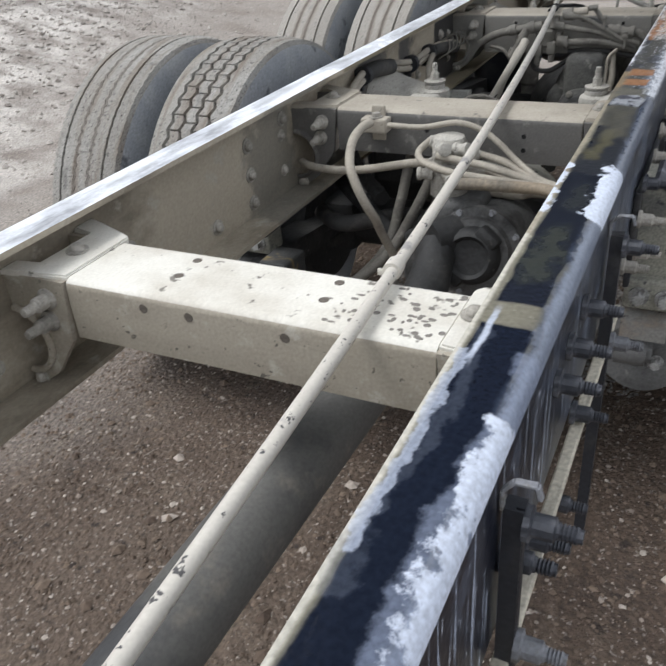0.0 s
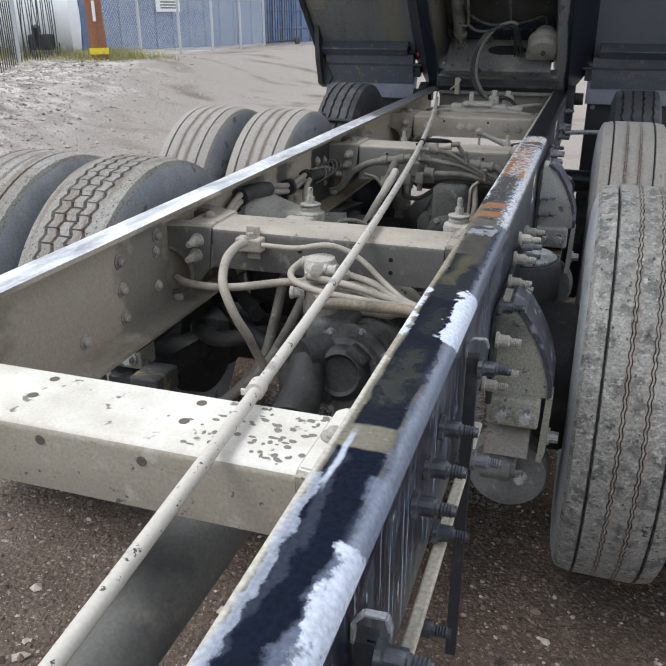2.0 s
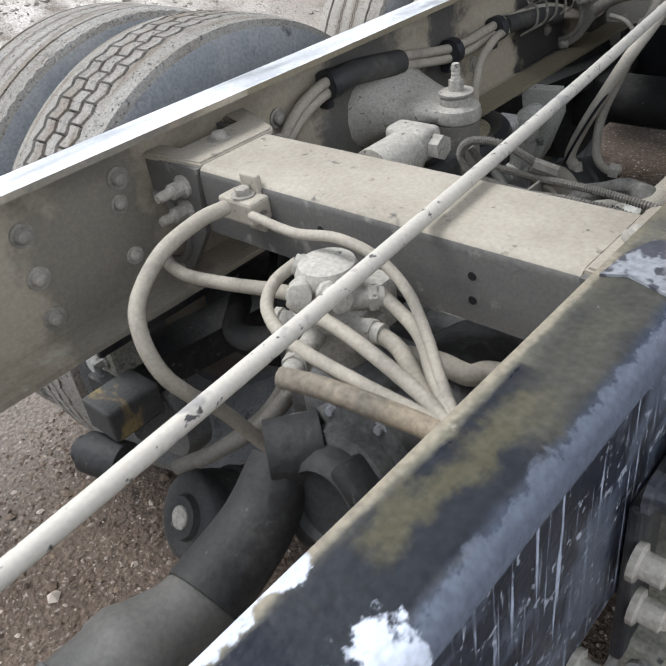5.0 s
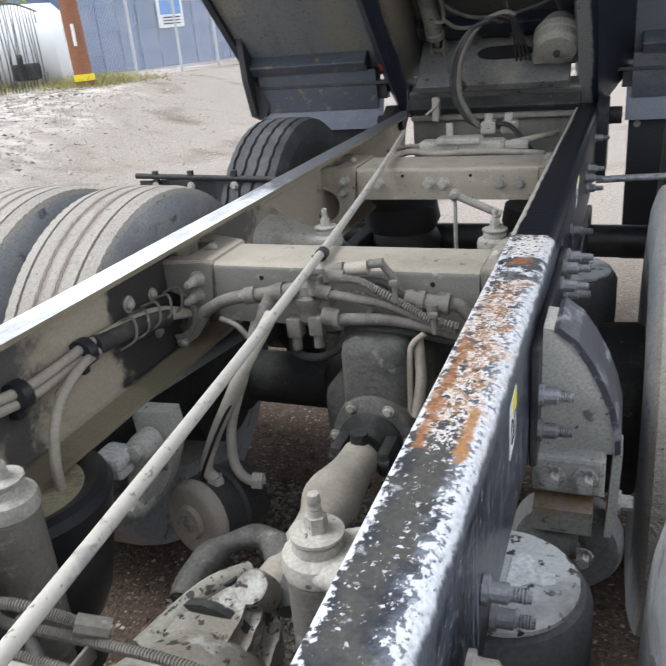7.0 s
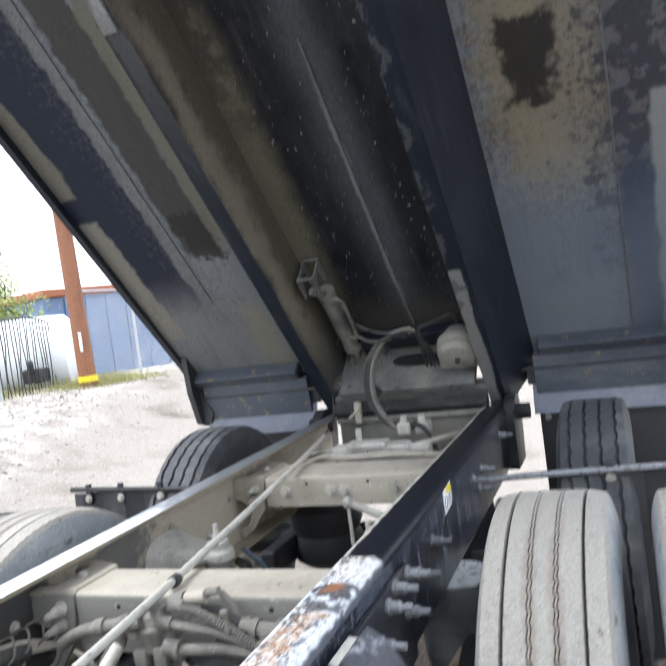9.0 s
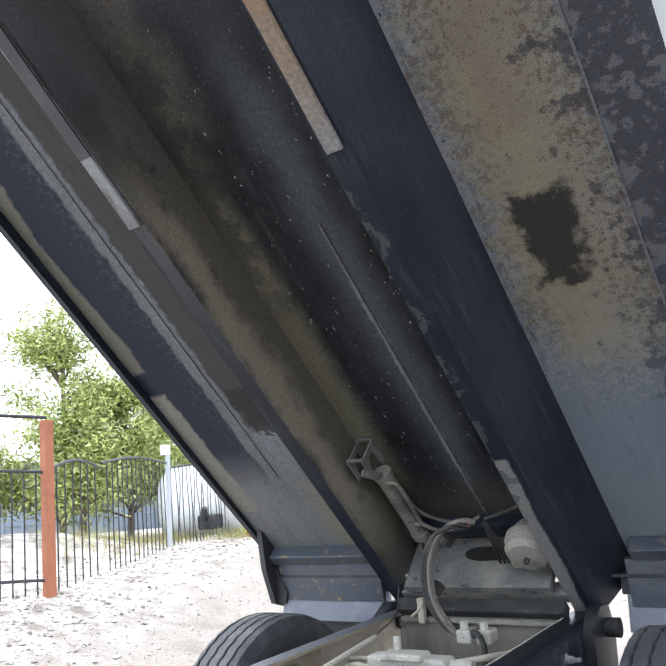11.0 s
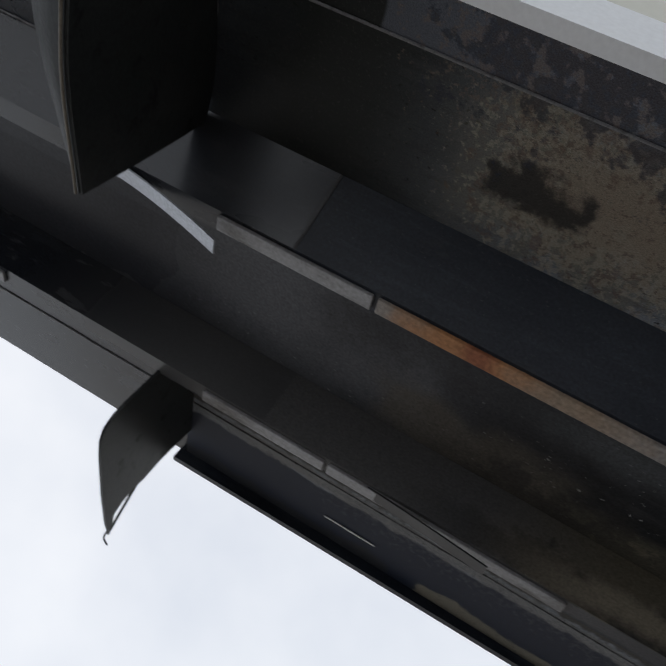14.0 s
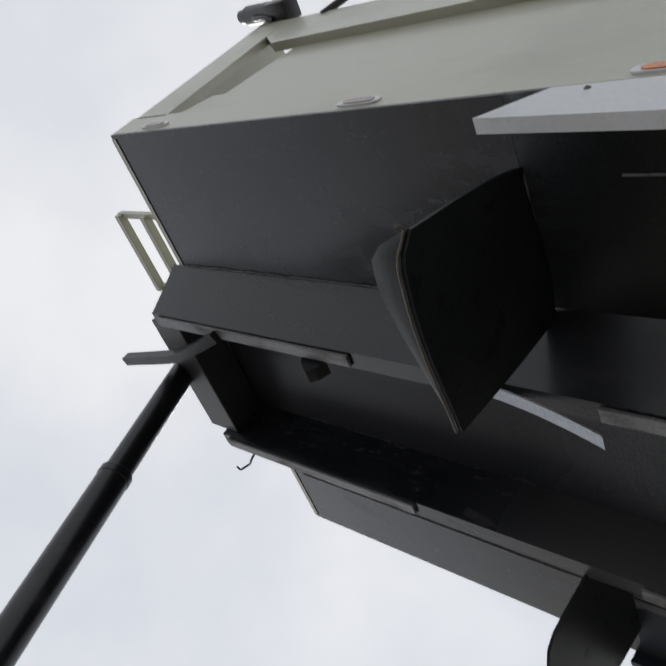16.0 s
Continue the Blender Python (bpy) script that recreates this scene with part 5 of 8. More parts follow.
hose("pipe", [(-0.40, 1.05, 0.70), (-0.30, 0.95, 0.69), (-0.14, 0.82, 0.66)], 0.020, dark_cast)
hose("pipe", [(-0.42, 1.15, 0.78), (-0.33, 1.02, 0.755), (-0.20, 0.88, 0.73)], 0.020, dark_cast)
hose("hose", [(0.30, 0.35, 0.80), (0.34, 0.30, 0.84), (0.40, 0.26, 0.86)], 0.016, hose_tan)
bm = bmesh.new()
box(bm, -0.218, -0.150, 0.805, 0.842, 0.925, 0.960, 0.005)
box(bm, -0.20, -0.165, 0.835, 0.845, 0.90, 0.985, 0.003)
tee = part("hose_tee", bm, tan_dirty, truck, "hose tee bolted to the cross member")
put("bolt", hex_dust, -0.182, 0.822, 0.960, "+z", tee, 0.8)
bm = bmesh.new()
prism(bm, [(0.10, 0.76), (0.14, 0.79), (0.27, 0.75), (0.275, 0.72), (0.25, 0.70), (0.12, 0.72)], "y", 0.86, 0.90)
part("stay_arm", bm, dark_cast, truck)

# harness along the inside of the left rail
for dz in (0.0, 0.020):
    hose("harness_line", [(-0.40, 1.08, 0.86 + dz), (-0.395, 1.16, 0.925 + dz), (-0.398, 1.27, 0.945 + dz), (-0.40, 1.45, 0.925 + dz), (-0.40, 1.65, 0.89 + dz), (-0.40, 1.85, 0.895 + dz), (-0.395, 2.05, 0.875 + dz), (-0.37, 2.16, 0.85)], 0.010, hose_tan, label="dusty air line along the rail")
hose("sleeve", [(-0.398, 1.24, 0.957), (-0.398, 1.32, 0.955), (-0.40, 1.45, 0.935)], 0.024, hose_dark, label="black protective sleeve")
hose("sleeve", [(-0.398, 1.84, 0.905), (-0.396, 1.98, 0.89), (-0.39, 2.08, 0.87)], 0.021, hose_dark)
for y, z in ((1.23, 0.955), (1.62, 0.905), (1.80, 0.905)):
    bm = bmesh.new()
    cyl(bm, (-0.40, y, z), (-0.40, y + 0.022, z), 0.028, seg=14)
    box(bm, -0.423, -0.40, y, y + 0.02, z - 0.045, z - 0.01, 0.003)
    part("pipe_clip", bm, black_steel, truck, smooth=True)
hose("hose", [(-0.392, 1.846, 0.894), (-0.372, 1.762, 0.899), (-0.355, 1.679, 0.878), (-0.335, 1.627, 0.849), (-0.325, 1.6, 0.8), (-0.325, 1.598, 0.75)], 0.0095, hose_tan, label="tan hose down to the air spring")
for k in range(7):
    y = 1.92 + 0.045 * k
    hose("cable_tie", [(-0.40, y, 0.86), (-0.365, y + 0.01, 0.885), (-0.372, y + 0.02, 0.925), (-0.41, y + 0.015, 0.915)], 0.003, hose_mud)

# tees, valves and hoses before the third cross member
for pts, r, m in (
    ([(-0.297, 2.09, 0.883), (-0.249, 2.087, 0.91), (-0.204, 2.083, 0.925), (-0.121, 2.08, 0.94)], 0.014, hose_mud),
    ([(-0.121, 2.08, 0.94), (-0.063, 2.08, 0.949)], 0.0165, hose_mud),
    ([(-0.121, 2.08, 0.94), (-0.137, 2.07, 0.895), (-0.165, 2.06, 0.839)], 0.0165, hose_mud),
    ([(-0.018, 2.075, 0.954), (0.008, 2.075, 0.946), (0.075, 2.075, 0.937), (0.136, 2.075, 0.927), (0.203, 2.075, 0.904), (0.265, 2.075, 0.883)], 0.0098, hose_mud),
    ([(0.029, 2.07, 0.894), (0.117, 2.075, 0.897), (0.184, 2.08, 0.89), (0.25, 2.085, 0.874), (0.298, 2.09, 0.859)], 0.0125, hose_mud),
    ([(0.029, 2.1, 0.857), (0.107, 2.1, 0.864), (0.178, 2.1, 0.859), (0.28, 2.1, 0.844)], 0.009, hose_dark),
    ([(0.109, 2.12, 0.997), (0.134, 2.12, 0.964), (0.145, 2.12, 0.937), (0.172, 2.12, 0.939)], 0.008, hose_mud),
    ([(0.16, 2.1, 0.936), (0.206, 2.1, 0.928), (0.248, 2.1, 0.925)], 0.0165, hose_mud),
    ([(0.246, 2.11, 0.923), (0.267, 2.11, 0.919), (0.287, 2.11, 0.899)], 0.0145, hose_mud),
    ([(0.217, 2.09, 0.93), (0.216, 2.09, 0.894)], 0.013, hose_mud),
    ([(0.085, 2.12, 0.893), (0.156, 2.12, 0.888), (0.242, 2.12, 0.87)], 0.008, hose_dark),
    ([(0.066, 2.11, 0.965), (0.11, 2.11, 0.962), (0.144, 2.11, 0.941), (0.203, 2.11, 0.908)], 0.008, hose_dark),
    ([(0.187, 2.08, 0.856), (0.192, 2.07, 0.814), (0.195, 2.06, 0.773), (0.186, 2.05, 0.7)], 0.0115, hose_tan),
    ([(0.203, 2.07, 0.875), (0.178, 2.063, 0.849), (0.174, 2.057, 0.801), (0.173, 2.05, 0.688)], 0.006, hose_tan),
    ([(-0.093, 2.1, 0.837), (-0.09, 2.105, 0.795), (-0.034, 2.11, 0.787), (0.035, 2.115, 0.83), (0.082, 2.12, 0.855)], 0.009, hose_dark),
):
    hose("hose", pts, r, m)
for pts, r in (
    ([(0.041, 2.07, 0.982), (0.08, 2.07, 0.976), (0.122, 2.07, 0.955), (0.172, 2.07, 0.929), (0.213, 2.07, 0.907), (0.27, 2.07, 0.893)], 0.0082),
    ([(0.05, 2.085, 0.948), (0.116, 2.085, 0.929), (0.158, 2.085, 0.911), (0.2, 2.085, 0.891), (0.267, 2.085, 0.868)], 0.0078),
):
    braided(pts, r, hose_mud, truck, 46)
for a, b, r in (
    ((-0.106, 2.08, 0.942), (-0.09, 2.08, 0.945), 0.0215),
    ((-0.132, 2.08, 0.915), (-0.139, 2.08, 0.893), 0.021),
    ((-0.159, 2.08, 0.866), (-0.168, 2.08, 0.842), 0.0205),
    ((-0.182, 2.08, 0.93), (-0.157, 2.08, 0.935), 0.019),
    ((0.029, 2.07, 0.896), (-0.006, 2.07, 0.901), 0.019),
    ((0.021, 2.07, 0.893), (0.032, 2.07, 0.894), 0.0225),
    ((-0.022, 2.08, 0.981), (-0.021, 2.08, 0.944), 0.017),
    ((-0.016, 2.075, 0.954), (0.011, 2.075, 0.946), 0.0145),
    ((0.185, 2.1, 0.931), (0.198, 2.1, 0.929), 0.0215),
    ((0.236, 2.1, 0.926), (0.248, 2.1, 0.925), 0.021),
    ((0.002, 2.1, 0.982), (0.037, 2.1, 0.99), 0.0165),
    ((0.089, 2.1, 1.003), (0.118, 2.1, 1.007), 0.0095),
    ((0.011, 2.085, 0.98), (0.041, 2.085, 0.98), 0.0145),
):
    bm = bmesh.new()
    cyl(bm, a, b, r, seg=10)
    part("fitting", bm, hose_mud, truck, smooth=True)
bm = bmesh.new()
tube(bm, [(0.04, 2.1, 0.99), (0.087, 2.1, 0.997)], lambda f: 0.0135 + 0.0022 * (math.sin(f * 6 * math.tau) > 0), 14, 40)
part("coupling", bm, hose_tan, truck, smooth=True)
vx, vy, vz = (-0.046, 2.08, 0.915)
bm = bmesh.new()
lathe(bm, [(0.014, 0.045), (0.022, 0.04), (0.026, 0.022), (0.034, 0.016), (0.034, 0.004), (0.028, -0.004), (0.026, -0.034), (0.018, -0.042)], Matrix.Translation((vx, vy + 0.02, vz)), 18)
box(bm, vx - 0.045, vx + 0.05, vy + 0.005, vy + 0.05, vz - 0.012, vz + 0.012, 0.006, 2)
cyl(bm, (vx - 0.03, vy + 0.01, vz + 0.03), (vx + 0.045, vy + 0.01, vz + 0.038), 0.012, seg=10)
qr = part("quick_release_valve", bm, hose_mud, truck, "dusty quick release valve", smooth=True)
for px, py, pz in [(-0.077, 2.07, 0.865), (-0.027, 2.07, 0.873)]:
    bm = bmesh.new()
    box(bm, px - 0.016, px + 0.016, py, py + 0.032, pz - 0.022, pz + 0.022, 0.005, 2)
    cyl(bm, (px, py + 0.015, pz - 0.02), (px, py + 0.015, pz - 0.05), 0.011, seg=10)
    part("exhaust_port", bm, hose_mud, qr, smooth=True)
for x, y, z in [(0.151, 2.055, 0.974), (0.226, 2.055, 0.912)]:
    bm = bmesh.new()
    box(bm, x - 0.005, x + 0.005, y, y + 0.006, z - 0.034, z + 0.014, 0.002)
    box(bm, x - 0.009, x + 0.009, y - 0.006, y + 0.004, z + 0.002, z + 0.014, 0.003)
    part("cable_tie", bm, hose_mud, truck)
hose("hose", [(-0.118, 2.06, 0.90), (-0.128, 2.01, 0.865), (-0.156, 1.98, 0.81), (-0.199, 1.98, 0.733), (-0.243, 1.98, 0.653), (-0.272, 1.98, 0.59), (-0.284, 1.98, 0.548), (-0.270, 1.985, 0.520)], 0.0145, hose_pale, label="pale brake hose")
hose("hose", [(-0.130, 2.06, 0.88), (-0.145, 2.02, 0.85), (-0.195, 2.0, 0.720), (-0.219, 2.0, 0.645), (-0.224, 2.0, 0.577), (-0.214, 2.0, 0.540), (-0.190, 2.0, 0.522), (-0.165, 2.02, 0.515)], 0.0115, hose_pale, label="pale brake hose")
for c, d in (((-0.272, 1.985, 0.528), (0.004, 0.0, -0.018)), ((-0.186, 2.003, 0.521), (0.022, 0.006, -0.003))):
    bm = bmesh.new()
    cyl(bm, c, Vector(c) + Vector(d), 0.020, seg=6)
    part("hose_nut", bm, pale_cast, truck, smooth=True)
hose("cable", [(-0.15, 1.99, 0.80), (-0.215, 1.965, 0.69), (-0.268, 1.965, 0.59), (-0.295, 1.965, 0.53)], 0.0035, black_steel)
hose("hose", [(-0.25, 2.08, 0.875), (-0.20, 2.06, 0.868), (-0.168, 2.06, 0.83)], 0.006, hose_mud)
# brackets and blocks under the left rail by the second axle
bm = bmesh.new()
prism(bm, [(-0.36, 0.755), (-0.27, 0.76), (-0.262, 0.70), (-0.30, 0.60), (-0.345, 0.53), (-0.385, 0.54), (-0.35, 0.64)], "y", 1.86, 1.90)
prism(bm, [(-0.345, 0.70), (-0.30, 0.70), (-0.33, 0.56), (-0.36, 0.55)], "y", 1.80, 1.86)
for c, r in (((-0.312, 1.795, 0.705), 0.026), ((-0.352, 1.79, 0.560), 0.024)):
    lathe(bm, [(0.006, -0.016), (r * 0.6, -0.014), (r * 0.66, -0.004), (r, 0.0), (r * 1.1, 0.012), (r * 1.1, 0.05)], Matrix.Translation(c) @ TO["+y"], 16)
part("slack_bracket", bm, hanger_pale, truck, "pale cast bracket under the rail", smooth=True)
bm = bmesh.new()
box(bm, -0.385, -0.32, 1.74, 1.81, 0.685, 0.715, 0.01)
box(bm, -0.375, -0.325, 1.75, 1.80, 0.66, 0.69, 0.008)
part("rubber_stop", bm, mat("chalky white block", (0.50, 0.48, 0.45), 0.8), truck)
bm = bmesh.new()
box(bm, -0.425, -0.345, 0.60, 0.70, 0.585, 0.645, 0.006)
part("ochre_block", bm, mat("grimy block with an ochre smear", (0.045, 0.044, 0.042), 0.75, layers=[(7, 0.52, 0.62, (0.20, 0.145, 0.06), 0.8, (1, 2, 1), 4)]), truck)
bm = bmesh.new()
cyl(bm, (-0.42, 0.58, 0.545), (-0.34, 0.60, 0.545), 0.036, seg=20)
cyl(bm, (-0.44, 0.575, 0.545), (-0.42, 0.58, 0.545), 0.024, seg=10)
part("bushing", bm, dark_cast, truck, smooth=True)
# a white maker's sticker with a yellow head on the right web
for y0, z0, w, h in ((1.625, 0.955, 0.055, 0.075), (2.83, 0.978, 0.095, 0.062)):
    bm = bmesh.new()
    prism(bm, [(y0 - w / 2, z0 - h / 2 - 0.004), (y0 + w / 2, z0 - h / 2 + 0.004), (y0 + w / 2, z0 + h / 2 + 0.004), (y0 - w / 2, z0 + h / 2 - 0.002)], "x", 0.4330, 0.4342)
    st = part("warning_sticker", bm, white_chalk, truck, "white warning sticker with a yellow head")
    bm = bmesh.new()
    box(bm, 0.4341, 0.4347, y0 - w * 0.1, y0 + w * 0.48, z0 + h * 0.18, z0 + h * 0.5, 0)
    part("sticker_head", bm, yellow_paint, st)
    for k in range(5):
        bm = bmesh.new()
        box(bm, 0.4341, 0.4347, y0 + w * 0.05, y0 + w * 0.42, z0 + h * (0.08 - 0.11 * k), z0 + h * (0.12 - 0.11 * k), 0)
        part("text_bar", bm, black_steel, st)
    bm = bmesh.new()
    tube(bm, [(0.4343, y0 + w * (-0.22 + 0.15 * math.cos(a)), z0 + h * (-0.1 + 0.24 * math.sin(a))) for a in (math.tau * k / 16 for k in range(17))], 0.0011, 6, 1, False)
    part("pictogram", bm, black_steel, st)

# ---- wheels ----
side_rubber = mat("grey blue dusty tyre sidewall", (0.245, 0.250, 0.255), 0.8, layers=[(4, 0.46, 0.66, (0.36, 0.35, 0.33), 0.9, ONE, 5), (16, 0.58, 0.70, (0.085, 0.087, 0.092), 0.8, ONE, 5)], grain=(160, 0.18), bump=(120, 0.4, 0.003))
def tyre_mesh(R, W, grooves, wave, material, lugs=False):
    """A tyre round x, with grooves cut round its tread."""
    bm = bmesh.new()
    half = W / 2
    prof = []
    side = [(0.288, -half * 0.72), (0.30, -half * 0.86), (0.345, -half * 0.97), (0.352, -half * 0.985), (0.358, -half * 0.972), (0.395, -half * 1.0), (0.402, -half * 1.012), (0.409, -half * 1.0), (0.44, -half * 0.995), (R - 0.055, -half * 0.97), (R - 0.022, -half * 0.90), (R - 0.008, -half * 0.84)]
    prof += [(r, x, 0) for r, x in side]
    fine = not lugs and material != tyre_black
    gw = 0.0026 if lugs else 0.0036
    xs = []
    for g in grooves:
        c = g * half
        if fine and abs(g) < 0.4:
            # a worn zigzag groove: two thin dark lines with packed dust between them
            xs += [(c - 0.0046, 0), (c - 0.0038, 1), (c - 0.0028, 1), (c - 0.0020, 0), (c + 0.0020, 0), (c + 0.0028, 1), (c + 0.0038, 1), (c + 0.0046, 0)]
        elif fine:
            xs += [(c - 0.0042, 0), (c - 0.0022, 1), (c + 0.0022, 1), (c + 0.0042, 0)]
        else:
            xs += [(c - gw - 0.003, 0), (c - gw * 0.5, 1), (c + gw * 0.5, 1), (c + gw + 0.003, 0)]
    for x, deep in xs:
        prof.append((R - (0.012 if deep else 0.002 * (x / half) ** 2), x, 1))
    prof += [(r, -x, 0) for r, x in reversed(side)]
    # angles round the tyre; a block tread has narrow slots between its blocks
    if lugs:
        turn = [(p + o) / 68 for p in range(68) for o in (0, 0.02, 0.09, 0.11, 0.5, 0.52, 0.59, 0.61)]
    else:
        turn = [k / (416 if fine else 192) for k in range(416 if fine else 192)]
    seg = len(turn)
    rings = []
    for k, f in enumerate(turn):
        a = 2 * math.pi * f
        if lugs:
            ph = (f * 68) % 1
            w = wave * (1 - 4 * abs(ph - 0.5))
        else:
            w = wave * ((-1, -0.7, 1, 0.7) if fine else (-1, 0, 1, 0))[k % 4]
        ring = []
        rib = 0
        for q, (r, x, tread) in enumerate(prof):
            sway = w * (1.0 if abs(x) < half * 0.4 or not fine else 0.25)
            if tread and r < R - 0.008 and prof[q - 1][0] >= R - 0.008:
                rib += 1
            rr = r
            if lugs and tread and 0 < rib < len(grooves) and (k % 8) in ((1, 2) if rib % 2 else (5, 6)):
                rr = min(rr, R - 0.007)
            elif not lugs and not tread and R - 0.012 < r and k % 4 == 0:
                rr -= 0.003
            ring.append(bm.verts.new((x + (sway if tread else 0), rr * math.cos(a), rr * math.sin(a))))
        rings.append(ring)
    n = len(prof)
    for i in range(seg):
        a, b = rings[i], rings[(i + 1) % seg]
        for j in range(n - 1):
            f = bm.faces.new((a[j], a[j + 1], b[j + 1], b[j]))
            # groove floors and slots get the dark material
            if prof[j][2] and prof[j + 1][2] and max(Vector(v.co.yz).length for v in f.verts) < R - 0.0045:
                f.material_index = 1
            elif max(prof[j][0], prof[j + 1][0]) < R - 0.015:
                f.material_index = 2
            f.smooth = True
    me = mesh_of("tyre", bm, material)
    me.materials.append(groove_dark)
    me.materials.append(side_rubber if material != tyre_black else tyre_black)
    me.polygons.foreach_set("use_smooth", [True] * len(me.polygons))
    me.set_sharp_from_angle(angle=radians(30))
    return me


def rim_mesh():
    bm = bmesh.new()
    m = Matrix.Rotation(math.pi / 2, 4, "Y")
    prof = [(0.292, -0.10), (0.298, -0.095), (0.280, -0.08), (0.262, -0.02), (0.255, 0.03), (0.235, 0.045), (0.16, 0.055), (0.145, 0.05), (0.145, 0.10), (0.12, 0.105),
            (0.12, 0.02), (0.13, -0.01), (0.25, -0.01), (0.27, -0.06)]
    lathe(bm, prof, m, 40, closed=True)
    for k in range(10):
        a = 2 * math.pi * k / 10
        cyl(bm, (0.04, 0.2 * math.cos(a), 0.2 * math.sin(a)), (0.075, 0.2 * math.cos(a), 0.2 * math.sin(a)), 0.016, seg=6)
    return mesh_of("rim", bm, tan_dirty, smooth=True)


RT, WT = 0.53, 0.272
rib_tyre = tyre_mesh(RT, WT, (-0.55, -0.18, 0.18, 0.55), 0.0017, tyre_grimy)
pale_tyre = tyre_mesh(RT, WT, (-0.55, -0.18, 0.18, 0.55), 0.0014, tyre_pale)
lug_tyre = tyre_mesh(RT, WT, (-0.44, -0.15, 0.15, 0.44), 0.0052, tyre_rubber, True)
zig_tyre = tyre_mesh(RT, WT, (-0.56, -0.19, 0.19, 0.56), 0.0032, tyre_rubber)
tag_tyre = tyre_mesh(0.50, 0.25, (-0.6, -0.2, 0.2, 0.6), 0.003, tyre_black)
rim = rim_mesh()


def wheel(x, y, z, tyre, label, turn=0.0):
    w = new("wheel")
    w.parent = truck
    w.matrix_parent_inverse = ROOTS[truck].inverted()
    w.matrix_basis = Matrix.Translation((x, y, z)) @ Matrix.Rotation(turn, 4, "X")
    w["label"] = label
    for name, me in (("tyre", tyre), ("rim", rim)):
        o = new(name, me)
        o.parent = w
        if name == "rim" and x < 0:
            o.matrix_basis = Matrix.Rotation(math.pi, 4, "Z")
    return w


Y1, Y2, Y3 = 1.20, 2.50, 3.72
for s in (-1, 1):
    wheel(s * 0.745, Y1, RT, rib_tyre if s > 0 else lug_tyre, "inner drive wheel" + (" with block tread" if s < 0 else " with ribbed tread"), 0.3 * s)
    wheel(s * 1.085, Y1, RT, rib_tyre if s > 0 else zig_tyre, "outer drive wheel", 1.1 * s)
    wheel(s * 0.745, Y2, RT, pale_tyre, "inner rear wheel with ribbed tread", 0.7 * s)
    wheel(s * 1.085, Y2, RT, pale_tyre, "outer rear wheel with ribbed tread", 1.9 * s)
    wheel(s * 0.80, Y3, 0.575, tag_tyre, "black tag axle wheel", 0.5 * s)

# ---- rear of the chassis ----
hinge_tan = mat("streaked tan plate", (0.21, 0.195, 0.16), 0.8, layers=[(4, 0.45, 0.7, (0.11, 0.105, 0.09), 0.85, (1.5, 1, 0.5), 5)], grain=(150, 0.15))
bm = bmesh.new()
box(bm, -0.335, 0.42, 4.06, 4.09, 0.80, 1.02, 0.006)
box(bm, -0.335, 0.42, 4.03, 4.06, 1.0, 1.02, 0.004)
part("rear_plate", bm, hinge_tan, truck, "dusty plate closing the rear of the frame")
bm = bmesh.new()
box(bm, -0.17, 0.14, 3.50, 3.58, 0.955, 1.0, 0.012)
box(bm, -0.10, 0.06, 3.48, 3.56, 0.99, 1.015, 0.008)
cyl(bm, (0.14, 3.54, 0.975), (0.22, 3.54, 0.975), 0.02, seg=10)
cyl(bm, (-0.06, 3.54, 1.0), (-0.06, 3.54, 1.06), 0.012, seg=10)
part("levelling_valve", bm, pale_cast, truck, "pale dusted valve block on the rear cross member")
for pts, r in (([(-0.30, 3.5, 0.93), (-0.2, 3.48, 0.97), (-0.1, 3.46, 0.965), (0.1, 3.46, 0.97), (0.28, 3.48, 0.955)], 0.012), ([(0.15, 3.55, 0.98), (0.24, 3.6, 0.99), (0.30, 3.75, 0.98)], 0.012), ([(-0.32, 3.62, 0.95), (-0.24, 3.55, 0.975), (-0.15, 3.52, 0.985)], 0.009)):
    hose("hose", pts, r, hose_tan)
for x in (0.02, 0.10):
    bm = bmesh.new()
    box(bm, x - 0.03, x + 0.03, 3.88, 3.96, 0.96, 1.01, 0.008)
    cyl(bm, (x, 3.9, 1.0), (x, 3.9, 1.04), 0.016, seg=8)
    part("manifold_block", bm, pale_cast, truck)
# coil of hoses that hangs from the bed to the frame
loop = [(0.09, 3.90, 0.985), (0.0, 3.90, 0.985), (-0.06, 3.89, 1.03), (-0.105, 3.88, 1.13), (-0.09, 3.86, 1.26), (-0.025, 3.84, 1.36), (0.06, 3.83, 1.40), (0.10, 3.86, 1.39)]
hose_black = mat("black air hose", (0.028, 0.027, 0.026), 0.6, layers=[(14, 0.5, 0.75, (0.09, 0.085, 0.075), 0.8, ONE, 4)], grain=(200, 0.15))
hose_red = mat("faded red hose", (0.30, 0.085, 0.055), 0.6, layers=[(20, 0.5, 0.65, (0.15, 0.11, 0.09), 0.8, ONE, 4)])
for k in range(8):
    dx, dy = 0.019 * (k % 3) - 0.02, 0.02 * (k // 3)
    g = 1 + 0.05 * (k % 3 - 1)
    hose("air_line", [(x * g + dx, y + dy, 1.18 + (z - 1.18) * g) for x, y, z in loop], 0.0088, hose_red if k == 4 else (hose_mud if k % 3 == 2 else hose_black), label="hanging air line" if k != 4 else "red air line")
for c in ((-0.105, 3.95, 1.15), (-0.05, 3.97, 1.33)):
    bm = bmesh.new()
    cyl(bm, Vector(c) - Vector((0.01, 0, 0.012)), Vector(c) + Vector((0.01, 0, 0.012)), 0.03, seg=12)
    part("cable_tie", bm, hose_dark, truck)
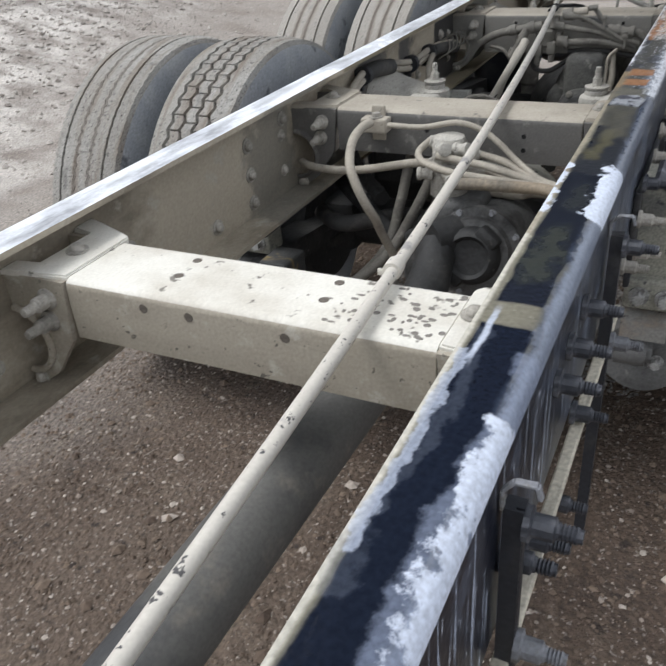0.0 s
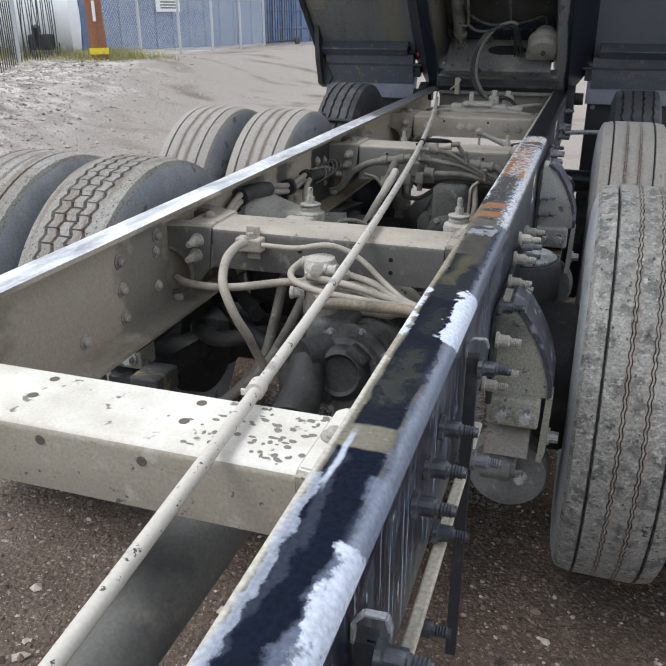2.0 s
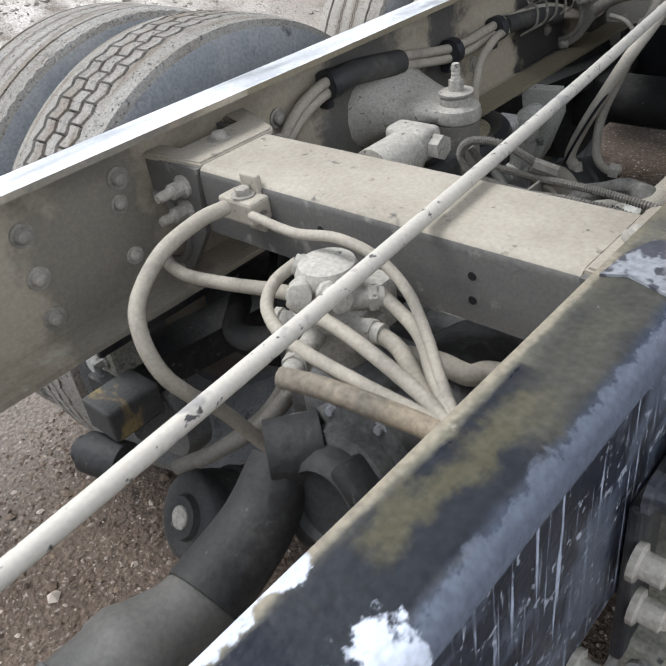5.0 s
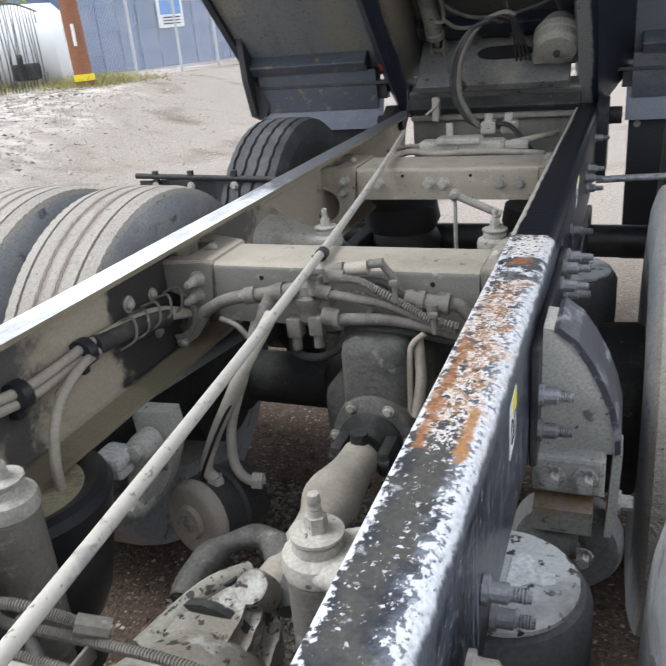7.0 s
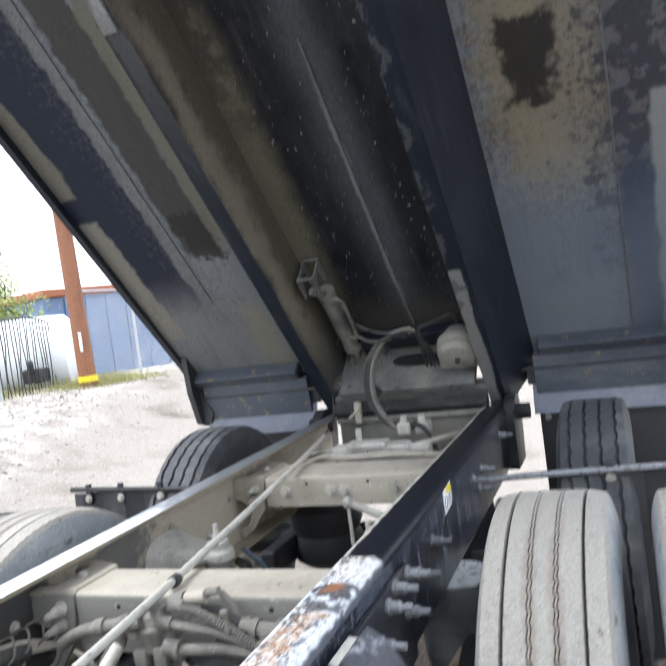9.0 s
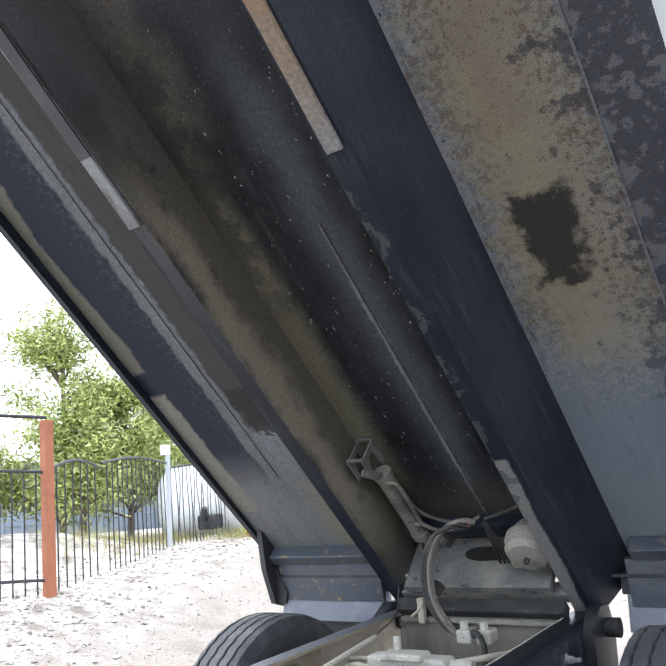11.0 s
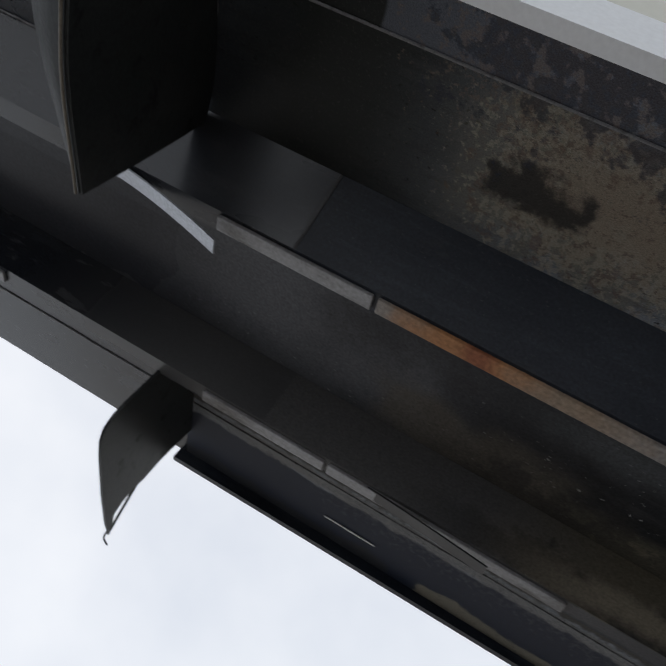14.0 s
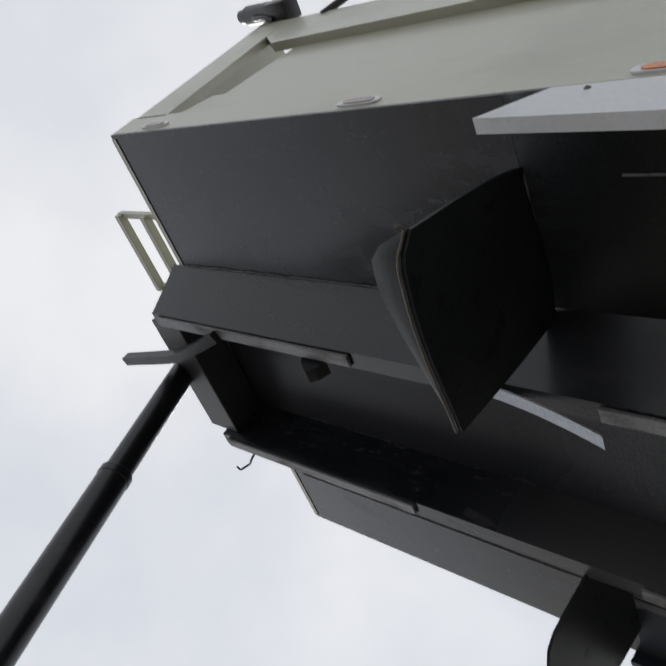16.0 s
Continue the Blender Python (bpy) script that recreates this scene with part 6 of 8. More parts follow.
for k in range(4):
    hose("air_line", [(0.09 + 0.004 * k, 4.02, 1.39), (0.095 + 0.012 * k, 4.08, 1.30), (0.10 + 0.02 * k, 4.14, 1.20), (0.13 + 0.03 * k, 4.2, 1.15)], 0.005, hose_black)
hose("air_line", [(0.10, 4.02, 1.40), (0.18, 4.03, 1.42), (0.25, 4.05, 1.44), (0.27, 4.07, 1.40)], 0.0075, hose_dark)
hose("air_line", [(-0.22, 3.93, 1.55), (-0.16, 3.97, 1.45), (-0.06, 4.0, 1.40), (0.05, 4.0, 1.40)], 0.0075, hose_dark)
hose("air_line", [(0.05, 3.9, 1.0), (0.11, 3.84, 1.0), (0.17, 3.74, 0.97), (0.22, 3.62, 0.94)], 0.010, hose_black)
# tag axle
bm = bmesh.new()
cyl(bm, (-0.68, 3.72, 0.575), (0.68, 3.72, 0.575), 0.062, seg=24)
tag = part("tag_axle", bm, black_steel, truck, "black tag axle", smooth=True)
for s in (-1, 1):
    bm = bmesh.new()
    lathe(bm, [(0.10, 0.0), (0.14, 0.03), (0.15, 0.09), (0.13, 0.13), (0.15, 0.17), (0.14, 0.23), (0.10, 0.26)], Matrix.Translation((s * 0.27, 3.60, 0.52)), 28)
    part("bellows", bm, ring_dark, tag, smooth=True)
    bm = bmesh.new()
    box(bm, s * 0.40 - 0.03, s * 0.40 + 0.03, 3.30, 3.95, 0.56, 0.66, 0.01)
    part("trailing_arm", bm, black_steel, tag)
hose("air_line", [(-0.30, 2.95, 0.80), (-0.26, 3.0, 0.72), (-0.27, 3.05, 0.62)], 0.008, mat("blue grey tube", (0.10, 0.13, 0.17), 0.5))
bm = bmesh.new()
cyl(bm, (0.07, 3.0, 0.925), (0.07, 3.0, 0.70), 0.006, seg=10)
lathe(bm, [(0.008, -0.016), (0.018, -0.008), (0.018, 0.008), (0.008, 0.016)], Matrix.Translation((0.07, 3.0, 0.925)) @ TO["+y"], 12)
tube(bm, [(0.07, 3.0, 0.925), (0.14, 3.0, 0.895), (0.21, 3.0, 0.865)], 0.012, 10, 4)
part("height_link", bm, pale_cast, truck, "height sensing link and arm", smooth=True)
# flap bars before the tag wheels
for s in (-1, 1):
    bm = bmesh.new()
    tube(bm, [(s * 0.46, 3.33, 0.895), (s * 0.66, 3.33, 0.905), (s * 1.29, 3.33, 0.925)], 0.011, 10, 4)
    fb = part("flap_bar", bm, steel_bolt if s > 0 else dark_cast, truck, "thin bar that carries the mud flap", smooth=True)
    bm = bmesh.new()
    n = 14
    pts = [(s * (0.70 + 0.58 * i / n), 0.012 * math.sin(i * 1.3)) for i in range(n + 1)]
    prism(bm, [(x, 3.338 + d) for x, d in pts] + [(x, 3.348 + d) for x, d in reversed(pts)], "z", 0.28, 0.905)
    part("mud_flap", bm, ring_dark, fb, "black rubber mud flap")
    for x in (0.85, 1.04, 1.2):
        bm = bmesh.new()
        box(bm, s * x - 0.012, s * x + 0.012, 3.322, 3.336, 0.86, 0.945, 0.003)
        clip = part("flap_clip", bm, black_steel, fb)
        put("bolt", hex_dust, s * x, 3.322, 0.885, "-y", clip, 0.8)
# splash plates behind the tag wheels
for s in (-1, 1):
    bm = bmesh.new()
    box(bm, *sorted((s * 0.51, s * 1.10)), 4.28, 4.33, 1.075, 1.14, 0.004)
    box(bm, *sorted((s * 0.49, s * 1.16)), 4.24, 4.34, 1.142, 1.158, 0.003)
    rl = part("splash_rail", bm, black_steel, truck, "black rail with bright rivets")
    for x in (0.742, 0.899) if s < 0 else (0.60, 0.78, 0.96, 1.08):
        put("rivet", dome_shine if s < 0 else dome_dust, s * x, 4.28, 1.105, "-y", rl, 1.1)
    bm = bmesh.new()
    prism(bm, [(4.275, 1.075), (4.295, 1.075), (4.255, 0.945), (4.245, 0.945)], "x", *sorted((s * 0.53, s * 1.145)))
    part("splash_plate", bm, plate_blue, rl, "slate blue splash plate")
    bm = bmesh.new()
    prism(bm, [(s * 1.10, 1.07), (s * 1.16, 1.19), (s * 1.215, 1.30), (s * 1.215, 1.20), (s * 1.17, 1.02), (s * 1.12, 1.02)], "y", 4.24, 4.36)
    part("corner_bracket", bm, ring_dark, rl)
    bm = bmesh.new()
    box(bm, *sorted((s * 0.545, s * 1.13)), 4.30, 4.312, 0.32, 0.95, 0.003)
    part("mud_flap", bm, ring_dark, rl, "black rubber mud flap")
    for x in (0.58, 1.10):
        put("bolt", hex_dust, s * x, 4.30, 0.92, "-y", rl, 0.7)
# hinge brackets at the rail ends
for s in (-1, 1):
    bm = bmesh.new()
    prism(bm, [(4.0, 0.76), (4.0, 1.0), (4.12, 1.06), (4.22, 1.05), (4.26, 0.95), (4.22, 0.76)], "x", *sorted((s * 0.425, s * 0.47)))
    hb = part("hinge_bracket", bm, black_steel, truck, "thick hinge bracket")
    bm = bmesh.new()
    cyl(bm, (s * 0.40, 4.16, 0.98), (s * 0.52, 4.16, 0.98), 0.035, seg=20)
    part("hinge_pin", bm, dark_cast, hb, smooth=True)
bm = bmesh.new()
box(bm, -0.235, -0.205, 4.0, 4.03, 1.0, 1.10, 0.006)
tube(bm, [(-0.26, 4.0, 1.03), (-0.22, 4.0, 1.06), (-0.20, 4.0, 1.09)], 0.006, 8, 4)
part("grease_bracket", bm, tan_dirty, truck)

# ---- raised dump bed ----
TILT = radians(45.06)
BED = Matrix.Translation((0, 4.514, 0.698)) @ Matrix.Rotation(-TILT, 4, "X")
bed = thing("dump_bed", "raised black dump bed with pale sage outer sides", "dump bed", BED)
NF, SF = 0.225, 6.0


def bpart(name, bm, material, label="", smooth=False, parent=None):
    """A part of the bed, made in the bed's own frame: x across, y back towards the hinge, z square to the floor."""
    me = mesh_of(name, bm, material, smooth)
    ob = new(name, me)
    ob.parent = parent or bed
    if label:
        ob["label"] = label
    return ob


SOOT = (0.024, 0.023, 0.022)
floor_mat = mat("dust filmed underbody panel", (0.200, 0.216, 0.232), 0.42, layers=[(1.4, 0.48, 0.72, (0.105, 0.122, 0.150), 0.32, (1, 0.45, 1), 6), (7, 0.52, 0.72, (0.155, 0.163, 0.180), 0.45, (1, 0.3, 1), 7), (30, 0.52, 0.72, (0.08, 0.085, 0.10), 0.5, (1, 0.12, 1), 6), (170, 0.60, 0.68, (0.30, 0.285, 0.25), 0.8, ONE, 3), (55, 0.68, 0.71, (0.03, 0.03, 0.033), 0.6, ONE, 2)], grain=(320, 0.4), bump=(160, 0.4, 0.002), spec=0.16)
zones(floor_mat, [
        # behind the guard the deep shade is put into the colour
        (0.5, 1.21, -4.2, -3.2, (0.03, 0.45), 0.4, 2.0, (0.006, 0.008, 0.007), 0.35, 0.98),
    (0.62, 0.95, -3.3, -1.42, (0.08, 0.16), 0.45, 2.6, (0.175, 0.163, 0.124), 0.8, 0.7), (0.60, 0.96, -3.2, -1.6, 0.05, 1.3, 5, (0.115, 0.105, 0.075), 0.7, 0.55), (0.63, 0.96, -3.2, -1.6, 0.05, 1.5, 34, (0.125, 0.082, 0.058), 0.85, 0.5), (0.62, 0.95, -3.2, -1.4, 0.05, 1.5, 60, (0.33, 0.30, 0.235), 0.85, 0.45), (0.64, 0.80, -2.5, -1.5, 0.08, 0.5, 5, (0.27, 0.225, 0.14), 0.85, 0.5), (0.70, 0.85, -3.1, -2.3, 0.06, 0.5, 6, (0.17, 0.122, 0.088), 0.85, 0.35),
    (0.675, 0.845, -2.10, -1.80, 0.02, 0.34, 7, SOOT, 0.6, 0.93), (0.695, 0.80, -3.24, -2.98, 0.02, 0.28, 7, SOOT, 0.6, 0.93),
    (0.978, 1.21, -3.6, -0.4, 0.006, 0.02, 14, (0.115, 0.124, 0.145), 0.5, 0.75), (0.985, 1.21, -3.4, -1.5, 0.05, 1.5, 40, (0.165, 0.125, 0.095), 0.85, 0.5), (0.985, 1.21, -3.4, -0.5, 0.04, 1.4, 16, (0.024, 0.028, 0.042), 0.5, 0.65), (0.99, 1.12, -1.48, -0.5, (0.02, 0.12), 0.08, 6, (0.020, 0.030, 0.060), 0.4, 0.85),
    # the bluish zone by the hinge, right side, is a painted reflection
    (1.10, 1.2, -1.75, -0.5, 0.012, 0.08, 7, (0.30, 0.295, 0.28), 0.7, 0.9), (0.57, 0.98, -0.95, -0.4, 0.12, 0.2, 3, (0.22, 0.22, 0.21), 0.6, 0.7), (0.0, 1.3, -1.35, -0.4, (0.05, 0.4), 0.5, 3, (0.25, 0.275, 0.315), 0.4, 0.5), (-1.3, 0.0, -1.3, -0.4, (0.05, 0.3), 0.5, 3, (0.165, 0.160, 0.145), 0.6, 0.7),
    (-1.22, -0.87, -6.0, -1.15, (0.012, 0.15), 0.12, 5, (0.013, 0.018, 0.032), 0.5, 0.98), (-0.875, -0.80, -3.9, -0.95, (0.010, 0.4), 0.09, 16, (0.175, 0.172, 0.165), 0.8, 0.85), (-0.875, -0.80, -3.4, -0.95, 0.03, 1.2, 40, (0.09, 0.09, 0.095), 0.8, 0.5), (-0.79, -0.625, -6.0, -1.40, (0.012, 0.05), 0.08, 14, (0.052, 0.048, 0.042), 0.7, 0.93), (-0.77, -0.61, -1.62, -1.36, 0.006, 0.20, 34, (0.03, 0.028, 0.026), 0.6, 0.85), (-0.63, -0.56, -3.6, -1.40, (0.008, 0.1), 0.06, 18, (0.150, 0.138, 0.100), 0.8, 0.85),
    (-1.22, -1.115, -2.9, -1.78, 0.010, 0.22, 2.6, (0.16, 0.148, 0.118), 0.7, 0.95), (-1.22, -1.095, -1.66, -0.9, 0.010, 0.18, 2.8, (0.23, 0.215, 0.175), 0.75, 0.95), (-1.22, -1.12, -6.0, -3.0, 0.015, 0.3, 1.8, (0.024, 0.026, 0.030), 0.5, 0.95), (-0.75, -0.6, -1.05, -0.5, 0.05, 0.3, 6, (0.23, 0.21, 0.15), 0.8, 0.7),
    (4.6, 99, -99, 99, (0.9, 1), 40, 120, (0.20, 0.19, 0.16), 0.8, 0.10), (-99, -4.4, -99, 99, (0.9, 1), 40, 75, (0.035, 0.033, 0.032), 0.7, 0.5)])
gloss_floor = mat("glossy black underbody paint", (0.010, 0.013, 0.018), 0.22, layers=[(1.3, 0.44, 0.66, (0.026, 0.030, 0.039), 0.34, (1, 0.6, 1), 5), (6, 0.55, 0.75, (0.040, 0.044, 0.052), 0.40, (1, 0.4, 1), 6), (60, 0.68, 0.74, (0.055, 0.058, 0.062), 0.5, ONE, 3)], grain=(120, 0.12), bump=(7, 0.10, 0.004), spec=0.5)
gloss_sill = mat("glossy black sill paint", (0.013, 0.015, 0.019), 0.20, layers=[(2.2, 0.46, 0.66, (0.026, 0.030, 0.036), 0.34, (1, 0.3, 1), 5), (14, 0.58, 0.74, (0.045, 0.048, 0.052), 0.45, (1, 0.25, 1), 6)], grain=(120, 0.12), bump=(6, 0.10, 0.004), spec=0.5)
# the left sill's inner face carries its grey sheen as colour
zones(gloss_sill, [(-0.42, -0.30, -4.3, -3.4, (0.01, 0.5), 0.1, 3, (0.072, 0.071, 0.070), 0.45, 0.85)])
sill_mat = mat("greasy black sill paint", (0.012, 0.016, 0.024), 0.38, layers=[(34, 0.54, 0.72, (0.040, 0.046, 0.058), 0.5, (1, 0.10, 1), 6), (1.6, 0.50, 0.75, (0.034, 0.040, 0.050), 0.32, (1, 0.4, 1), 5), (11, 0.60, 0.72, (0.036, 0.038, 0.042), 0.6, (1, 0.25, 1), 6), (150, 0.67, 0.71, (0.06, 0.062, 0.065), 0.7, (1, 0.6, 1), 2)], grain=(130, 0.25), bump=(120, 0.2, 0.0015), spec=0.28)
# the first zone paints that same sheen further back; the rest are marks
zones(sill_mat, [(-0.42, -0.30, -5.0, -2.3, (0.01, 0.6), 0.1, 3, (0.095, 0.093, 0.090), 0.5, 0.85), (-0.7, -0.50, -6.0, -1.35, 0.008, 0.08, 9, (0.030, 0.029, 0.028), 0.7, 0.8), (-0.60, -0.535, -3.6, -1.45, (0.006, 0.1), 0.05, 18, (0.150, 0.138, 0.100), 0.8, 0.85), (-0.356, -0.30, -2.6, -0.7, (0.008, 0.3), 0.05, 5, (0.105, 0.092, 0.064), 0.85, 0.9), (-0.356, -0.335, -2.9, -1.0, (0.004, 0.3), 0.05, 7, (0.015, 0.015, 0.016), 0.6, 0.75), (-0.350, -0.333, -2.6, -0.9, (0.006, 0.3), 0.035, 5, (0.25, 0.215, 0.16), 0.85, 0.75), (0.33, 0.40, -1.3, -0.4, 0.006, 0.05, 8, (0.24, 0.23, 0.21), 0.7, 0.8), (0.33, 0.36, -2.4, -1.0, 0.004, 0.3, 9, (0.07, 0.075, 0.075), 0.6, 0.7)])
centre_mat = mat("sooty centre panel", (0.017, 0.018, 0.020), 0.5, layers=[(28, 0.54, 0.74, (0.045, 0.044, 0.043), 0.5, (1, 0.10, 1), 6), (1.7, 0.48, 0.68, (0.034, 0.034, 0.035), 0.5, (1, 0.4, 1), 6), (9, 0.52, 0.70, (0.010, 0.010, 0.010), 0.5, (1, 0.6, 1), 5), (80, 0.69, 0.72, (0.30, 0.295, 0.28), 0.8, (1, 0.5, 1), 2)], grain=(120, 0.25), bump=(140, 0.3, 0.002), spec=0.14)
# the first zone is the front's grey sheen, put into the colour
zones(centre_mat, [(-0.30, 0.30, -6.0, -3.05, (0.2, 0.25), 0.4, 2.5, (0.125, 0.128, 0.136), 0.32, 0.85), (-0.05, 0.30, -3.6, -2.7, 0.2, 0.7, 3, (0.022, 0.022, 0.024), 0.4, 0.75), (-0.34, 0.34, -6.2, -4.05, (0.02, 0.35), 0.3, 2.0, (0.024, 0.026, 0.031), 0.24, 0.92), (-0.36, -0.12, -3.3, -2.6, 0.08, 0.5, 3, (0.10, 0.088, 0.070), 0.6, 0.7), (-0.42, -0.20, -2.5, -0.5, (0.045, 0.3), 0.12, 5, (0.155, 0.138, 0.095), 0.8, 0.85), (-0.42, -0.22, -2.9, -2.0, (0.04, 0.2), 0.9, 9, (0.03, 0.028, 0.026), 0.6, 0.6), (0.0, 0.14, -2.8, -0.9, (0.06, 0.3), 0.15, 4, (0.078, 0.082, 0.084), 0.7, 0.8), (0.045, 0.065, -2.0, -0.7, (0.006, 0.2), 0.04, 14, (0.24, 0.235, 0.22), 0.7, 0.7), (-0.3, 0.3, -0.95, -0.4, 0.1, 0.3, 4, (0.06, 0.055, 0.045), 0.7, 0.8)])
channel_blue = mat("blue black channel", (0.062, 0.070, 0.084), 0.42, layers=[(5, 0.5, 0.7, (0.13, 0.132, 0.138), 0.6, (0.3, 1, 1), 5), (20, 0.62, 0.68, (0.20, 0.15, 0.09), 0.8, ONE, 4)], grain=(120, 0.2))
rust_strip = mat("rusted wear strip", (0.24, 0.235, 0.225), 0.6, 0.1, layers=[(9, 0.5, 0.7, (0.15, 0.12, 0.095), 0.7, (1, 0.6, 1), 5)], grain=(100, 0.25))
zones(rust_strip, [(0, 1, -3.30, -2.62, (0.01, 0.12), 0.3, 7, (0.25, 0.18, 0.12), 0.8, 0.9), (0, 1, -3.24, -2.92, (0.01, 0.08), 0.3, 8, (0.38, 0.17, 0.065), 0.85, 0.85), (0, 1, -3.08, -3.0, (0.01, 0.03), 0.1, 20, (0.22, 0.07, 0.035), 0.85, 0.8)])
guard_mat = mat("black rubbery guard", (0.024, 0.027, 0.027), 0.38, layers=[(4, 0.5, 0.7, (0.036, 0.038, 0.038), 0.4, ONE, 4), (14, 0.58, 0.70, (0.012, 0.013, 0.014), 0.5, ONE, 6)], grain=(90, 0.15), spec=0.14)
for s in (-1, 1):
    poly = [(s * 0.352, 0.0), (s * 0.424, 0.0), (s * 0.550, NF - 0.001), (s * 0.315, NF - 0.001)]
    for ya, yb, paint in ((-SF - 0.05, -3.617, gloss_sill), (-3.6168, -0.42, sill_mat)):
        bm = bmesh.new()
        n = 14
        rings = []
        for j in range(n + 1):
            y = ya + (yb - ya) * j / n
            rings.append([bm.verts.new((x + 0.002 * noise.noise((y * 2, s, z * 9)), y, z + 0.0015 * noise.noise((y * 3, 4, x)))) for x, z in poly])
        for a, b in zip(rings, rings[1:]):
            for i in range(4):
                bm.faces.new((a[i], a[(i + 1) % 4], b[(i + 1) % 4], b[i]))
        bm.faces.new(rings[0])
        bm.faces.new(rings[-1])
        bpart("long_sill", bm, paint, "long black sill that rests on the frame rail")
    for a, b in ((SF + 0.01, 4.79), (3.86, 3.36), (3.345, 2.48)):
        bm = bmesh.new()
        box(bm, s * 0.39 - 0.025, s * 0.39 + 0.025, -a, -b, -0.014, -0.0005, 0.003)
        bpart("wear_strip", bm, rust_strip if s > 0 and b == 2.48 else pad_steel, "rusty orange wear strip" if s > 0 and b == 2.48 else "scraped steel wear strip")
# a strip that has sprung off and bows down
for s, y0, ln in ((1, -4.27, 0.465), (-1, -3.25, 0.5)):
    bm = bmesh.new()
    pts = [(y0 + ln * k / 10, -0.006 - 0.10 * (k / 10) ** 1.5, 0.0 if s > 0 else 0.10 * (k / 10) ** 1.6) for k in range(11)]
    vs = [[bm.verts.new((s * 0.392 + o - s * dx, y, z + h)) for o, h in ((-0.024, 0), (0.024, 0), (0.024, 0.006), (-0.024, 0.006))] for y, z, dx in pts]
    for a, b in zip(vs, vs[1:]):
        for i in range(4):
            bm.faces.new((a[i], a[(i + 1) % 4], b[(i + 1) % 4], b[i]))
    bm.faces.new(vs[0])
    bm.faces.new(vs[-1])
    bpart("sprung_strip", bm, mat("bent bright strip", (0.40, 0.41, 0.43), 0.4, 0.4) if s > 0 else cyl_black, "bent strip hanging off the sill")
bm = bmesh.new()
tube(bm, [(0.39, -5.55, -0.02), (0.30, -5.75, -0.03), (0.20, -6.0, -0.03), (0.06, -6.58, -0.02)], 0.034, 4, 5)
bpart("torn_strip", bm, guard_mat, "torn black strip that juts out at the front")
for xa, xb in ((-1.207, -0.316), (0.316, 1.207)):
    for ya, yb, paint, words in ((-SF, -4.072, gloss_floor, "glossy black underside of the bed floor"), (-4.0718, -0.45, floor_mat, "dusty underside of the bed floor with stains")):
        bm = bmesh.new()
        box(bm, xa, xb, ya, yb, NF, NF + 0.012, 0.001, 1)
        bpart("floor_panel", bm, paint, words)
bm = bmesh.new()
prism(bm, [(-0.318, NF), (-0.15, NF + 0.006), (0.055, NF + 0.016), (0.20, NF + 0.006), (0.318, NF), (0.318, NF + 0.04), (-0.318, NF + 0.04)], "y", -SF + 0.02, -0.45)
bpart("centre_panel", bm, centre_mat, "sooty centre floor panel with a shallow ridge")
# weld seams
for x, a, b, zz in ((0.978, 3.8, 0.5, NF - 0.002), (0.06, 2.2, 0.6, NF + 0.012), (-0.82, 5.9, 1.1, NF - 0.002), (0.553, 5.95, 4.2, NF - 0.004)):
    bm = bmesh.new()
    tube(bm, [(x + 0.004 * noise.noise((k, x, 0)), -a + (a - b) * k / 40, zz + 0.002 * noise.noise((k * 3, 1, x))) for k in range(41)], 0.004, 6, 2)
    bpart("weld_seam", bm, mat("grey weld bead", (0.16, 0.16, 0.16), 0.6, layers=[(40, 0.5, 0.7, (0.06, 0.06, 0.06), 0.6, ONE, 4)]))
bm = bmesh.new()
prism(bm, [(0.427, 0.001), (0.552, 0.221), (0.546, 0.223), (0.421, 0.003)], "y", -3.622, -3.612)
bpart("sill_joint", bm, mat("dull seam", (0.05, 0.052, 0.055), 0.6))
# front and rear cross beams
bm = bmesh.new()
box(bm, -0.345, 0.345, -SF - 0.17, -SF + 0.05, 0.03, NF, 0.006)
prism(bm, [(-0.10, -SF - 0.16), (-0.13, -SF - 0.235), (-0.30, -SF - 0.225), (-0.34, -SF - 0.16)], "z", 0.06, 0.08)
bpart("front_beam", bm, mat("grey front beam", (0.040, 0.041, 0.044), 0.45, layers=[(3, 0.5, 0.7, (0.03, 0.03, 0.033), 0.4, ONE, 4)]), "grey cross beam at the front of the bed")
bm = bmesh.new()
box(bm, -0.31, 0.31, -0.78, -0.72, 0.165, NF, 0.005)
bpart("rear_beam", bm, sill_mat, "dusty cross beam near the hinge")
bm = bmesh.new()
ov = [(0.045 + 0.085 * math.cos(a) + (0.03 if math.cos(a) > 0 else -0.03), 0.14 + 0.035 * math.sin(a)) for a in (math.tau * k / 20 for k in range(20))]
box(bm, -0.315, 0.315, -0.64, -0.60, -0.02, NF, 0.004)
plate = bpart("hinge_plate", bm, hinge_grime, "dusty plate with an oval hole")
bm = bmesh.new()
prism(bm, ov, "y", -0.6425, -0.639)
bpart("oval_hole", bm, hole_black, parent=plate)
for zz in (0.02, -0.06):
    bm = bmesh.new()
    box(bm, -0.36, 0.36, -0.585, -0.53, zz - 0.03, zz + 0.03, 0.008)
    bpart("hinge_tube", bm, hinge_grime if zz > 0 else dark_cast, "square hinge tube")
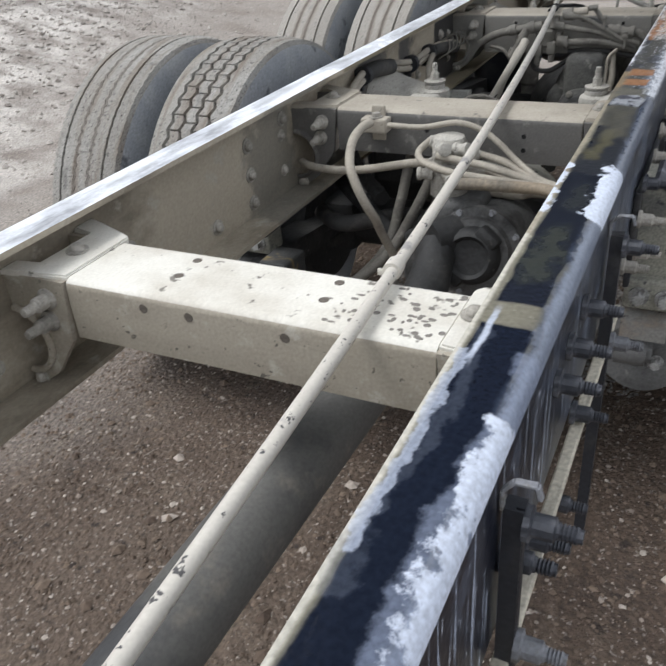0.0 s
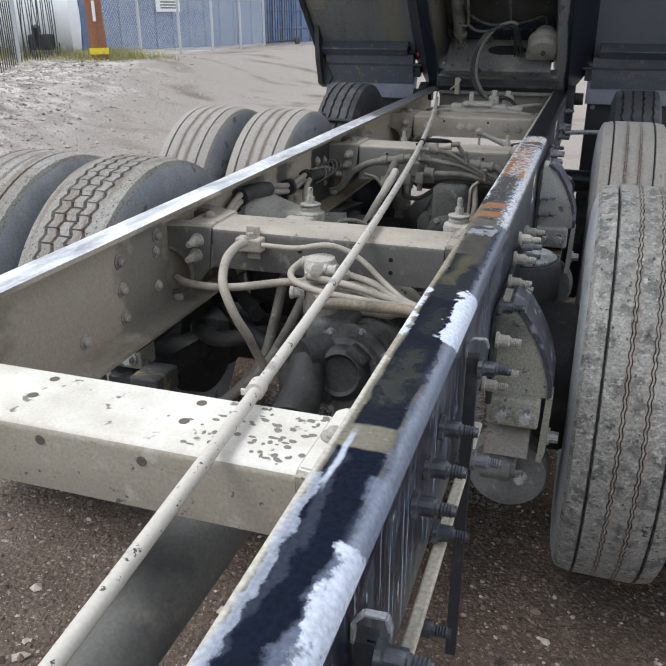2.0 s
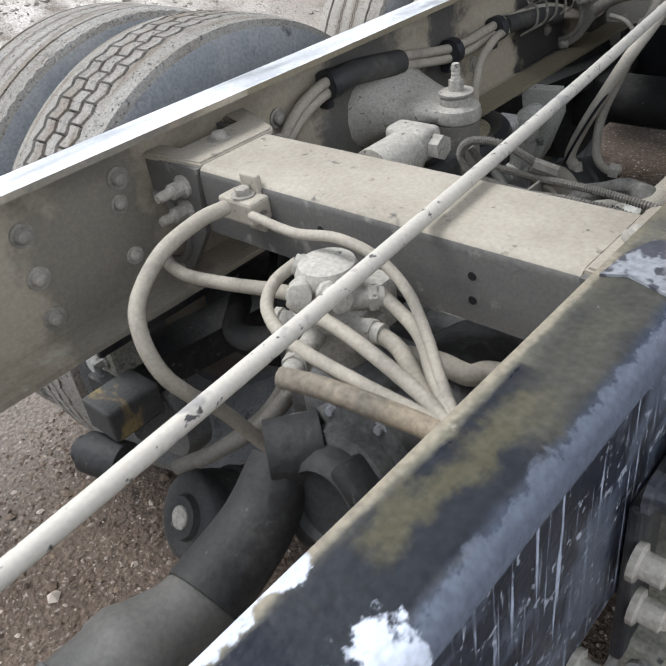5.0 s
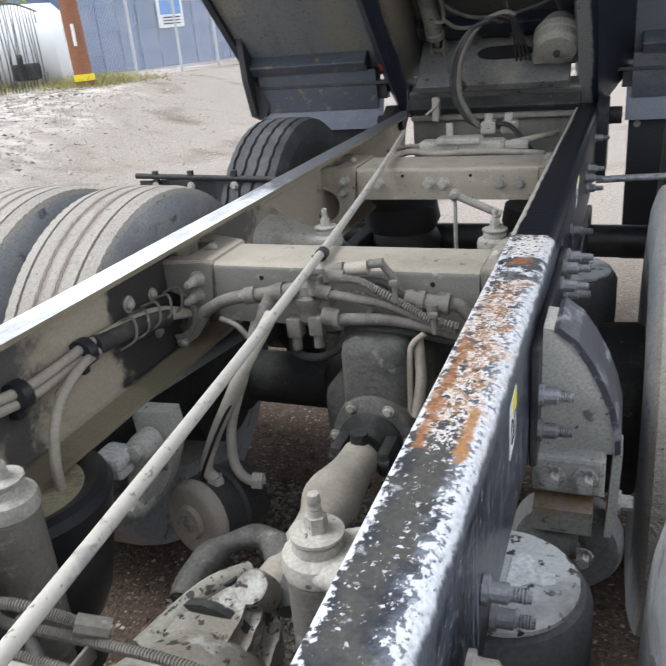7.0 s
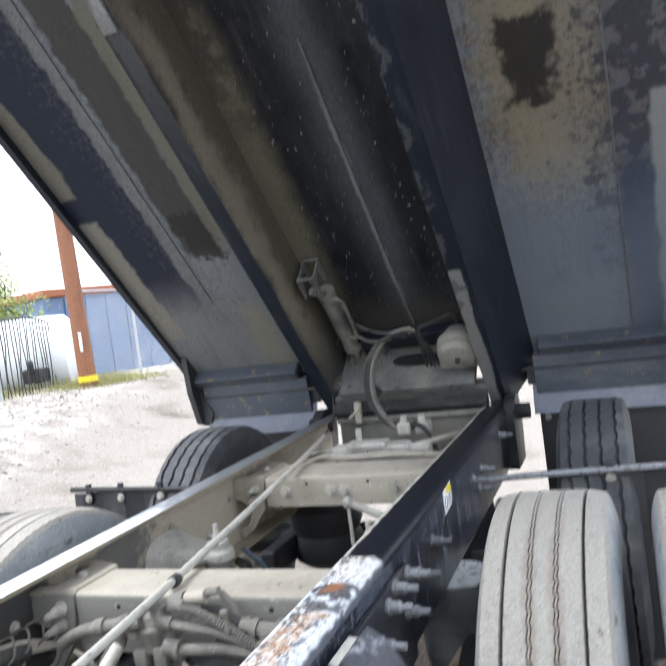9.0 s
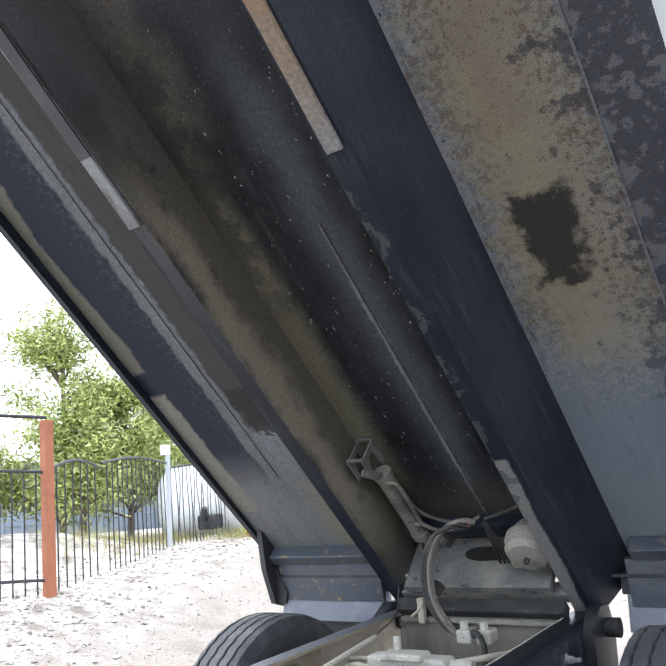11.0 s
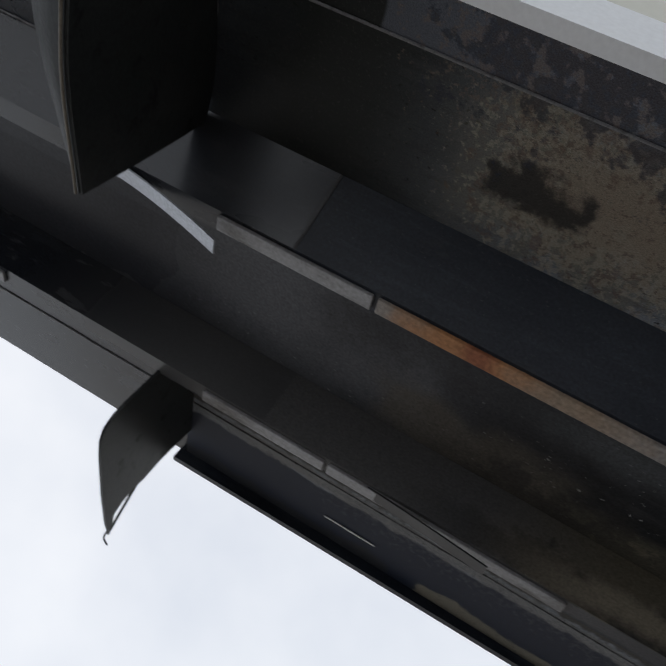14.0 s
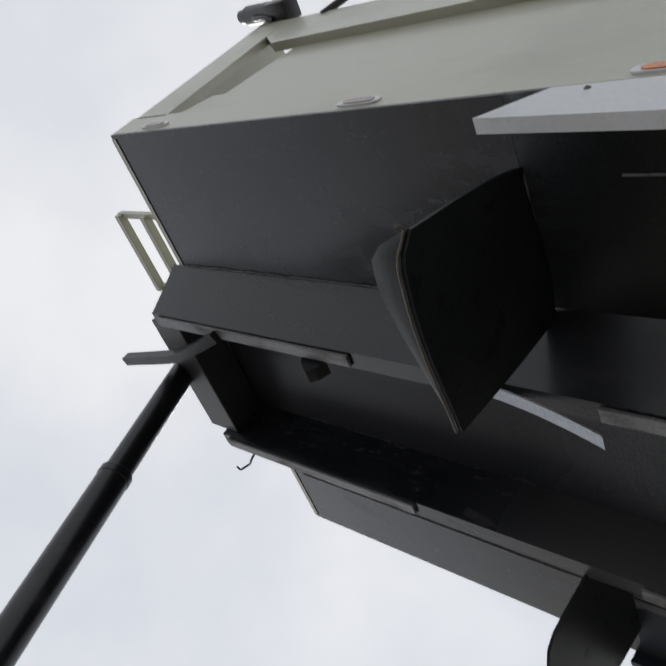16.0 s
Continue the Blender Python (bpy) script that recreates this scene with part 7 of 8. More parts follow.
for s in (-1, 1):
    bm = bmesh.new()
    box(bm, *sorted((s * 0.58, s * 1.16)), -0.62, -0.56, NF - 0.07, NF, 0.006)
    box(bm, *sorted((s * 0.56, s * 1.16)), -0.50, -0.44, NF - 0.02, NF + 0.10, 0.004)
    prism(bm, [(-0.56, NF - 0.06), (-0.42, NF - 0.17), (-0.40, NF - 0.15), (-0.54, NF - 0.03)], "x", *sorted((s * 0.55, s * 1.14)))
    bpart("rear_channel", bm, channel_blue, "blue black channel across the rear of the floor")
    bm = bmesh.new()
    prism(bm, [(-0.75, NF), (-0.42, NF), (-0.36, 0.06), (-0.44, 0.02), (-0.60, 0.10)], "x", *sorted((s * 1.16, s * 1.19)))
    bpart("end_gusset", bm, ring_dark)
bm = bmesh.new()
prism(bm, [(-0.52, -0.60), (-0.48, -0.60), (-0.48, -0.56), (-0.52, -0.56)], "z", NF - 0.072, NF - 0.068)
bpart("red_tag", bm, mat("red reflector", (0.65, 0.04, 0.04), 0.4), "small red reflector")
# air cylinder, canister and crank under the floor
bm = bmesh.new()
cyl(bm, (-0.232, -1.13, 0.165), (-0.236, -0.74, 0.165), 0.036, seg=22)
cyl(bm, (-0.236, -0.74, 0.165), (-0.236, -0.68, 0.165), 0.012, seg=12)
for yc in (-1.13, -0.77):
    cyl(bm, (-0.234, yc, 0.165), (-0.234, yc + 0.03, 0.165), 0.041, seg=22)
ac = bpart("air_cylinder", bm, cyl_dust, "dusty tailgate air cylinder", True)
bm = bmesh.new()
for xa in (-0.295, -0.228):
    prism(bm, [(-1.27, 0.09), (-1.27, 0.215), (-1.15, 0.215), (-1.15, 0.19), (-1.245, 0.175), (-1.245, 0.125), (-1.17, 0.11), (-1.17, 0.09)], "x", xa, xa + 0.007)
for zz in (0.092, 0.205):
    box(bm, -0.295, -0.218, -1.28, -1.268, zz, zz + 0.010, 0.002)
tube(bm, [(-0.26, -1.20, 0.10), (-0.24, -1.16, 0.12), (-0.235, -1.13, 0.15)], 0.016, 8, 4)
bpart("cylinder_bracket", bm, hinge_grime, parent=ac)
bm = bmesh.new()
for xa in (-0.268, -0.216):
    box(bm, xa, xa + 0.012, -0.69, -0.62, 0.135, 0.195, 0.005)
cyl(bm, (-0.275, -0.65, 0.165), (-0.195, -0.65, 0.165), 0.012, seg=12)
bpart("clevis", bm, cyl_dust, parent=ac)
bm = bmesh.new()
tube(bm, [(-0.215, -1.10, 0.135), (-0.17, -1.09, 0.13), (-0.165, -1.0, 0.13), (-0.175, -0.86, 0.13), (-0.21, -0.84, 0.14)], 0.008, 8, 5)
tube(bm, [(-0.175, -0.86, 0.13), (-0.13, -0.80, 0.14), (-0.05, -0.77, 0.17), (0.05, -0.80, 0.20)], 0.008, 8, 5)
bpart("air_pipe", bm, cyl_dust, parent=ac)
bm = bmesh.new()
lathe(bm, [(0.02, -0.145), (0.072, -0.14), (0.088, -0.12), (0.088, -0.09), (0.094, -0.085), (0.094, -0.06), (0.085, -0.05), (0.06, 0.0)], Matrix.Translation((0.27, -0.77, 0.155)), 32)
can = bpart("air_canister", bm, mat("brown dusted canister", (0.27, 0.25, 0.205), 0.75, layers=[(9, 0.5, 0.7, (0.09, 0.08, 0.065), 0.8, ONE, 5)]), "round dusty air canister", True)
bm = bmesh.new()
lathe(bm, [(0.008, -0.165), (0.012, -0.16), (0.012, -0.14)], Matrix.Translation((0.27, -0.77, 0.155)), 10)
bpart("valve_stem", bm, dark_cast, parent=can)
bm = bmesh.new()
box(bm, 0.17, 0.345, -0.70, -0.66, 0.05, 0.12, 0.005)
bpart("canister_shelf", bm, tan_dirty, parent=can)
bm = bmesh.new()
tube(bm, [(-0.335, -0.62, 0.05), (-0.29, -0.62, 0.05), (-0.285, -0.62, 0.05), (-0.285, -0.57, 0.02), (-0.285, -0.55, 0.01), (-0.22, -0.55, 0.01)], 0.007, 8, 3)
bpart("crank_handle", bm, pale_cast, "bent crank handle")
# hanging guards before the wheels
for s in (-1, 1):
    bm = bmesh.new()
    nx, nz = 14, 12
    grid = []
    t0, t1, b0, b1 = (Vector(v) for v in ((0.515, -4.085, NF - 0.012), (1.005, -4.065, NF), (0.573, -4.06, -0.335), (1.125, -4.055, -0.322)))
    if s < 0:
        t0, b0 = t0.lerp(t1, 0.45), b0.lerp(b1, 0.55)
    for i in range(nx + 1):
        u = i / nx
        top, low = t0.lerp(t1, u), b0.lerp(b1, u)
        # the lower outer corner is rounded off
        low += Vector((0, 0, 0.05 * max(0.0, (u - 0.85) / 0.15) ** 2.2))
        row = []
        for j in range(nz + 1):
            p = top.lerp(low, j / nz)
            bulge = 0.012 * u ** 3 * math.sin(math.pi * (j / nz) ** 0.7)
            row.append((s * (p.x + bulge), p.y + 0.012 * math.sin(5 * u + 2 * j / nz), p.z))
        lip = 0.12 * min(1.0, (1 - u) / 0.16) ** 0.5 * min(1.0, u / 0.7) + 0.004
        for k in (1, 2, 3):
            row.append((row[nz][0], row[nz][1] - lip * k / 3, row[nz][2] + 0.004 * k * k * lip / 0.12))
        grid.append(row)
    def shell(g, t):
        top = [[bm.verts.new(p) for p in r] for r in g]
        bot = [[bm.verts.new((p[0], p[1] + t, p[2])) for p in r] for r in g]
        a, b = len(g), len(g[0])
        for i in range(a - 1):
            for j in range(b - 1):
                bm.faces.new((top[i][j], top[i + 1][j], top[i + 1][j + 1], top[i][j + 1]))
                bm.faces.new((bot[i][j], bot[i][j + 1], bot[i + 1][j + 1], bot[i + 1][j]))
        for i in range(a - 1):
            bm.faces.new((top[i][0], bot[i][0], bot[i + 1][0], top[i + 1][0]))
            bm.faces.new((top[i][-1], top[i + 1][-1], bot[i + 1][-1], bot[i][-1]))
        for j in range(b - 1):
            bm.faces.new((top[0][j], top[0][j + 1], bot[0][j + 1], bot[0][j]))
            bm.faces.new((top[-1][j], bot[-1][j], bot[-1][j + 1], top[-1][j + 1]))
    if s > 0:
        shell(grid, 0.012)
    else:
        # the other one has a rounded inner corner and a drawn-out outer tip
        rim = [(-0.41, NF), (-0.412, 0.0), (-0.415, -0.17), (-0.422, -0.24), (-0.45, -0.292), (-0.50, -0.316), (-0.60, -0.324), (-0.83, -0.328), (-1.05, -0.322), (-1.15, -0.31), (-1.10, -0.292), (-1.04, -0.276), (-1.01, -0.22), (-1.0, -0.16), (-1.01, -0.09), (-1.0, 0.02), (-1.02, NF)]
        prism(bm, [(x, z) for x, z in rim], "y", -4.066, -4.054)
        grid = [[(-0.50 - 0.02 * k, -4.07, -0.04 - 0.037 * k)] * (nz + 1) for k in range(8)]
    gd = bpart("mud_guard", bm, guard_mat, "black guard plate hanging from the bed floor", True)
    bm = bmesh.new()
    tube(bm, [(grid[k][nz][0], grid[k][nz][1] - 0.004, grid[k][nz][2] - 0.006) for k in range(len(grid))] + ([(s * 1.15, -4.05, -0.30)] if s > 0 else []), 0.004, 8, 2)
    bpart("edge_rod", bm, mat("tan rod", (0.16, 0.145, 0.115), 0.6), parent=gd)
    # weld blobs where the guard meets the floor
    bm = bmesh.new()
    tube(bm, [(s * (0.60 + 0.05 * k), -4.07 + 0.004 * (k % 2), NF - 0.003) for k in range(9)], 0.004, 6, 2)
    bpart("weld_seam", bm, mat("grey weld bead", (0.16, 0.16, 0.16), 0.6), parent=gd)
    if s > 0:
        continue
    bm = bmesh.new()
    tube(bm, [(-1.15, -4.062, -0.31), (-1.20, -4.20, NF)], 0.006, 8, 1)
    bpart("stay_rod", bm, guard_mat, parent=gd)
    bm = bmesh.new()
    tube(bm, [(-1.12, -4.062, -0.30), (-1.165, -4.07, -0.325), (-1.20, -4.05, -0.33)], 0.004, 8, 3)
    bpart("stay_rod", bm, guard_mat, parent=gd)
# outer sides
for s in (-1, 1):
    bm = bmesh.new()
    prism(bm, [(-SF, NF + 0.013), (-SF - 0.045, 0.39), (-0.45, 0.39), (-0.45, NF + 0.013)], "x", *sorted((s * 1.165, s * 1.207)))
    wall = bpart("side_wall", bm, bed_sage, "pale sage side wall with pressed panels")
    bm = bmesh.new()
    prism(bm, [(-5.80, 0.40), (-0.5, 0.40), (-0.5, 0.52), (-5.72, 0.60)], "x", *sorted((s * 1.155, s * 1.185)))
    bpart("lower_panel", bm, bed_sage, parent=wall)
    bm = bmesh.new()
    prism(bm, [(-5.72, 0.60), (-0.5, 0.52), (-0.5, 1.15), (-5.75, 1.18)], "x", *sorted((s * 1.135, s * 1.165)))
    bpart("upper_panel", bm, bed_sage, parent=wall)
    bm = bmesh.new()
    prism(bm, [(-SF - 0.01, 0.38), (-5.78, 0.38), (-6.15, 1.55), (-6.42, 1.66)], "x", *sorted((s * 1.165, s * 1.207)))
    bpart("corner_post", bm, bed_sage, parent=wall)
    bm = bmesh.new()
    prism(bm, [(-6.40, 1.58), (-0.5, 1.25), (-0.5, 1.13), (-5.9, 1.17), (-6.2, 1.40)], "x", *sorted((s * 1.16, s * 1.205)))
    bpart("top_rail", bm, bed_sage, parent=wall)
    for sl, lit in ((5.72, 0), (4.60, 0), (3.68, 1)):
        bm = bmesh.new()
        outline = [(-sl + 0.085 * math.copysign(abs(math.cos(a)) ** 0.6, math.cos(a)), 0.278 + 0.024 * math.copysign(abs(math.sin(a)) ** 0.6, math.sin(a))) for a in (math.tau * k / 20 for k in range(20))]
        prism(bm, outline, "x", *sorted((s * 1.2065, s * 1.213)))
        lm = bpart("marker_lamp", bm, bed_white, "oval side marker lamp", parent=wall)
        bm = bmesh.new()
        prism(bm, [(-sl + (y + sl) * 0.72, 0.278 + (z - 0.278) * 0.66) for y, z in outline], "x", *sorted((s * 1.212, s * 1.2165)))
        bpart("lens", bm, mat("amber lens", (0.75, 0.22, 0.05), 0.2) if lit else mat("clear lens", (0.42, 0.36, 0.33), 0.25, layers=[(90, 0.5, 0.6, (0.30, 0.20, 0.18), 0.3, ONE, 2)]), parent=lm)
    if s < 0:
        bm = bmesh.new()
        prism(bm, [(-4.10, 0.166), (-2.7, 0.180), (-0.5, 0.205), (-0.5, NF - 0.002), (-4.10, NF - 0.002)], "x", -1.225, -1.195)
        bpart("fender_board", bm, sill_mat, "dark board along the bed's lower edge")
        continue
    bm = bmesh.new()
    prism(bm, [(-4.03, 0.03), (-3.90, 0.165), (-0.5, 0.165), (-0.5, -0.01), (-3.6, 0.0)], "x", *sorted((s * 1.195, s * 1.235)))
    fb2 = bpart("fender_board", bm, bed_white, "white board along the bed's lower edge")
    for k in range(8):
        put("rivet", dome_dust, 0, 0, 0, "+x", bed)
        r = [o for o in bed.children if o.name.startswith("rivet")][-1]
        r.parent, r.matrix_parent_inverse = fb2, Matrix.Identity(4)
        r.matrix_basis = Matrix.Translation((s * 1.235, -3.8 + 0.45 * k, 0.14)) @ TO["+x" if s > 0 else "-x"] @ Matrix.Scale(0.45, 4)
bm = bmesh.new()
prism(bm, [(-SF, NF - 0.004), (-SF - 0.42, 1.66), (-SF - 0.39, 1.66), (-SF + 0.03, NF - 0.004)], "x", -1.19, 1.19)
bpart("front_wall", bm, bed_sage, "sage front wall that leans forward")
# step frame on the front wall
bm = bmesh.new()
for y, z in ((-6.48, 0.30), (-6.25, 0.30)):
    box(bm, 0.30, 0.76, y - 0.02, y + 0.02, z - 0.012, z + 0.03, 0.004)
for x in (0.31, 0.75):
    box(bm, x - 0.015, x + 0.015, -6.50, -6.02, 0.31, 0.34, 0.004)
bpart("step_frame", bm, bed_sage, "welded step frame")
# tarp motor at the upper front corner
bm = bmesh.new()
cyl(bm, (1.24, -6.62, 1.72), (1.24, -6.28, 1.66), 0.055, seg=22)
cyl(bm, (1.24, -6.70, 1.735), (1.24, -6.62, 1.72), 0.04, seg=18)
box(bm, 1.18, 1.30, -6.34, -6.18, 1.58, 1.70, 0.012)
mt = bpart("tarp_motor", bm, cyl_black, "black tarp motor at the front corner", True)
bm = bmesh.new()
tube(bm, [(1.24, -6.5, 1.66), (1.24, -6.46, 1.60), (1.24, -6.36, 1.58), (1.22, -6.28, 1.57)], 0.012, 8, 5)
bpart("motor_cable", bm, cyl_black, parent=mt)
bm = bmesh.new()
cyl(bm, (1.2, -5.86, 1.52), (1.24, -5.78, 1.8), 0.02, seg=12)
bpart("tarp_arm", bm, cyl_black, parent=mt)
bm = bmesh.new()
tube(bm, [(-0.43, -5.84, -0.005), (-0.46, -5.86, -0.03), (-0.50, -5.90, -0.02), (-0.50, -5.92, -0.07), (-0.47, -5.92, -0.08)], 0.006, 6, 4)
bpart("loose_wire", bm, cyl_black, "frayed wire hanging at the sill")
bm = bmesh.new()
prism(bm, [(-5.06, 0.0), (-4.93, 0.0), (-4.95, -0.05), (-4.98, -0.07), (-5.04, -0.03)], "x", 0.30, 0.355)
bpart("torn_pad", bm, guard_mat, "torn rubber pad on the sill")
# a white strip drawn for the light that shows through the left edge
for x, a, b in ((-1.05, 3.36, 3.12),):
    bm = bmesh.new()
    box(bm, x - 0.003, x + 0.003, -a, -b, NF - 0.006, NF - 0.002, 0)
    bpart("bright_scratch", bm, white_chalk)

# ---- hoist cylinder ----
hoist = thing("hoist_cylinder", "black telescopic hoist cylinder under the raised bed", "hoist", Matrix.Translation((0, -1.3, 1.0)))
top, foot = Vector((0, 0.377, 5.62)), Vector((0, -1.473, 0.86))
cut = [top.lerp(foot, f) for f in (0, 0.246, 0.5, 0.75, 1.0)]
for nm, a, b, r in (("inner_stage", 0, 1, 0.063), ("middle_stage", 1, 2, 0.073), ("outer_stage", 2, 3, 0.098), ("base_stage", 3, 4, 0.115)):
    bm = bmesh.new()
    d = cut[b] - cut[a]
    lathe(bm, [(r, 0), (r, d.length * 0.5), (r, d.length - 0.0)], Matrix.Translation(cut[a]) @ d.to_track_quat("Z", "Y").to_matrix().to_4x4(), 32)
    lathe(bm, [(r - 0.004, -0.012), (r + 0.003, -0.006), (r + 0.003, 0.03), (r - 0.002, 0.034)], Matrix.Translation(cut[a]) @ d.to_track_quat("Z", "Y").to_matrix().to_4x4(), 32)
    part(nm, bm, cyl_black, hoist, smooth=True)
bm = bmesh.new()
box(bm, -0.42, 0.42, -1.56, -1.34, 0.80, 0.90, 0.01)
part("trunnion", bm, black_steel, hoist)

# ---- yard behind the truck ----
def flat(x, y):
    return rise(x, y)


post_tops = []
fence_line = [(-7.6, 2.6), (-6.85, 5.33), (-6.42, 6.56), (-7.27, 7.98), (-8.92, 10.68), (-10.2, 13.6)]


def iron_fence(a, b, h, bend, name_label, bars=None):
    """A run of fence: two rails and its upright bars, some of them bent."""
    a, b = Vector((*a, 0)), Vector((*b, 0))
    d = b - a
    n = max(2, int(d.length / (0.17 if bend > 0.05 else 0.21 if bend else 0.125)))
    f = thing("iron_fence", name_label, "fence", Matrix.Translation((*a.lerp(b, 0.5).xy, flat(*a.lerp(b, 0.5).xy))), "yard fence")
    for k in range(1, n):
        p = a.lerp(b, k / n)
        z = flat(p.x, p.y)
        top = h + 0.10 * math.sin(math.pi * k / n) * (1 if bend else 0.3)
        bm = bmesh.new()
        w = bend * random.uniform(-1, 1)
        q = [Vector((p.x, p.y, z - 0.03)), Vector((p.x, p.y, z + top * 0.35)) + d.normalized() * w * 0.9, Vector((p.x, p.y, z + top * 0.7)) + d.normalized() * w * random.uniform(-0.6, 1), Vector((p.x, p.y, z + top))]
        tube(bm, q, 0.0095, 6, 3 if bend else 1)
        part("bar", bm, fence_black, f)
    for zz in (1.0,) if bend else (1.0, 0.12):
        bm = bmesh.new()
        tube(bm, [(*a.lerp(b, k / 8).xy, flat(*a.lerp(b, k / 8).xy) + h * zz + 0.10 * math.sin(math.pi * k / 8) * (1 if bend else 0.3)) for k in range(9)], 0.018, 6, 2)
        part("rail", bm, fence_black, f)
    return f


iron_fence(fence_line[0], fence_line[1], 1.36, 0, "black iron fence on the bank")
iron_fence(fence_line[1], fence_line[2], 1.36, 0, "black iron gate between red oxide posts")
iron_fence(fence_line[2], fence_line[3], 1.38, 0.02, "black iron fence with bent bars")
iron_fence(fence_line[3], fence_line[4], 1.45, 0.03, "black iron fence with bent bars")
iron_fence(fence_line[4], fence_line[5], 1.35, 0.10, "black iron fence with badly bent bars")
for (x, y), h, w in (((-6.42, 6.56), 1.96, 0.055), ((-6.85, 5.33), 3.35, 0.06), ((-7.6, 2.6), 1.7, 0.055)):
    bm = bmesh.new()
    z = flat(x, y)
    box(bm, x - w, x + w, y - w, y + w, z - 0.2, z + h, 0.006)
    tagged(part("fence_post", bm, post_rust, None), "square red oxide steel fence post", "post", "red oxide fence posts")
bm = bmesh.new()
cyl(bm, (-6.85, 5.33, 2.68), (-6.42, 6.56, 2.58), 0.02, seg=8)
tagged(part("gate_bar", bm, fence_black, None), "dark bar between two gate posts", "bar")
bm = bmesh.new()
box(bm, -7.05, -6.88, 4.1, 5.3, 1.55, 1.63, 0.01, 2, Matrix.Translation((0, 0, 0)))
tagged(part("gate_brace", bm, post_rust, None), "red oxide gate brace by the tall post", "brace")
# camera arm and lever on the tall post
arm = thing("cable_puller", "grey ratchet cable puller hanging from the tall post", "tool", Matrix.Translation((-6.85, 5.33, 3.9)))
bm = bmesh.new()
tube(bm, [(-6.85, 5.30, 3.93), (-6.88, 5.22, 3.86), (-6.90, 5.16, 3.80)], 0.014, 6, 3)
box(bm, -6.95, -6.86, 5.08, 5.18, 3.70, 3.82, 0.02)
part("body", bm, galv, arm)
bm = bmesh.new()
cyl(bm, (-6.91, 5.10, 3.72), (-6.95, 4.93, 3.46), 0.014, seg=8)
part("lever", bm, black_steel, arm)
bm = bmesh.new()
tube(bm, [(-6.92, 5.08, 3.78), (-7.6, 4.6, 3.46), (-8.5, 4.07, 3.165), (-10.5, 2.9, 2.5)], 0.006, 6, 4)
part("pull_cable", bm, black_steel, arm)
# galvanised gate pipe
bm = bmesh.new()
cyl(bm, (-8.92, 10.66, 0.4), (-8.90, 10.70, 2.25), 0.045, seg=14)
tagged(part("gate_pipe", bm, galv, None), "leaning galvanised gate pipe", "pole")
bm = bmesh.new()
box(bm, -9.0, -8.88, 10.62, 10.76, 2.24, 2.42, 0.01)
tagged(part("post_cap", bm, white_chalk, None), "small white cap box on the pipe", "box")

# utility pole with a yellow band
pole = thing("utility_pole", "tall brown utility pole with a yellow band", "pole", Matrix.Translation((-8.5, 12.3, 0.5)))
bm = bmesh.new()
tube(bm, [(-8.42, 12.35, 0.3), (-8.5, 12.4, 2.0), (-8.65, 12.5, 5.5), (-8.8, 12.6, 9.0)], lambda f: 0.165 - 0.04 * f, 18, 5)
part("shaft", bm, mat("brown weathered pole", (0.25, 0.105, 0.055), 0.8, layers=[(6, 0.5, 0.7, (0.17, 0.075, 0.045), 0.85, (1, 1, 0.15), 5)], grain=(40, 0.2)), pole, smooth=True)
bm = bmesh.new()
cyl(bm, (-8.427, 12.354, 0.72), (-8.430, 12.356, 0.83), 0.178, seg=20)
part("band", bm, yellow_paint, pole, "yellow band")
bm = bmesh.new()
box(bm, -8.36, -8.31, 12.16, 12.19, 1.3, 1.65, 0.004)
part("label_plate", bm, white_chalk, pole)

# chain link fence towards the gate
chain = thing("chain_link_fence", "galvanised chain link fence with grey posts", "fence", Matrix.Translation((-9.6, 18, 0.4)))
ca, cb = Vector((-9.3, 13.4, 0.45)), Vector((-9.6, 23.1, 0.42))
for k in range(6):
    p = ca.lerp(cb, k / 5)
    bm = bmesh.new()
    cyl(bm, p - Vector((0, 0, 0.3)), p + Vector((0, 0, 2.1)), 0.035, seg=10)
    part("post", bm, galv, chain)
bm = bmesh.new()
cyl(bm, ca + Vector((0, 0, 2.05)), cb + Vector((0, 0, 2.05)), 0.02, seg=8)
part("top_rail", bm, galv, chain)
d = (cb - ca).normalized()
verts, faces = [], []
L, hgt, pitch = (cb - ca).length, 2.0, 0.10
for sgn in (1, -1):
    k = -hgt
    while k < L + hgt:
        s0, z0 = k, 0.0
        s1, z1 = k + sgn * hgt, hgt
        if sgn < 0:
            s0, s1 = k, k - hgt
        lo, hi = max(0.0, min(s0, s1)), min(L, max(s0, s1))
        if hi > lo:
            pa, pb = (lo - s0) / (s1 - s0) * hgt, (hi - s0) / (s1 - s0) * hgt
            A, B = ca + d * lo + Vector((0, 0, 0.05 + pa)), ca + d * hi + Vector((0, 0, 0.05 + pb))
            t = 0.0024
            i = len(verts)
            for P in (A, B):
                verts += [tuple(P + Vector((t, 0, t))), tuple(P + Vector((-t, 0, t))), tuple(P + Vector((0, 0, -t)))]
            faces += [(i, i + 1, i + 4, i + 3), (i + 1, i + 2, i + 5, i + 4), (i + 2, i, i + 3, i + 5)]
        k += pitch
me = bpy.data.meshes.new("wire_mesh")
me.from_pydata(verts, [], faces)
me.materials.append(galv)
hang(new("wire_mesh", me), chain)["kind"] = "stuff"
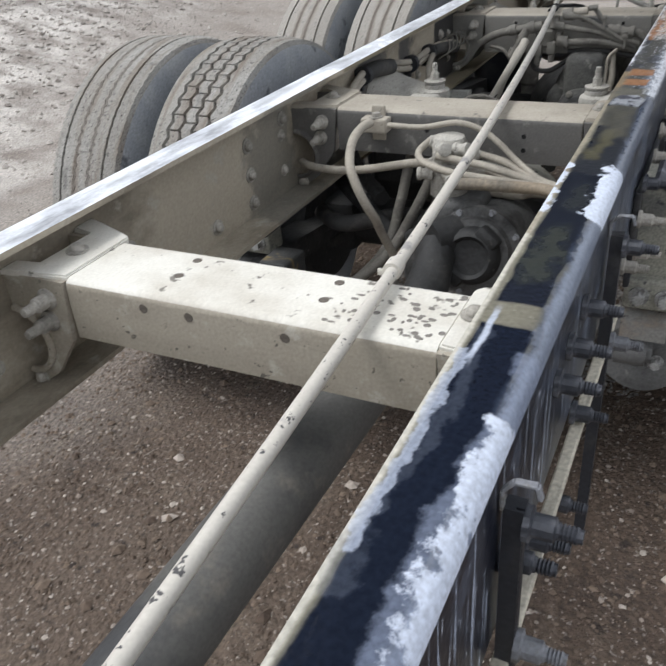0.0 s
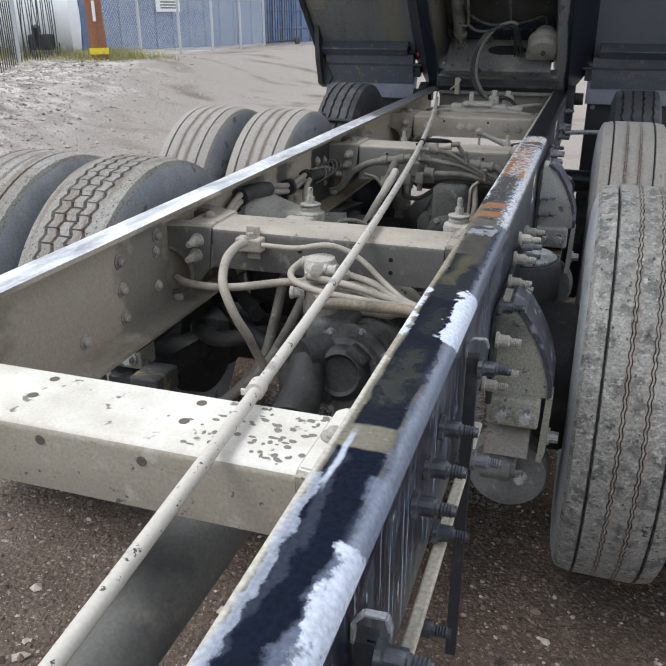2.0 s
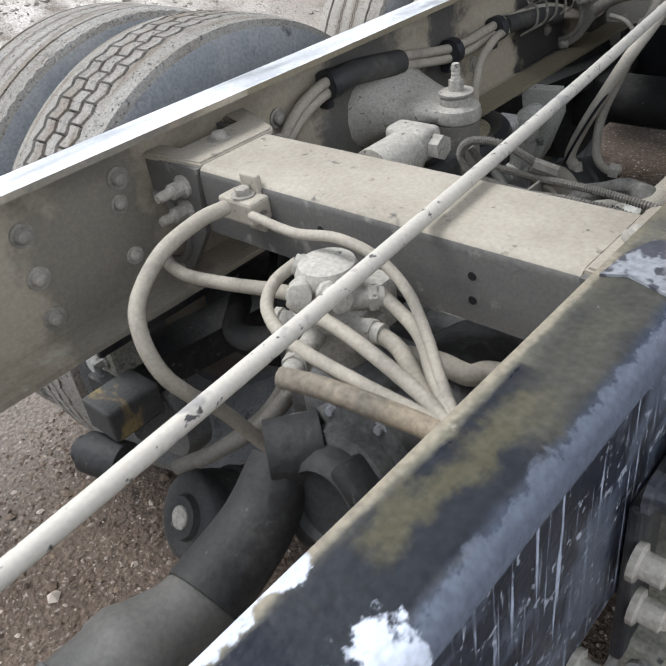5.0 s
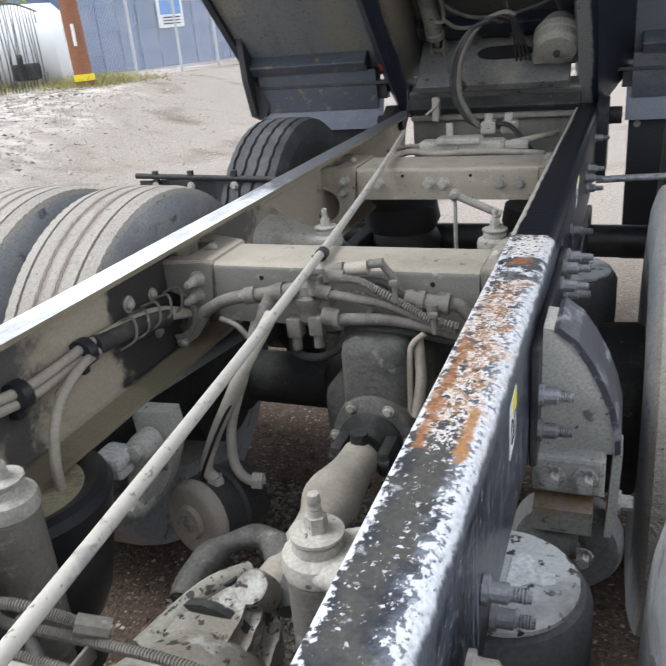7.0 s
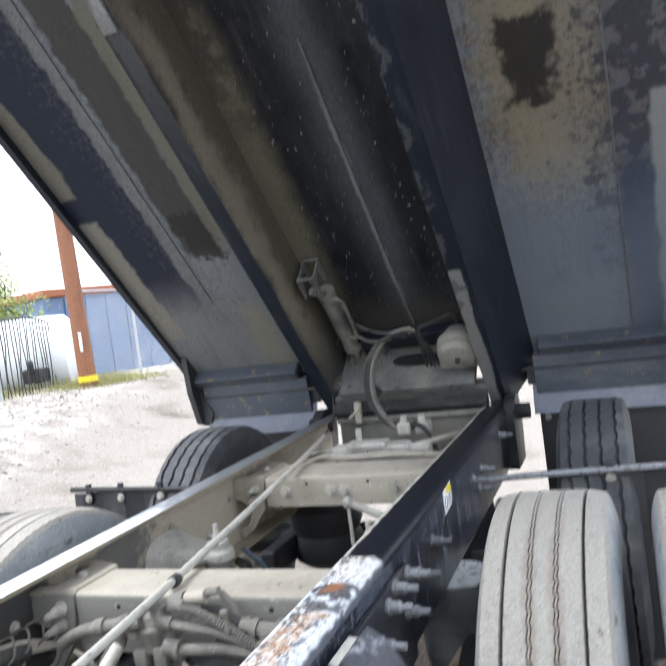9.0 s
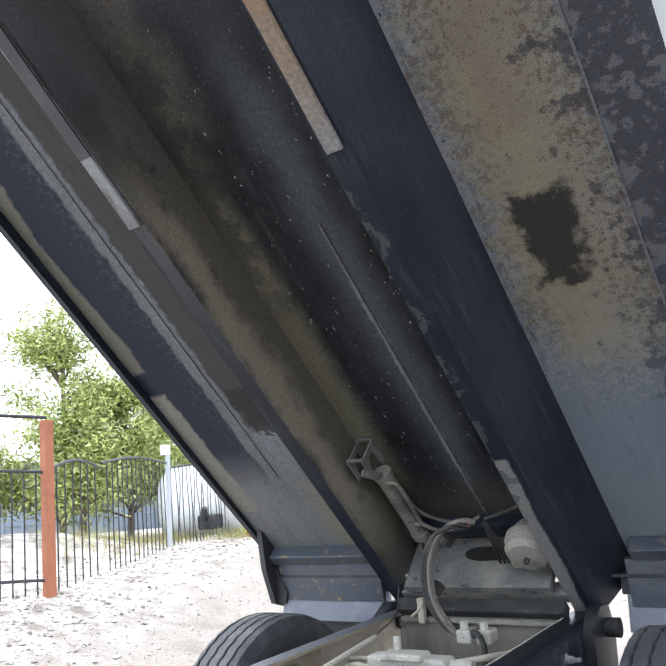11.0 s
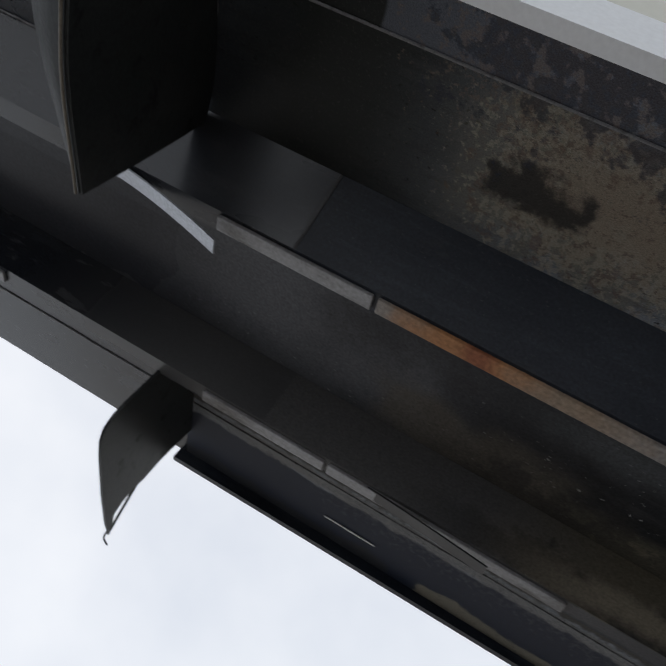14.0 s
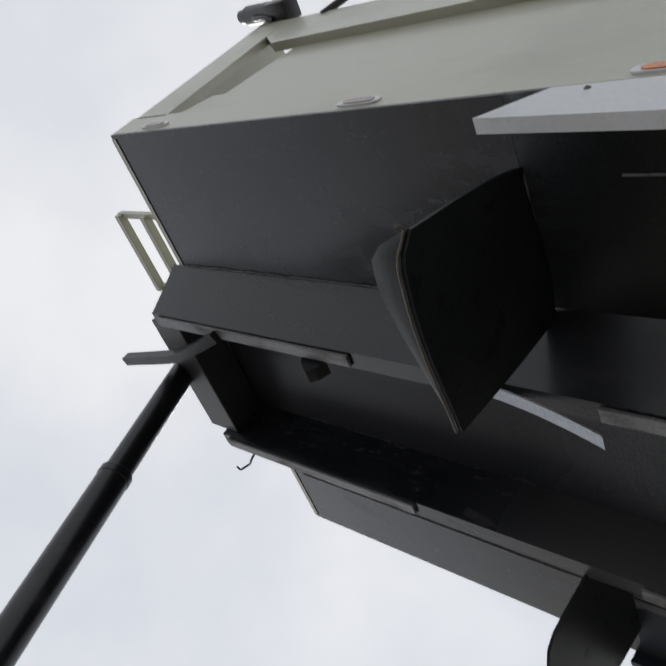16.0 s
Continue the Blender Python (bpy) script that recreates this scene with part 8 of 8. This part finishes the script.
# rolling gate with a small wheel
gate = thing("rolling_gate", "dark bar gate with a small wheel", "gate", Matrix.Translation((-9.4, 24, 0.4)))
for k in range(14):
    bm = bmesh.new()
    x, y = -9.6 + 0.02 * k, 23.2 + 0.16 * k
    cyl(bm, (x, y, 0.5), (x, y, 1.9), 0.014, seg=6)
    part("bar", bm, fence_black, gate)
for z in (0.55, 1.9):
    bm = bmesh.new()
    cyl(bm, (-9.6, 23.2, z), (-9.32, 25.4, z), 0.025, seg=8)
    part("rail", bm, fence_black, gate)
bm = bmesh.new()
lathe(bm, [(0.06, -0.03), (0.16, -0.03), (0.18, 0), (0.16, 0.03), (0.06, 0.03)], Matrix.Translation((-9.32, 25.3, 0.5)) @ TO["+x"], 20)
part("wheel", bm, tyre_black, gate)

# blue containers with pressed grids
blue_box = mat("faded blue container steel", (0.13, 0.185, 0.30), 0.6, layers=[(2, 0.5, 0.7, (0.19, 0.235, 0.32), 0.7, ONE, 4)], grain=(30, 0.1))
grey_box = mat("grey blue container steel", (0.22, 0.25, 0.29), 0.6, layers=[(2, 0.5, 0.7, (0.28, 0.30, 0.32), 0.7, ONE, 4)], grain=(30, 0.1))


def container(a, b, h, label, material, sill=None):
    a, b = Vector((*a, 0.2)), Vector((*b, 0.2))
    d = b - a
    ang = math.atan2(d.y, d.x)
    m = Matrix.Translation(a) @ Matrix.Rotation(ang, 4, "Z")
    c = thing("container", label, "container", m, "yard containers")
    L = d.length
    bm = bmesh.new()
    box(bm, 0, L, 0.06, 2.4, 0, h, 0.02, 1, m)
    part("body", bm, material, c)
    n = max(3, round(L / 0.62))
    for k in range(n + 1):
        bm = bmesh.new()
        x = L * k / n
        box(bm, x - 0.045, x + 0.045, 0.0, 0.07, 0.0, h, 0.01, 1, m)
        part("rib", bm, material, c)
    for z in (0.05, h * 0.28, h * 0.52, h * 0.76, h - 0.06):
        bm = bmesh.new()
        box(bm, 0, L, 0.015, 0.065, z - 0.03, z + 0.03, 0.008, 1, m)
        part("waling", bm, material, c)
    if sill is not None:
        bm = bmesh.new()
        box(bm, -0.1, L + 0.1, -0.1, 2.5, h, h + 0.22, 0.02, 1, m)
        part("roof_beam", bm, sill, c)
    return c


c1 = container((-13.6, 17.4), (-11.0, 24.0), 2.55, "faded blue container with a ribbed grid side", blue_box, post_rust)
container((-10.9, 24.3), (-9.6, 29.5), 2.5, "faded blue container by the gate", blue_box)
container((-22.5, 14.5), (-15.2, 21.0), 2.7, "long grey blue container", grey_box)
sg = thing("notice_sign", "blue and white notice sign on the container", "sign", Matrix.Translation((-12.05, 21.34, 1.9)))
m = Matrix.Translation((-12.05, 21.34, 1.95)) @ Matrix.Rotation(math.atan2(6.6, 2.6), 4, "Z")
bm = bmesh.new()
box(bm, -0.45, 0.45, -0.12, -0.09, -0.5, 0.5, 0.01, 1, m)
part("board", bm, white_chalk, sg)
bm = bmesh.new()
box(bm, -0.36, 0.36, -0.13, -0.118, -0.15, 0.42, 0, 1, m)
part("symbol_field", bm, mat("sign blue", (0.05, 0.22, 0.55), 0.5), sg)
for k in range(3):
    bm = bmesh.new()
    box(bm, -0.3, 0.3, -0.13, -0.118, -0.25 - 0.08 * k, -0.21 - 0.08 * k, 0, 1, m)
    part("text_bar", bm, black_steel, sg)
far_shed = container((-7.5, 42), (2.0, 45), 2.6, "far pale green shed beyond the gate", mat("pale green sheet", (0.30, 0.38, 0.37), 0.6))

# white poly tank with a pump before it
tank = thing("poly_tank", "white plastic tank on the bank", "tank", Matrix.Translation((-11.3, 13.5, 0.5)))
bm = bmesh.new()
lathe(bm, [(0.2, -1.0), (0.62, -0.96), (0.78, -0.8), (0.80, 0.0), (0.78, 0.8), (0.62, 0.96), (0.2, 1.0)], Matrix.Translation((-10.95, 13.7, 1.32)) @ Matrix.Rotation(radians(35), 4, "Z") @ TO["+x"], 28)
part("shell", bm, mat("white poly", (0.88, 0.88, 0.86), 0.45), tank, smooth=True)
bm = bmesh.new()
box(bm, -10.40, -10.0, 12.8, 13.2, 0.75, 1.05, 0.05)
cyl(bm, (-10.15, 12.8, 0.95), (-10.05, 12.7, 1.2), 0.06, seg=10)
part("pump", bm, black_steel, tank)
for k in range(3):
    bm = bmesh.new()
    box(bm, -11.45 + 0.5 * k, -11.35 + 0.5 * k, 13.3, 14.2, 0.45, 0.62, 0.01)
    part("cradle", bm, galv, tank)

# a parked dark dump trailer and a white cab behind the fence
trailer = thing("parked_dump_trailer", "dark grey dump trailer parked behind the fence", "trailer", Matrix.Translation((-11.8, 8.0, 1.1)))
grey_steel = mat("dark grey trailer steel", (0.075, 0.082, 0.095), 0.55, layers=[(3, 0.5, 0.7, (0.12, 0.125, 0.135), 0.6, ONE, 4)])
for y0, y1, zt in ((6.8, 8.0, 2.8), (8.0, 8.87, 3.06)):
    bm = bmesh.new()
    box(bm, -13.2, -11.35, y0, y1, 1.75, zt, 0.02)
    part("body", bm, grey_steel, trailer)
    bm = bmesh.new()
    box(bm, -13.25, -11.26, y0 - 0.02, y1 + 0.02, zt - 0.06, zt + 0.04, 0.01)
    part("top_rail", bm, grey_steel, trailer)
    for k in range(3):
        bm = bmesh.new()
        y = y0 + 0.06 + (y1 - y0 - 0.12) * k / 2
        box(bm, -11.36, -11.28, y - 0.05, y + 0.05, 1.75, zt, 0.01)
        part("rib", bm, grey_steel, trailer)
bm = bmesh.new()
box(bm, -12.6, -11.5, 5.2, 9.0, 1.50, 1.72, 0.02)
part("frame", bm, black_steel, trailer)
bm = bmesh.new()
prism(bm, [(6.9, 2.8), (7.1, 2.95), (7.4, 2.93), (7.8, 3.0), (7.95, 2.8)], "x", -13.0, -11.6)
part("load", bm, dark_cast, trailer)
rim_chrome = mat("bright alloy rim", (0.70, 0.70, 0.70), 0.3, 0.6, layers=[(9, 0.55, 0.62, (0.12, 0.12, 0.12), 0.5, ONE, 2)])
for y in (7.59, 8.30):
    w = new("wheel")
    w.parent = trailer
    w.matrix_parent_inverse = ROOTS[trailer].inverted()
    w.matrix_basis = Matrix.Translation((-11.1, y, 1.54))
    o = new("tyre", tag_tyre)
    o.parent = w
    bm = bmesh.new()
    lathe(bm, [(0.30, 0.10), (0.28, 0.13), (0.20, 0.09), (0.09, 0.10), (0.08, 0.16), (0.03, 0.17)], TO["+x"], 24)
    me = mesh_of("rim", bm, rim_chrome, True)
    o = new("rim", me)
    o.parent = w
cab = thing("white_truck_cab", "white truck sleeper cab parked behind the fence", "truck", Matrix.Translation((-14, 6, 1.1)))
bm = bmesh.new()
prism(bm, [(3.2, 1.2), (7.7, 1.2), (7.76, 3.55), (7.5, 3.85), (6.0, 3.95), (5.2, 3.7), (3.2, 3.5)], "x", -15.5, -13.6)
part("body", bm, mat("white cab paint", (0.80, 0.80, 0.80), 0.3), cab)
bm = bmesh.new()
box(bm, -13.6, -13.585, 6.67, 7.23, 2.44, 3.12, 0.06, 3)
part("window", bm, mat("dark tinted glass", (0.02, 0.025, 0.03), 0.1), cab, "dark tinted side window")
bm = bmesh.new()
box(bm, -13.6, -13.59, 6.75, 7.15, 3.26, 3.34, 0)
part("lettering_bar", bm, mat("grey lettering", (0.30, 0.30, 0.32), 0.5), cab)
bm = bmesh.new()
box(bm, -13.6, -13.59, 6.6, 7.1, 1.95, 2.1, 0)
part("lettering_bar", bm, mat("red lettering", (0.45, 0.08, 0.08), 0.5), cab)


# ---- trees ----
def leaf_mat(name, a, b):
    m = mat(name, a, 0.6, grain=(8, 0.3), bump=None)
    n, l = m.node_tree.nodes, m.node_tree.links
    geo = n.new("ShaderNodeNewGeometry")
    mx = n.new("ShaderNodeMixRGB")
    hv = [x for x in n if x.bl_idname == "ShaderNodeHueSaturation"][0]
    l.new(geo.outputs["Random Per Island"], mx.inputs[0])
    mx.inputs[1].default_value, mx.inputs[2].default_value = (*a, 1), (*b, 1)
    l.new(mx.outputs[0], hv.inputs["Color"])
    n["Principled BSDF"].inputs["Subsurface Weight"].default_value = 0.0
    return m


leaves = leaf_mat("yellow green leaves", (0.16, 0.22, 0.05), (0.50, 0.54, 0.19))
bark = mat("grey brown bark", (0.16, 0.125, 0.095), 0.9)


def tree(x, y, h, spread, n_leaves, label, seed, lean=0.0):
    rnd = random.Random(seed)
    z0 = flat(x, y)
    t = thing("tree", label, "tree", Matrix.Translation((x, y, z0)), "trees behind the fence")
    bm = bmesh.new()
    tips = []
    tube(bm, [(x, y, z0 - 0.1), (x + 0.1 * lean, y + 0.05, z0 + h * 0.3), (x + 0.2 * lean, y, z0 + h * 0.7), (x + 0.25 * lean, y, z0 + h * 0.95)], lambda f: 0.09 * (1 - 0.85 * f), 8, 5)
    for k in range(30):
        a, f = rnd.uniform(0, math.tau), rnd.uniform(0.10, 0.9)
        r = spread * rnd.uniform(0.45, 1.0) * (1.15 - 0.7 * f)
        b0 = Vector((x + 0.2 * lean * f, y, z0 + h * f))
        b1 = b0 + Vector((math.cos(a) * r, math.sin(a) * r, h * rnd.uniform(0.08, 0.28)))
        mid = b0.lerp(b1, 0.5) + Vector((0, 0, 0.12))
        tube(bm, [b0, mid, b1], lambda q: 0.032 * (1 - 0.8 * q), 5, 4)
        tips += [mid, b0.lerp(b1, 0.75), b1]
    tips.append(Vector((x + 0.25 * lean, y, z0 + h)))
    part("trunk", bm, bark, t, smooth=True)
    vs, fs = [], []
    for k in range(n_leaves):
        c = rnd.choice(tips)
        p = c + Vector((rnd.gauss(0, 0.22), rnd.gauss(0, 0.22), rnd.gauss(0, 0.20)))
        u = Vector((rnd.gauss(0, 1), rnd.gauss(0, 1), rnd.gauss(-0.5, 0.7))).normalized()
        v = u.cross(Vector((rnd.gauss(0, 1), rnd.gauss(0, 1), rnd.gauss(0, 1)))).normalized()
        L2, W2 = rnd.uniform(0.05, 0.10), rnd.uniform(0.014, 0.026)
        i = len(vs)
        vs += [tuple(p - u * L2), tuple(p + v * W2), tuple(p + u * L2), tuple(p - v * W2)]
        fs.append((i, i + 1, i + 2, i + 3))
    me = bpy.data.meshes.new("crown")
    me.from_pydata(vs, [], fs)
    me.materials.append(leaves)
    hang(new("crown", me), t)
    return t


tree(-13.3, 11.6, 4.3, 1.75, 14000, "airy yellow green tree behind the fence", 3, 1)
tree(-12.6, 12.9, 3.3, 1.5, 9000, "leafy light green shrub tree", 5)
tree(-12.2, 11.3, 2.4, 1.2, 5000, "low dense green shrub", 8)
tree(-12.9, 14.2, 2.9, 1.5, 7000, "light green shrub tree by the tank", 11)
tree(-14.6, 10.4, 2.2, 1.1, 3500, "yellow green tree behind the trailer", 13)
palm = thing("palm_tree", "tall distant fan palm above the containers", "tree", Matrix.Translation((-33, 20.7, 0.5)))
bm = bmesh.new()
cyl(bm, (-33, 20.7, 0), (-33, 20.7, 6.9), 0.25, 0.18, seg=10)
part("trunk", bm, bark, palm)
rnd = random.Random(4)
vs, fs = [], []
for k in range(46):
    a, e = rnd.uniform(0, math.tau), rnd.uniform(-0.5, 1.3)
    c = Vector((-33, 20.7, 7.0))
    u = Vector((math.cos(a) * math.cos(e), math.sin(a) * math.cos(e), math.sin(e)))
    q = c + u * rnd.uniform(0.5, 0.9)
    side = u.cross(Vector((0, 0, 1))).normalized()
    for j in range(9):
        w = (j - 4) / 4
        tip = q + (u * 0.75 + side * w * 0.6 - Vector((0, 0, 0.25 * abs(w)))) * rnd.uniform(0.7, 1)
        i = len(vs)
        vs += [tuple(c), tuple(q + side * 0.04), tuple(tip), tuple(q - side * 0.04)]
        fs.append((i, i + 1, i + 2, i + 3))
me = bpy.data.meshes.new("crown")
me.from_pydata(vs, [], fs)
me.materials.append(leaf_mat("palm green", (0.05, 0.09, 0.03), (0.11, 0.15, 0.05)))
hang(new("crown", me), palm)

# ---- stones, clods and dry grass ----
def scatter(name, count, place, size, materials, seed, label, category):
    """Many small irregular stones in one mesh."""
    rnd = random.Random(seed)
    base = [Vector(p).normalized() for p in ((1, 0, 0.2), (0.3, 1, 0), (-0.8, 0.5, 0.1), (-0.6, -0.8, 0), (0.5, -0.9, 0.1), (0.1, 0.1, 0.8), (0.1, -0.1, -0.7))]
    tris = [(0, 1, 5), (1, 2, 5), (2, 3, 5), (3, 4, 5), (4, 0, 5), (1, 0, 6), (2, 1, 6), (3, 2, 6), (4, 3, 6), (0, 4, 6)]
    vs, fs, mi = [], [], []
    for k in range(count):
        x, y = place(rnd)
        r = size(rnd)
        a = rnd.uniform(0, math.tau)
        ca, sa = math.cos(a), math.sin(a)
        sx, sy, sz = r * rnd.uniform(0.7, 1.3), r * rnd.uniform(0.6, 1.1), r * rnd.uniform(0.5, 0.9)
        z = relief(x, y) + sz * 0.15
        i = len(vs)
        for b in base:
            j = 1 + rnd.uniform(-0.22, 0.22)
            px, py, pz = b.x * sx * j, b.y * sy * j, b.z * sz * j
            vs.append((x + px * ca - py * sa, y + px * sa + py * ca, z + pz))
        fs += [(i + p, i + q, i + s) for p, q, s in tris]
        mi += [0 if rnd.random() < 0.85 else 1] * len(tris)
    me = bpy.data.meshes.new(name)
    me.from_pydata(vs, [], fs)
    for m in materials:
        me.materials.append(m)
    me.polygons.foreach_set("material_index", mi)
    return tagged(new(name, me), label, category, kind="stuff")


def stone_mat(name, a, b):
    m = mat(name, a, 0.9, grain=(60, 0.2), bump=None)
    n, l = m.node_tree.nodes, m.node_tree.links
    geo = n.new("ShaderNodeNewGeometry")
    mx = n.new("ShaderNodeMixRGB")
    hv = [x for x in n if x.bl_idname == "ShaderNodeHueSaturation"][0]
    l.new(geo.outputs["Random Per Island"], mx.inputs[0])
    mx.inputs[1].default_value, mx.inputs[2].default_value = (*a, 1), (*b, 1)
    l.new(mx.outputs[0], hv.inputs["Color"])
    return m


brown_stone = stone_mat("brown gravel", (0.075, 0.052, 0.038), (0.17, 0.128, 0.096))
pale_stone = stone_mat("pale gravel", (0.22, 0.18, 0.15), (0.46, 0.41, 0.36))
grey_stone = stone_mat("grey gravel", (0.11, 0.10, 0.092), (0.30, 0.285, 0.27))
lane_stone = stone_mat("lane gravel", (0.27, 0.245, 0.22), (0.44, 0.41, 0.375))
lane_dark = stone_mat("darker lane gravel", (0.12, 0.105, 0.092), (0.28, 0.25, 0.225))
scatter("gravel", 46000, lambda r: (r.uniform(-1.3, 1.6), r.uniform(-0.8, 3.2)), lambda r: 0.0022 + 0.0065 * r.random() ** 2.6, [brown_stone, pale_stone], 1, "brown and pale gravel under the truck", "gravel")
scatter("grey_gravel", 22000, lambda r: (r.uniform(-0.55, 0.48), r.uniform(1.25, 2.7)), lambda r: 0.0045 + 0.008 * r.random() ** 2, [grey_stone, brown_stone], 6, "grey pebble gravel between the axles", "gravel")
scatter("loose_stones", 900, lambda r: (r.uniform(-1.4, 1.8), r.uniform(-0.8, 3.2)), lambda r: 0.010 + 0.013 * r.random() ** 3, [brown_stone, pale_stone], 2, "larger loose stones among the gravel", "stones")
scatter("lane_gravel", 16000, lambda r: (r.uniform(-7.5, -1.1), r.uniform(1.5, 12.0)), lambda r: 0.005 + 0.013 * r.random() ** 4, [lane_stone, lane_dark], 3, "pale gravel on the lane", "gravel")
scatter("bank_rubble", 9000, lambda r: ((lambda k, o: (-5.4 - 0.42 * max(0, k - 4.5) + o, k))(r.uniform(2.0, 15), r.gauss(0, 0.8))), lambda r: 0.007 + 0.030 * r.random() ** 4, [lane_stone, lane_dark], 4, "rubble along the bank below the fence", "rubble")
rnd = random.Random(9)
vs, fs = [], []
for k in range(4200):
    c = rnd.random()
    if c < 0.5:
        gx0, gy0 = -8.6 - rnd.gauss(0, 0.5), 12.9 + rnd.gauss(0, 0.45)
    else:
        f = rnd.random()
        gx0, gy0 = -9.3 - 2.2 * f + rnd.gauss(0, 0.5), 9.2 + 4.5 * f + rnd.gauss(0, 0.6)
    z = flat(gx0, gy0)
    h, w = rnd.uniform(0.06, 0.26), 0.006
    a = rnd.uniform(0, math.tau)
    dx, dy = math.cos(a), math.sin(a)
    i = len(vs)
    lx, ly = rnd.gauss(0, 0.12), rnd.gauss(0, 0.12)
    vs += [(gx0 - dx * w, gy0 - dy * w, z), (gx0 + dx * w, gy0 + dy * w, z), (gx0 + lx, gy0 + ly, z + h)]
    fs.append((i, i + 1, i + 2))
me = bpy.data.meshes.new("dry_grass")
me.from_pydata(vs, [], fs)
me.materials.append(leaf_mat("dry grass", (0.40, 0.31, 0.14), (0.16, 0.22, 0.06)))
tagged(new("dry_grass", me), "dry and green grass along the fence", "grass", kind="stuff")
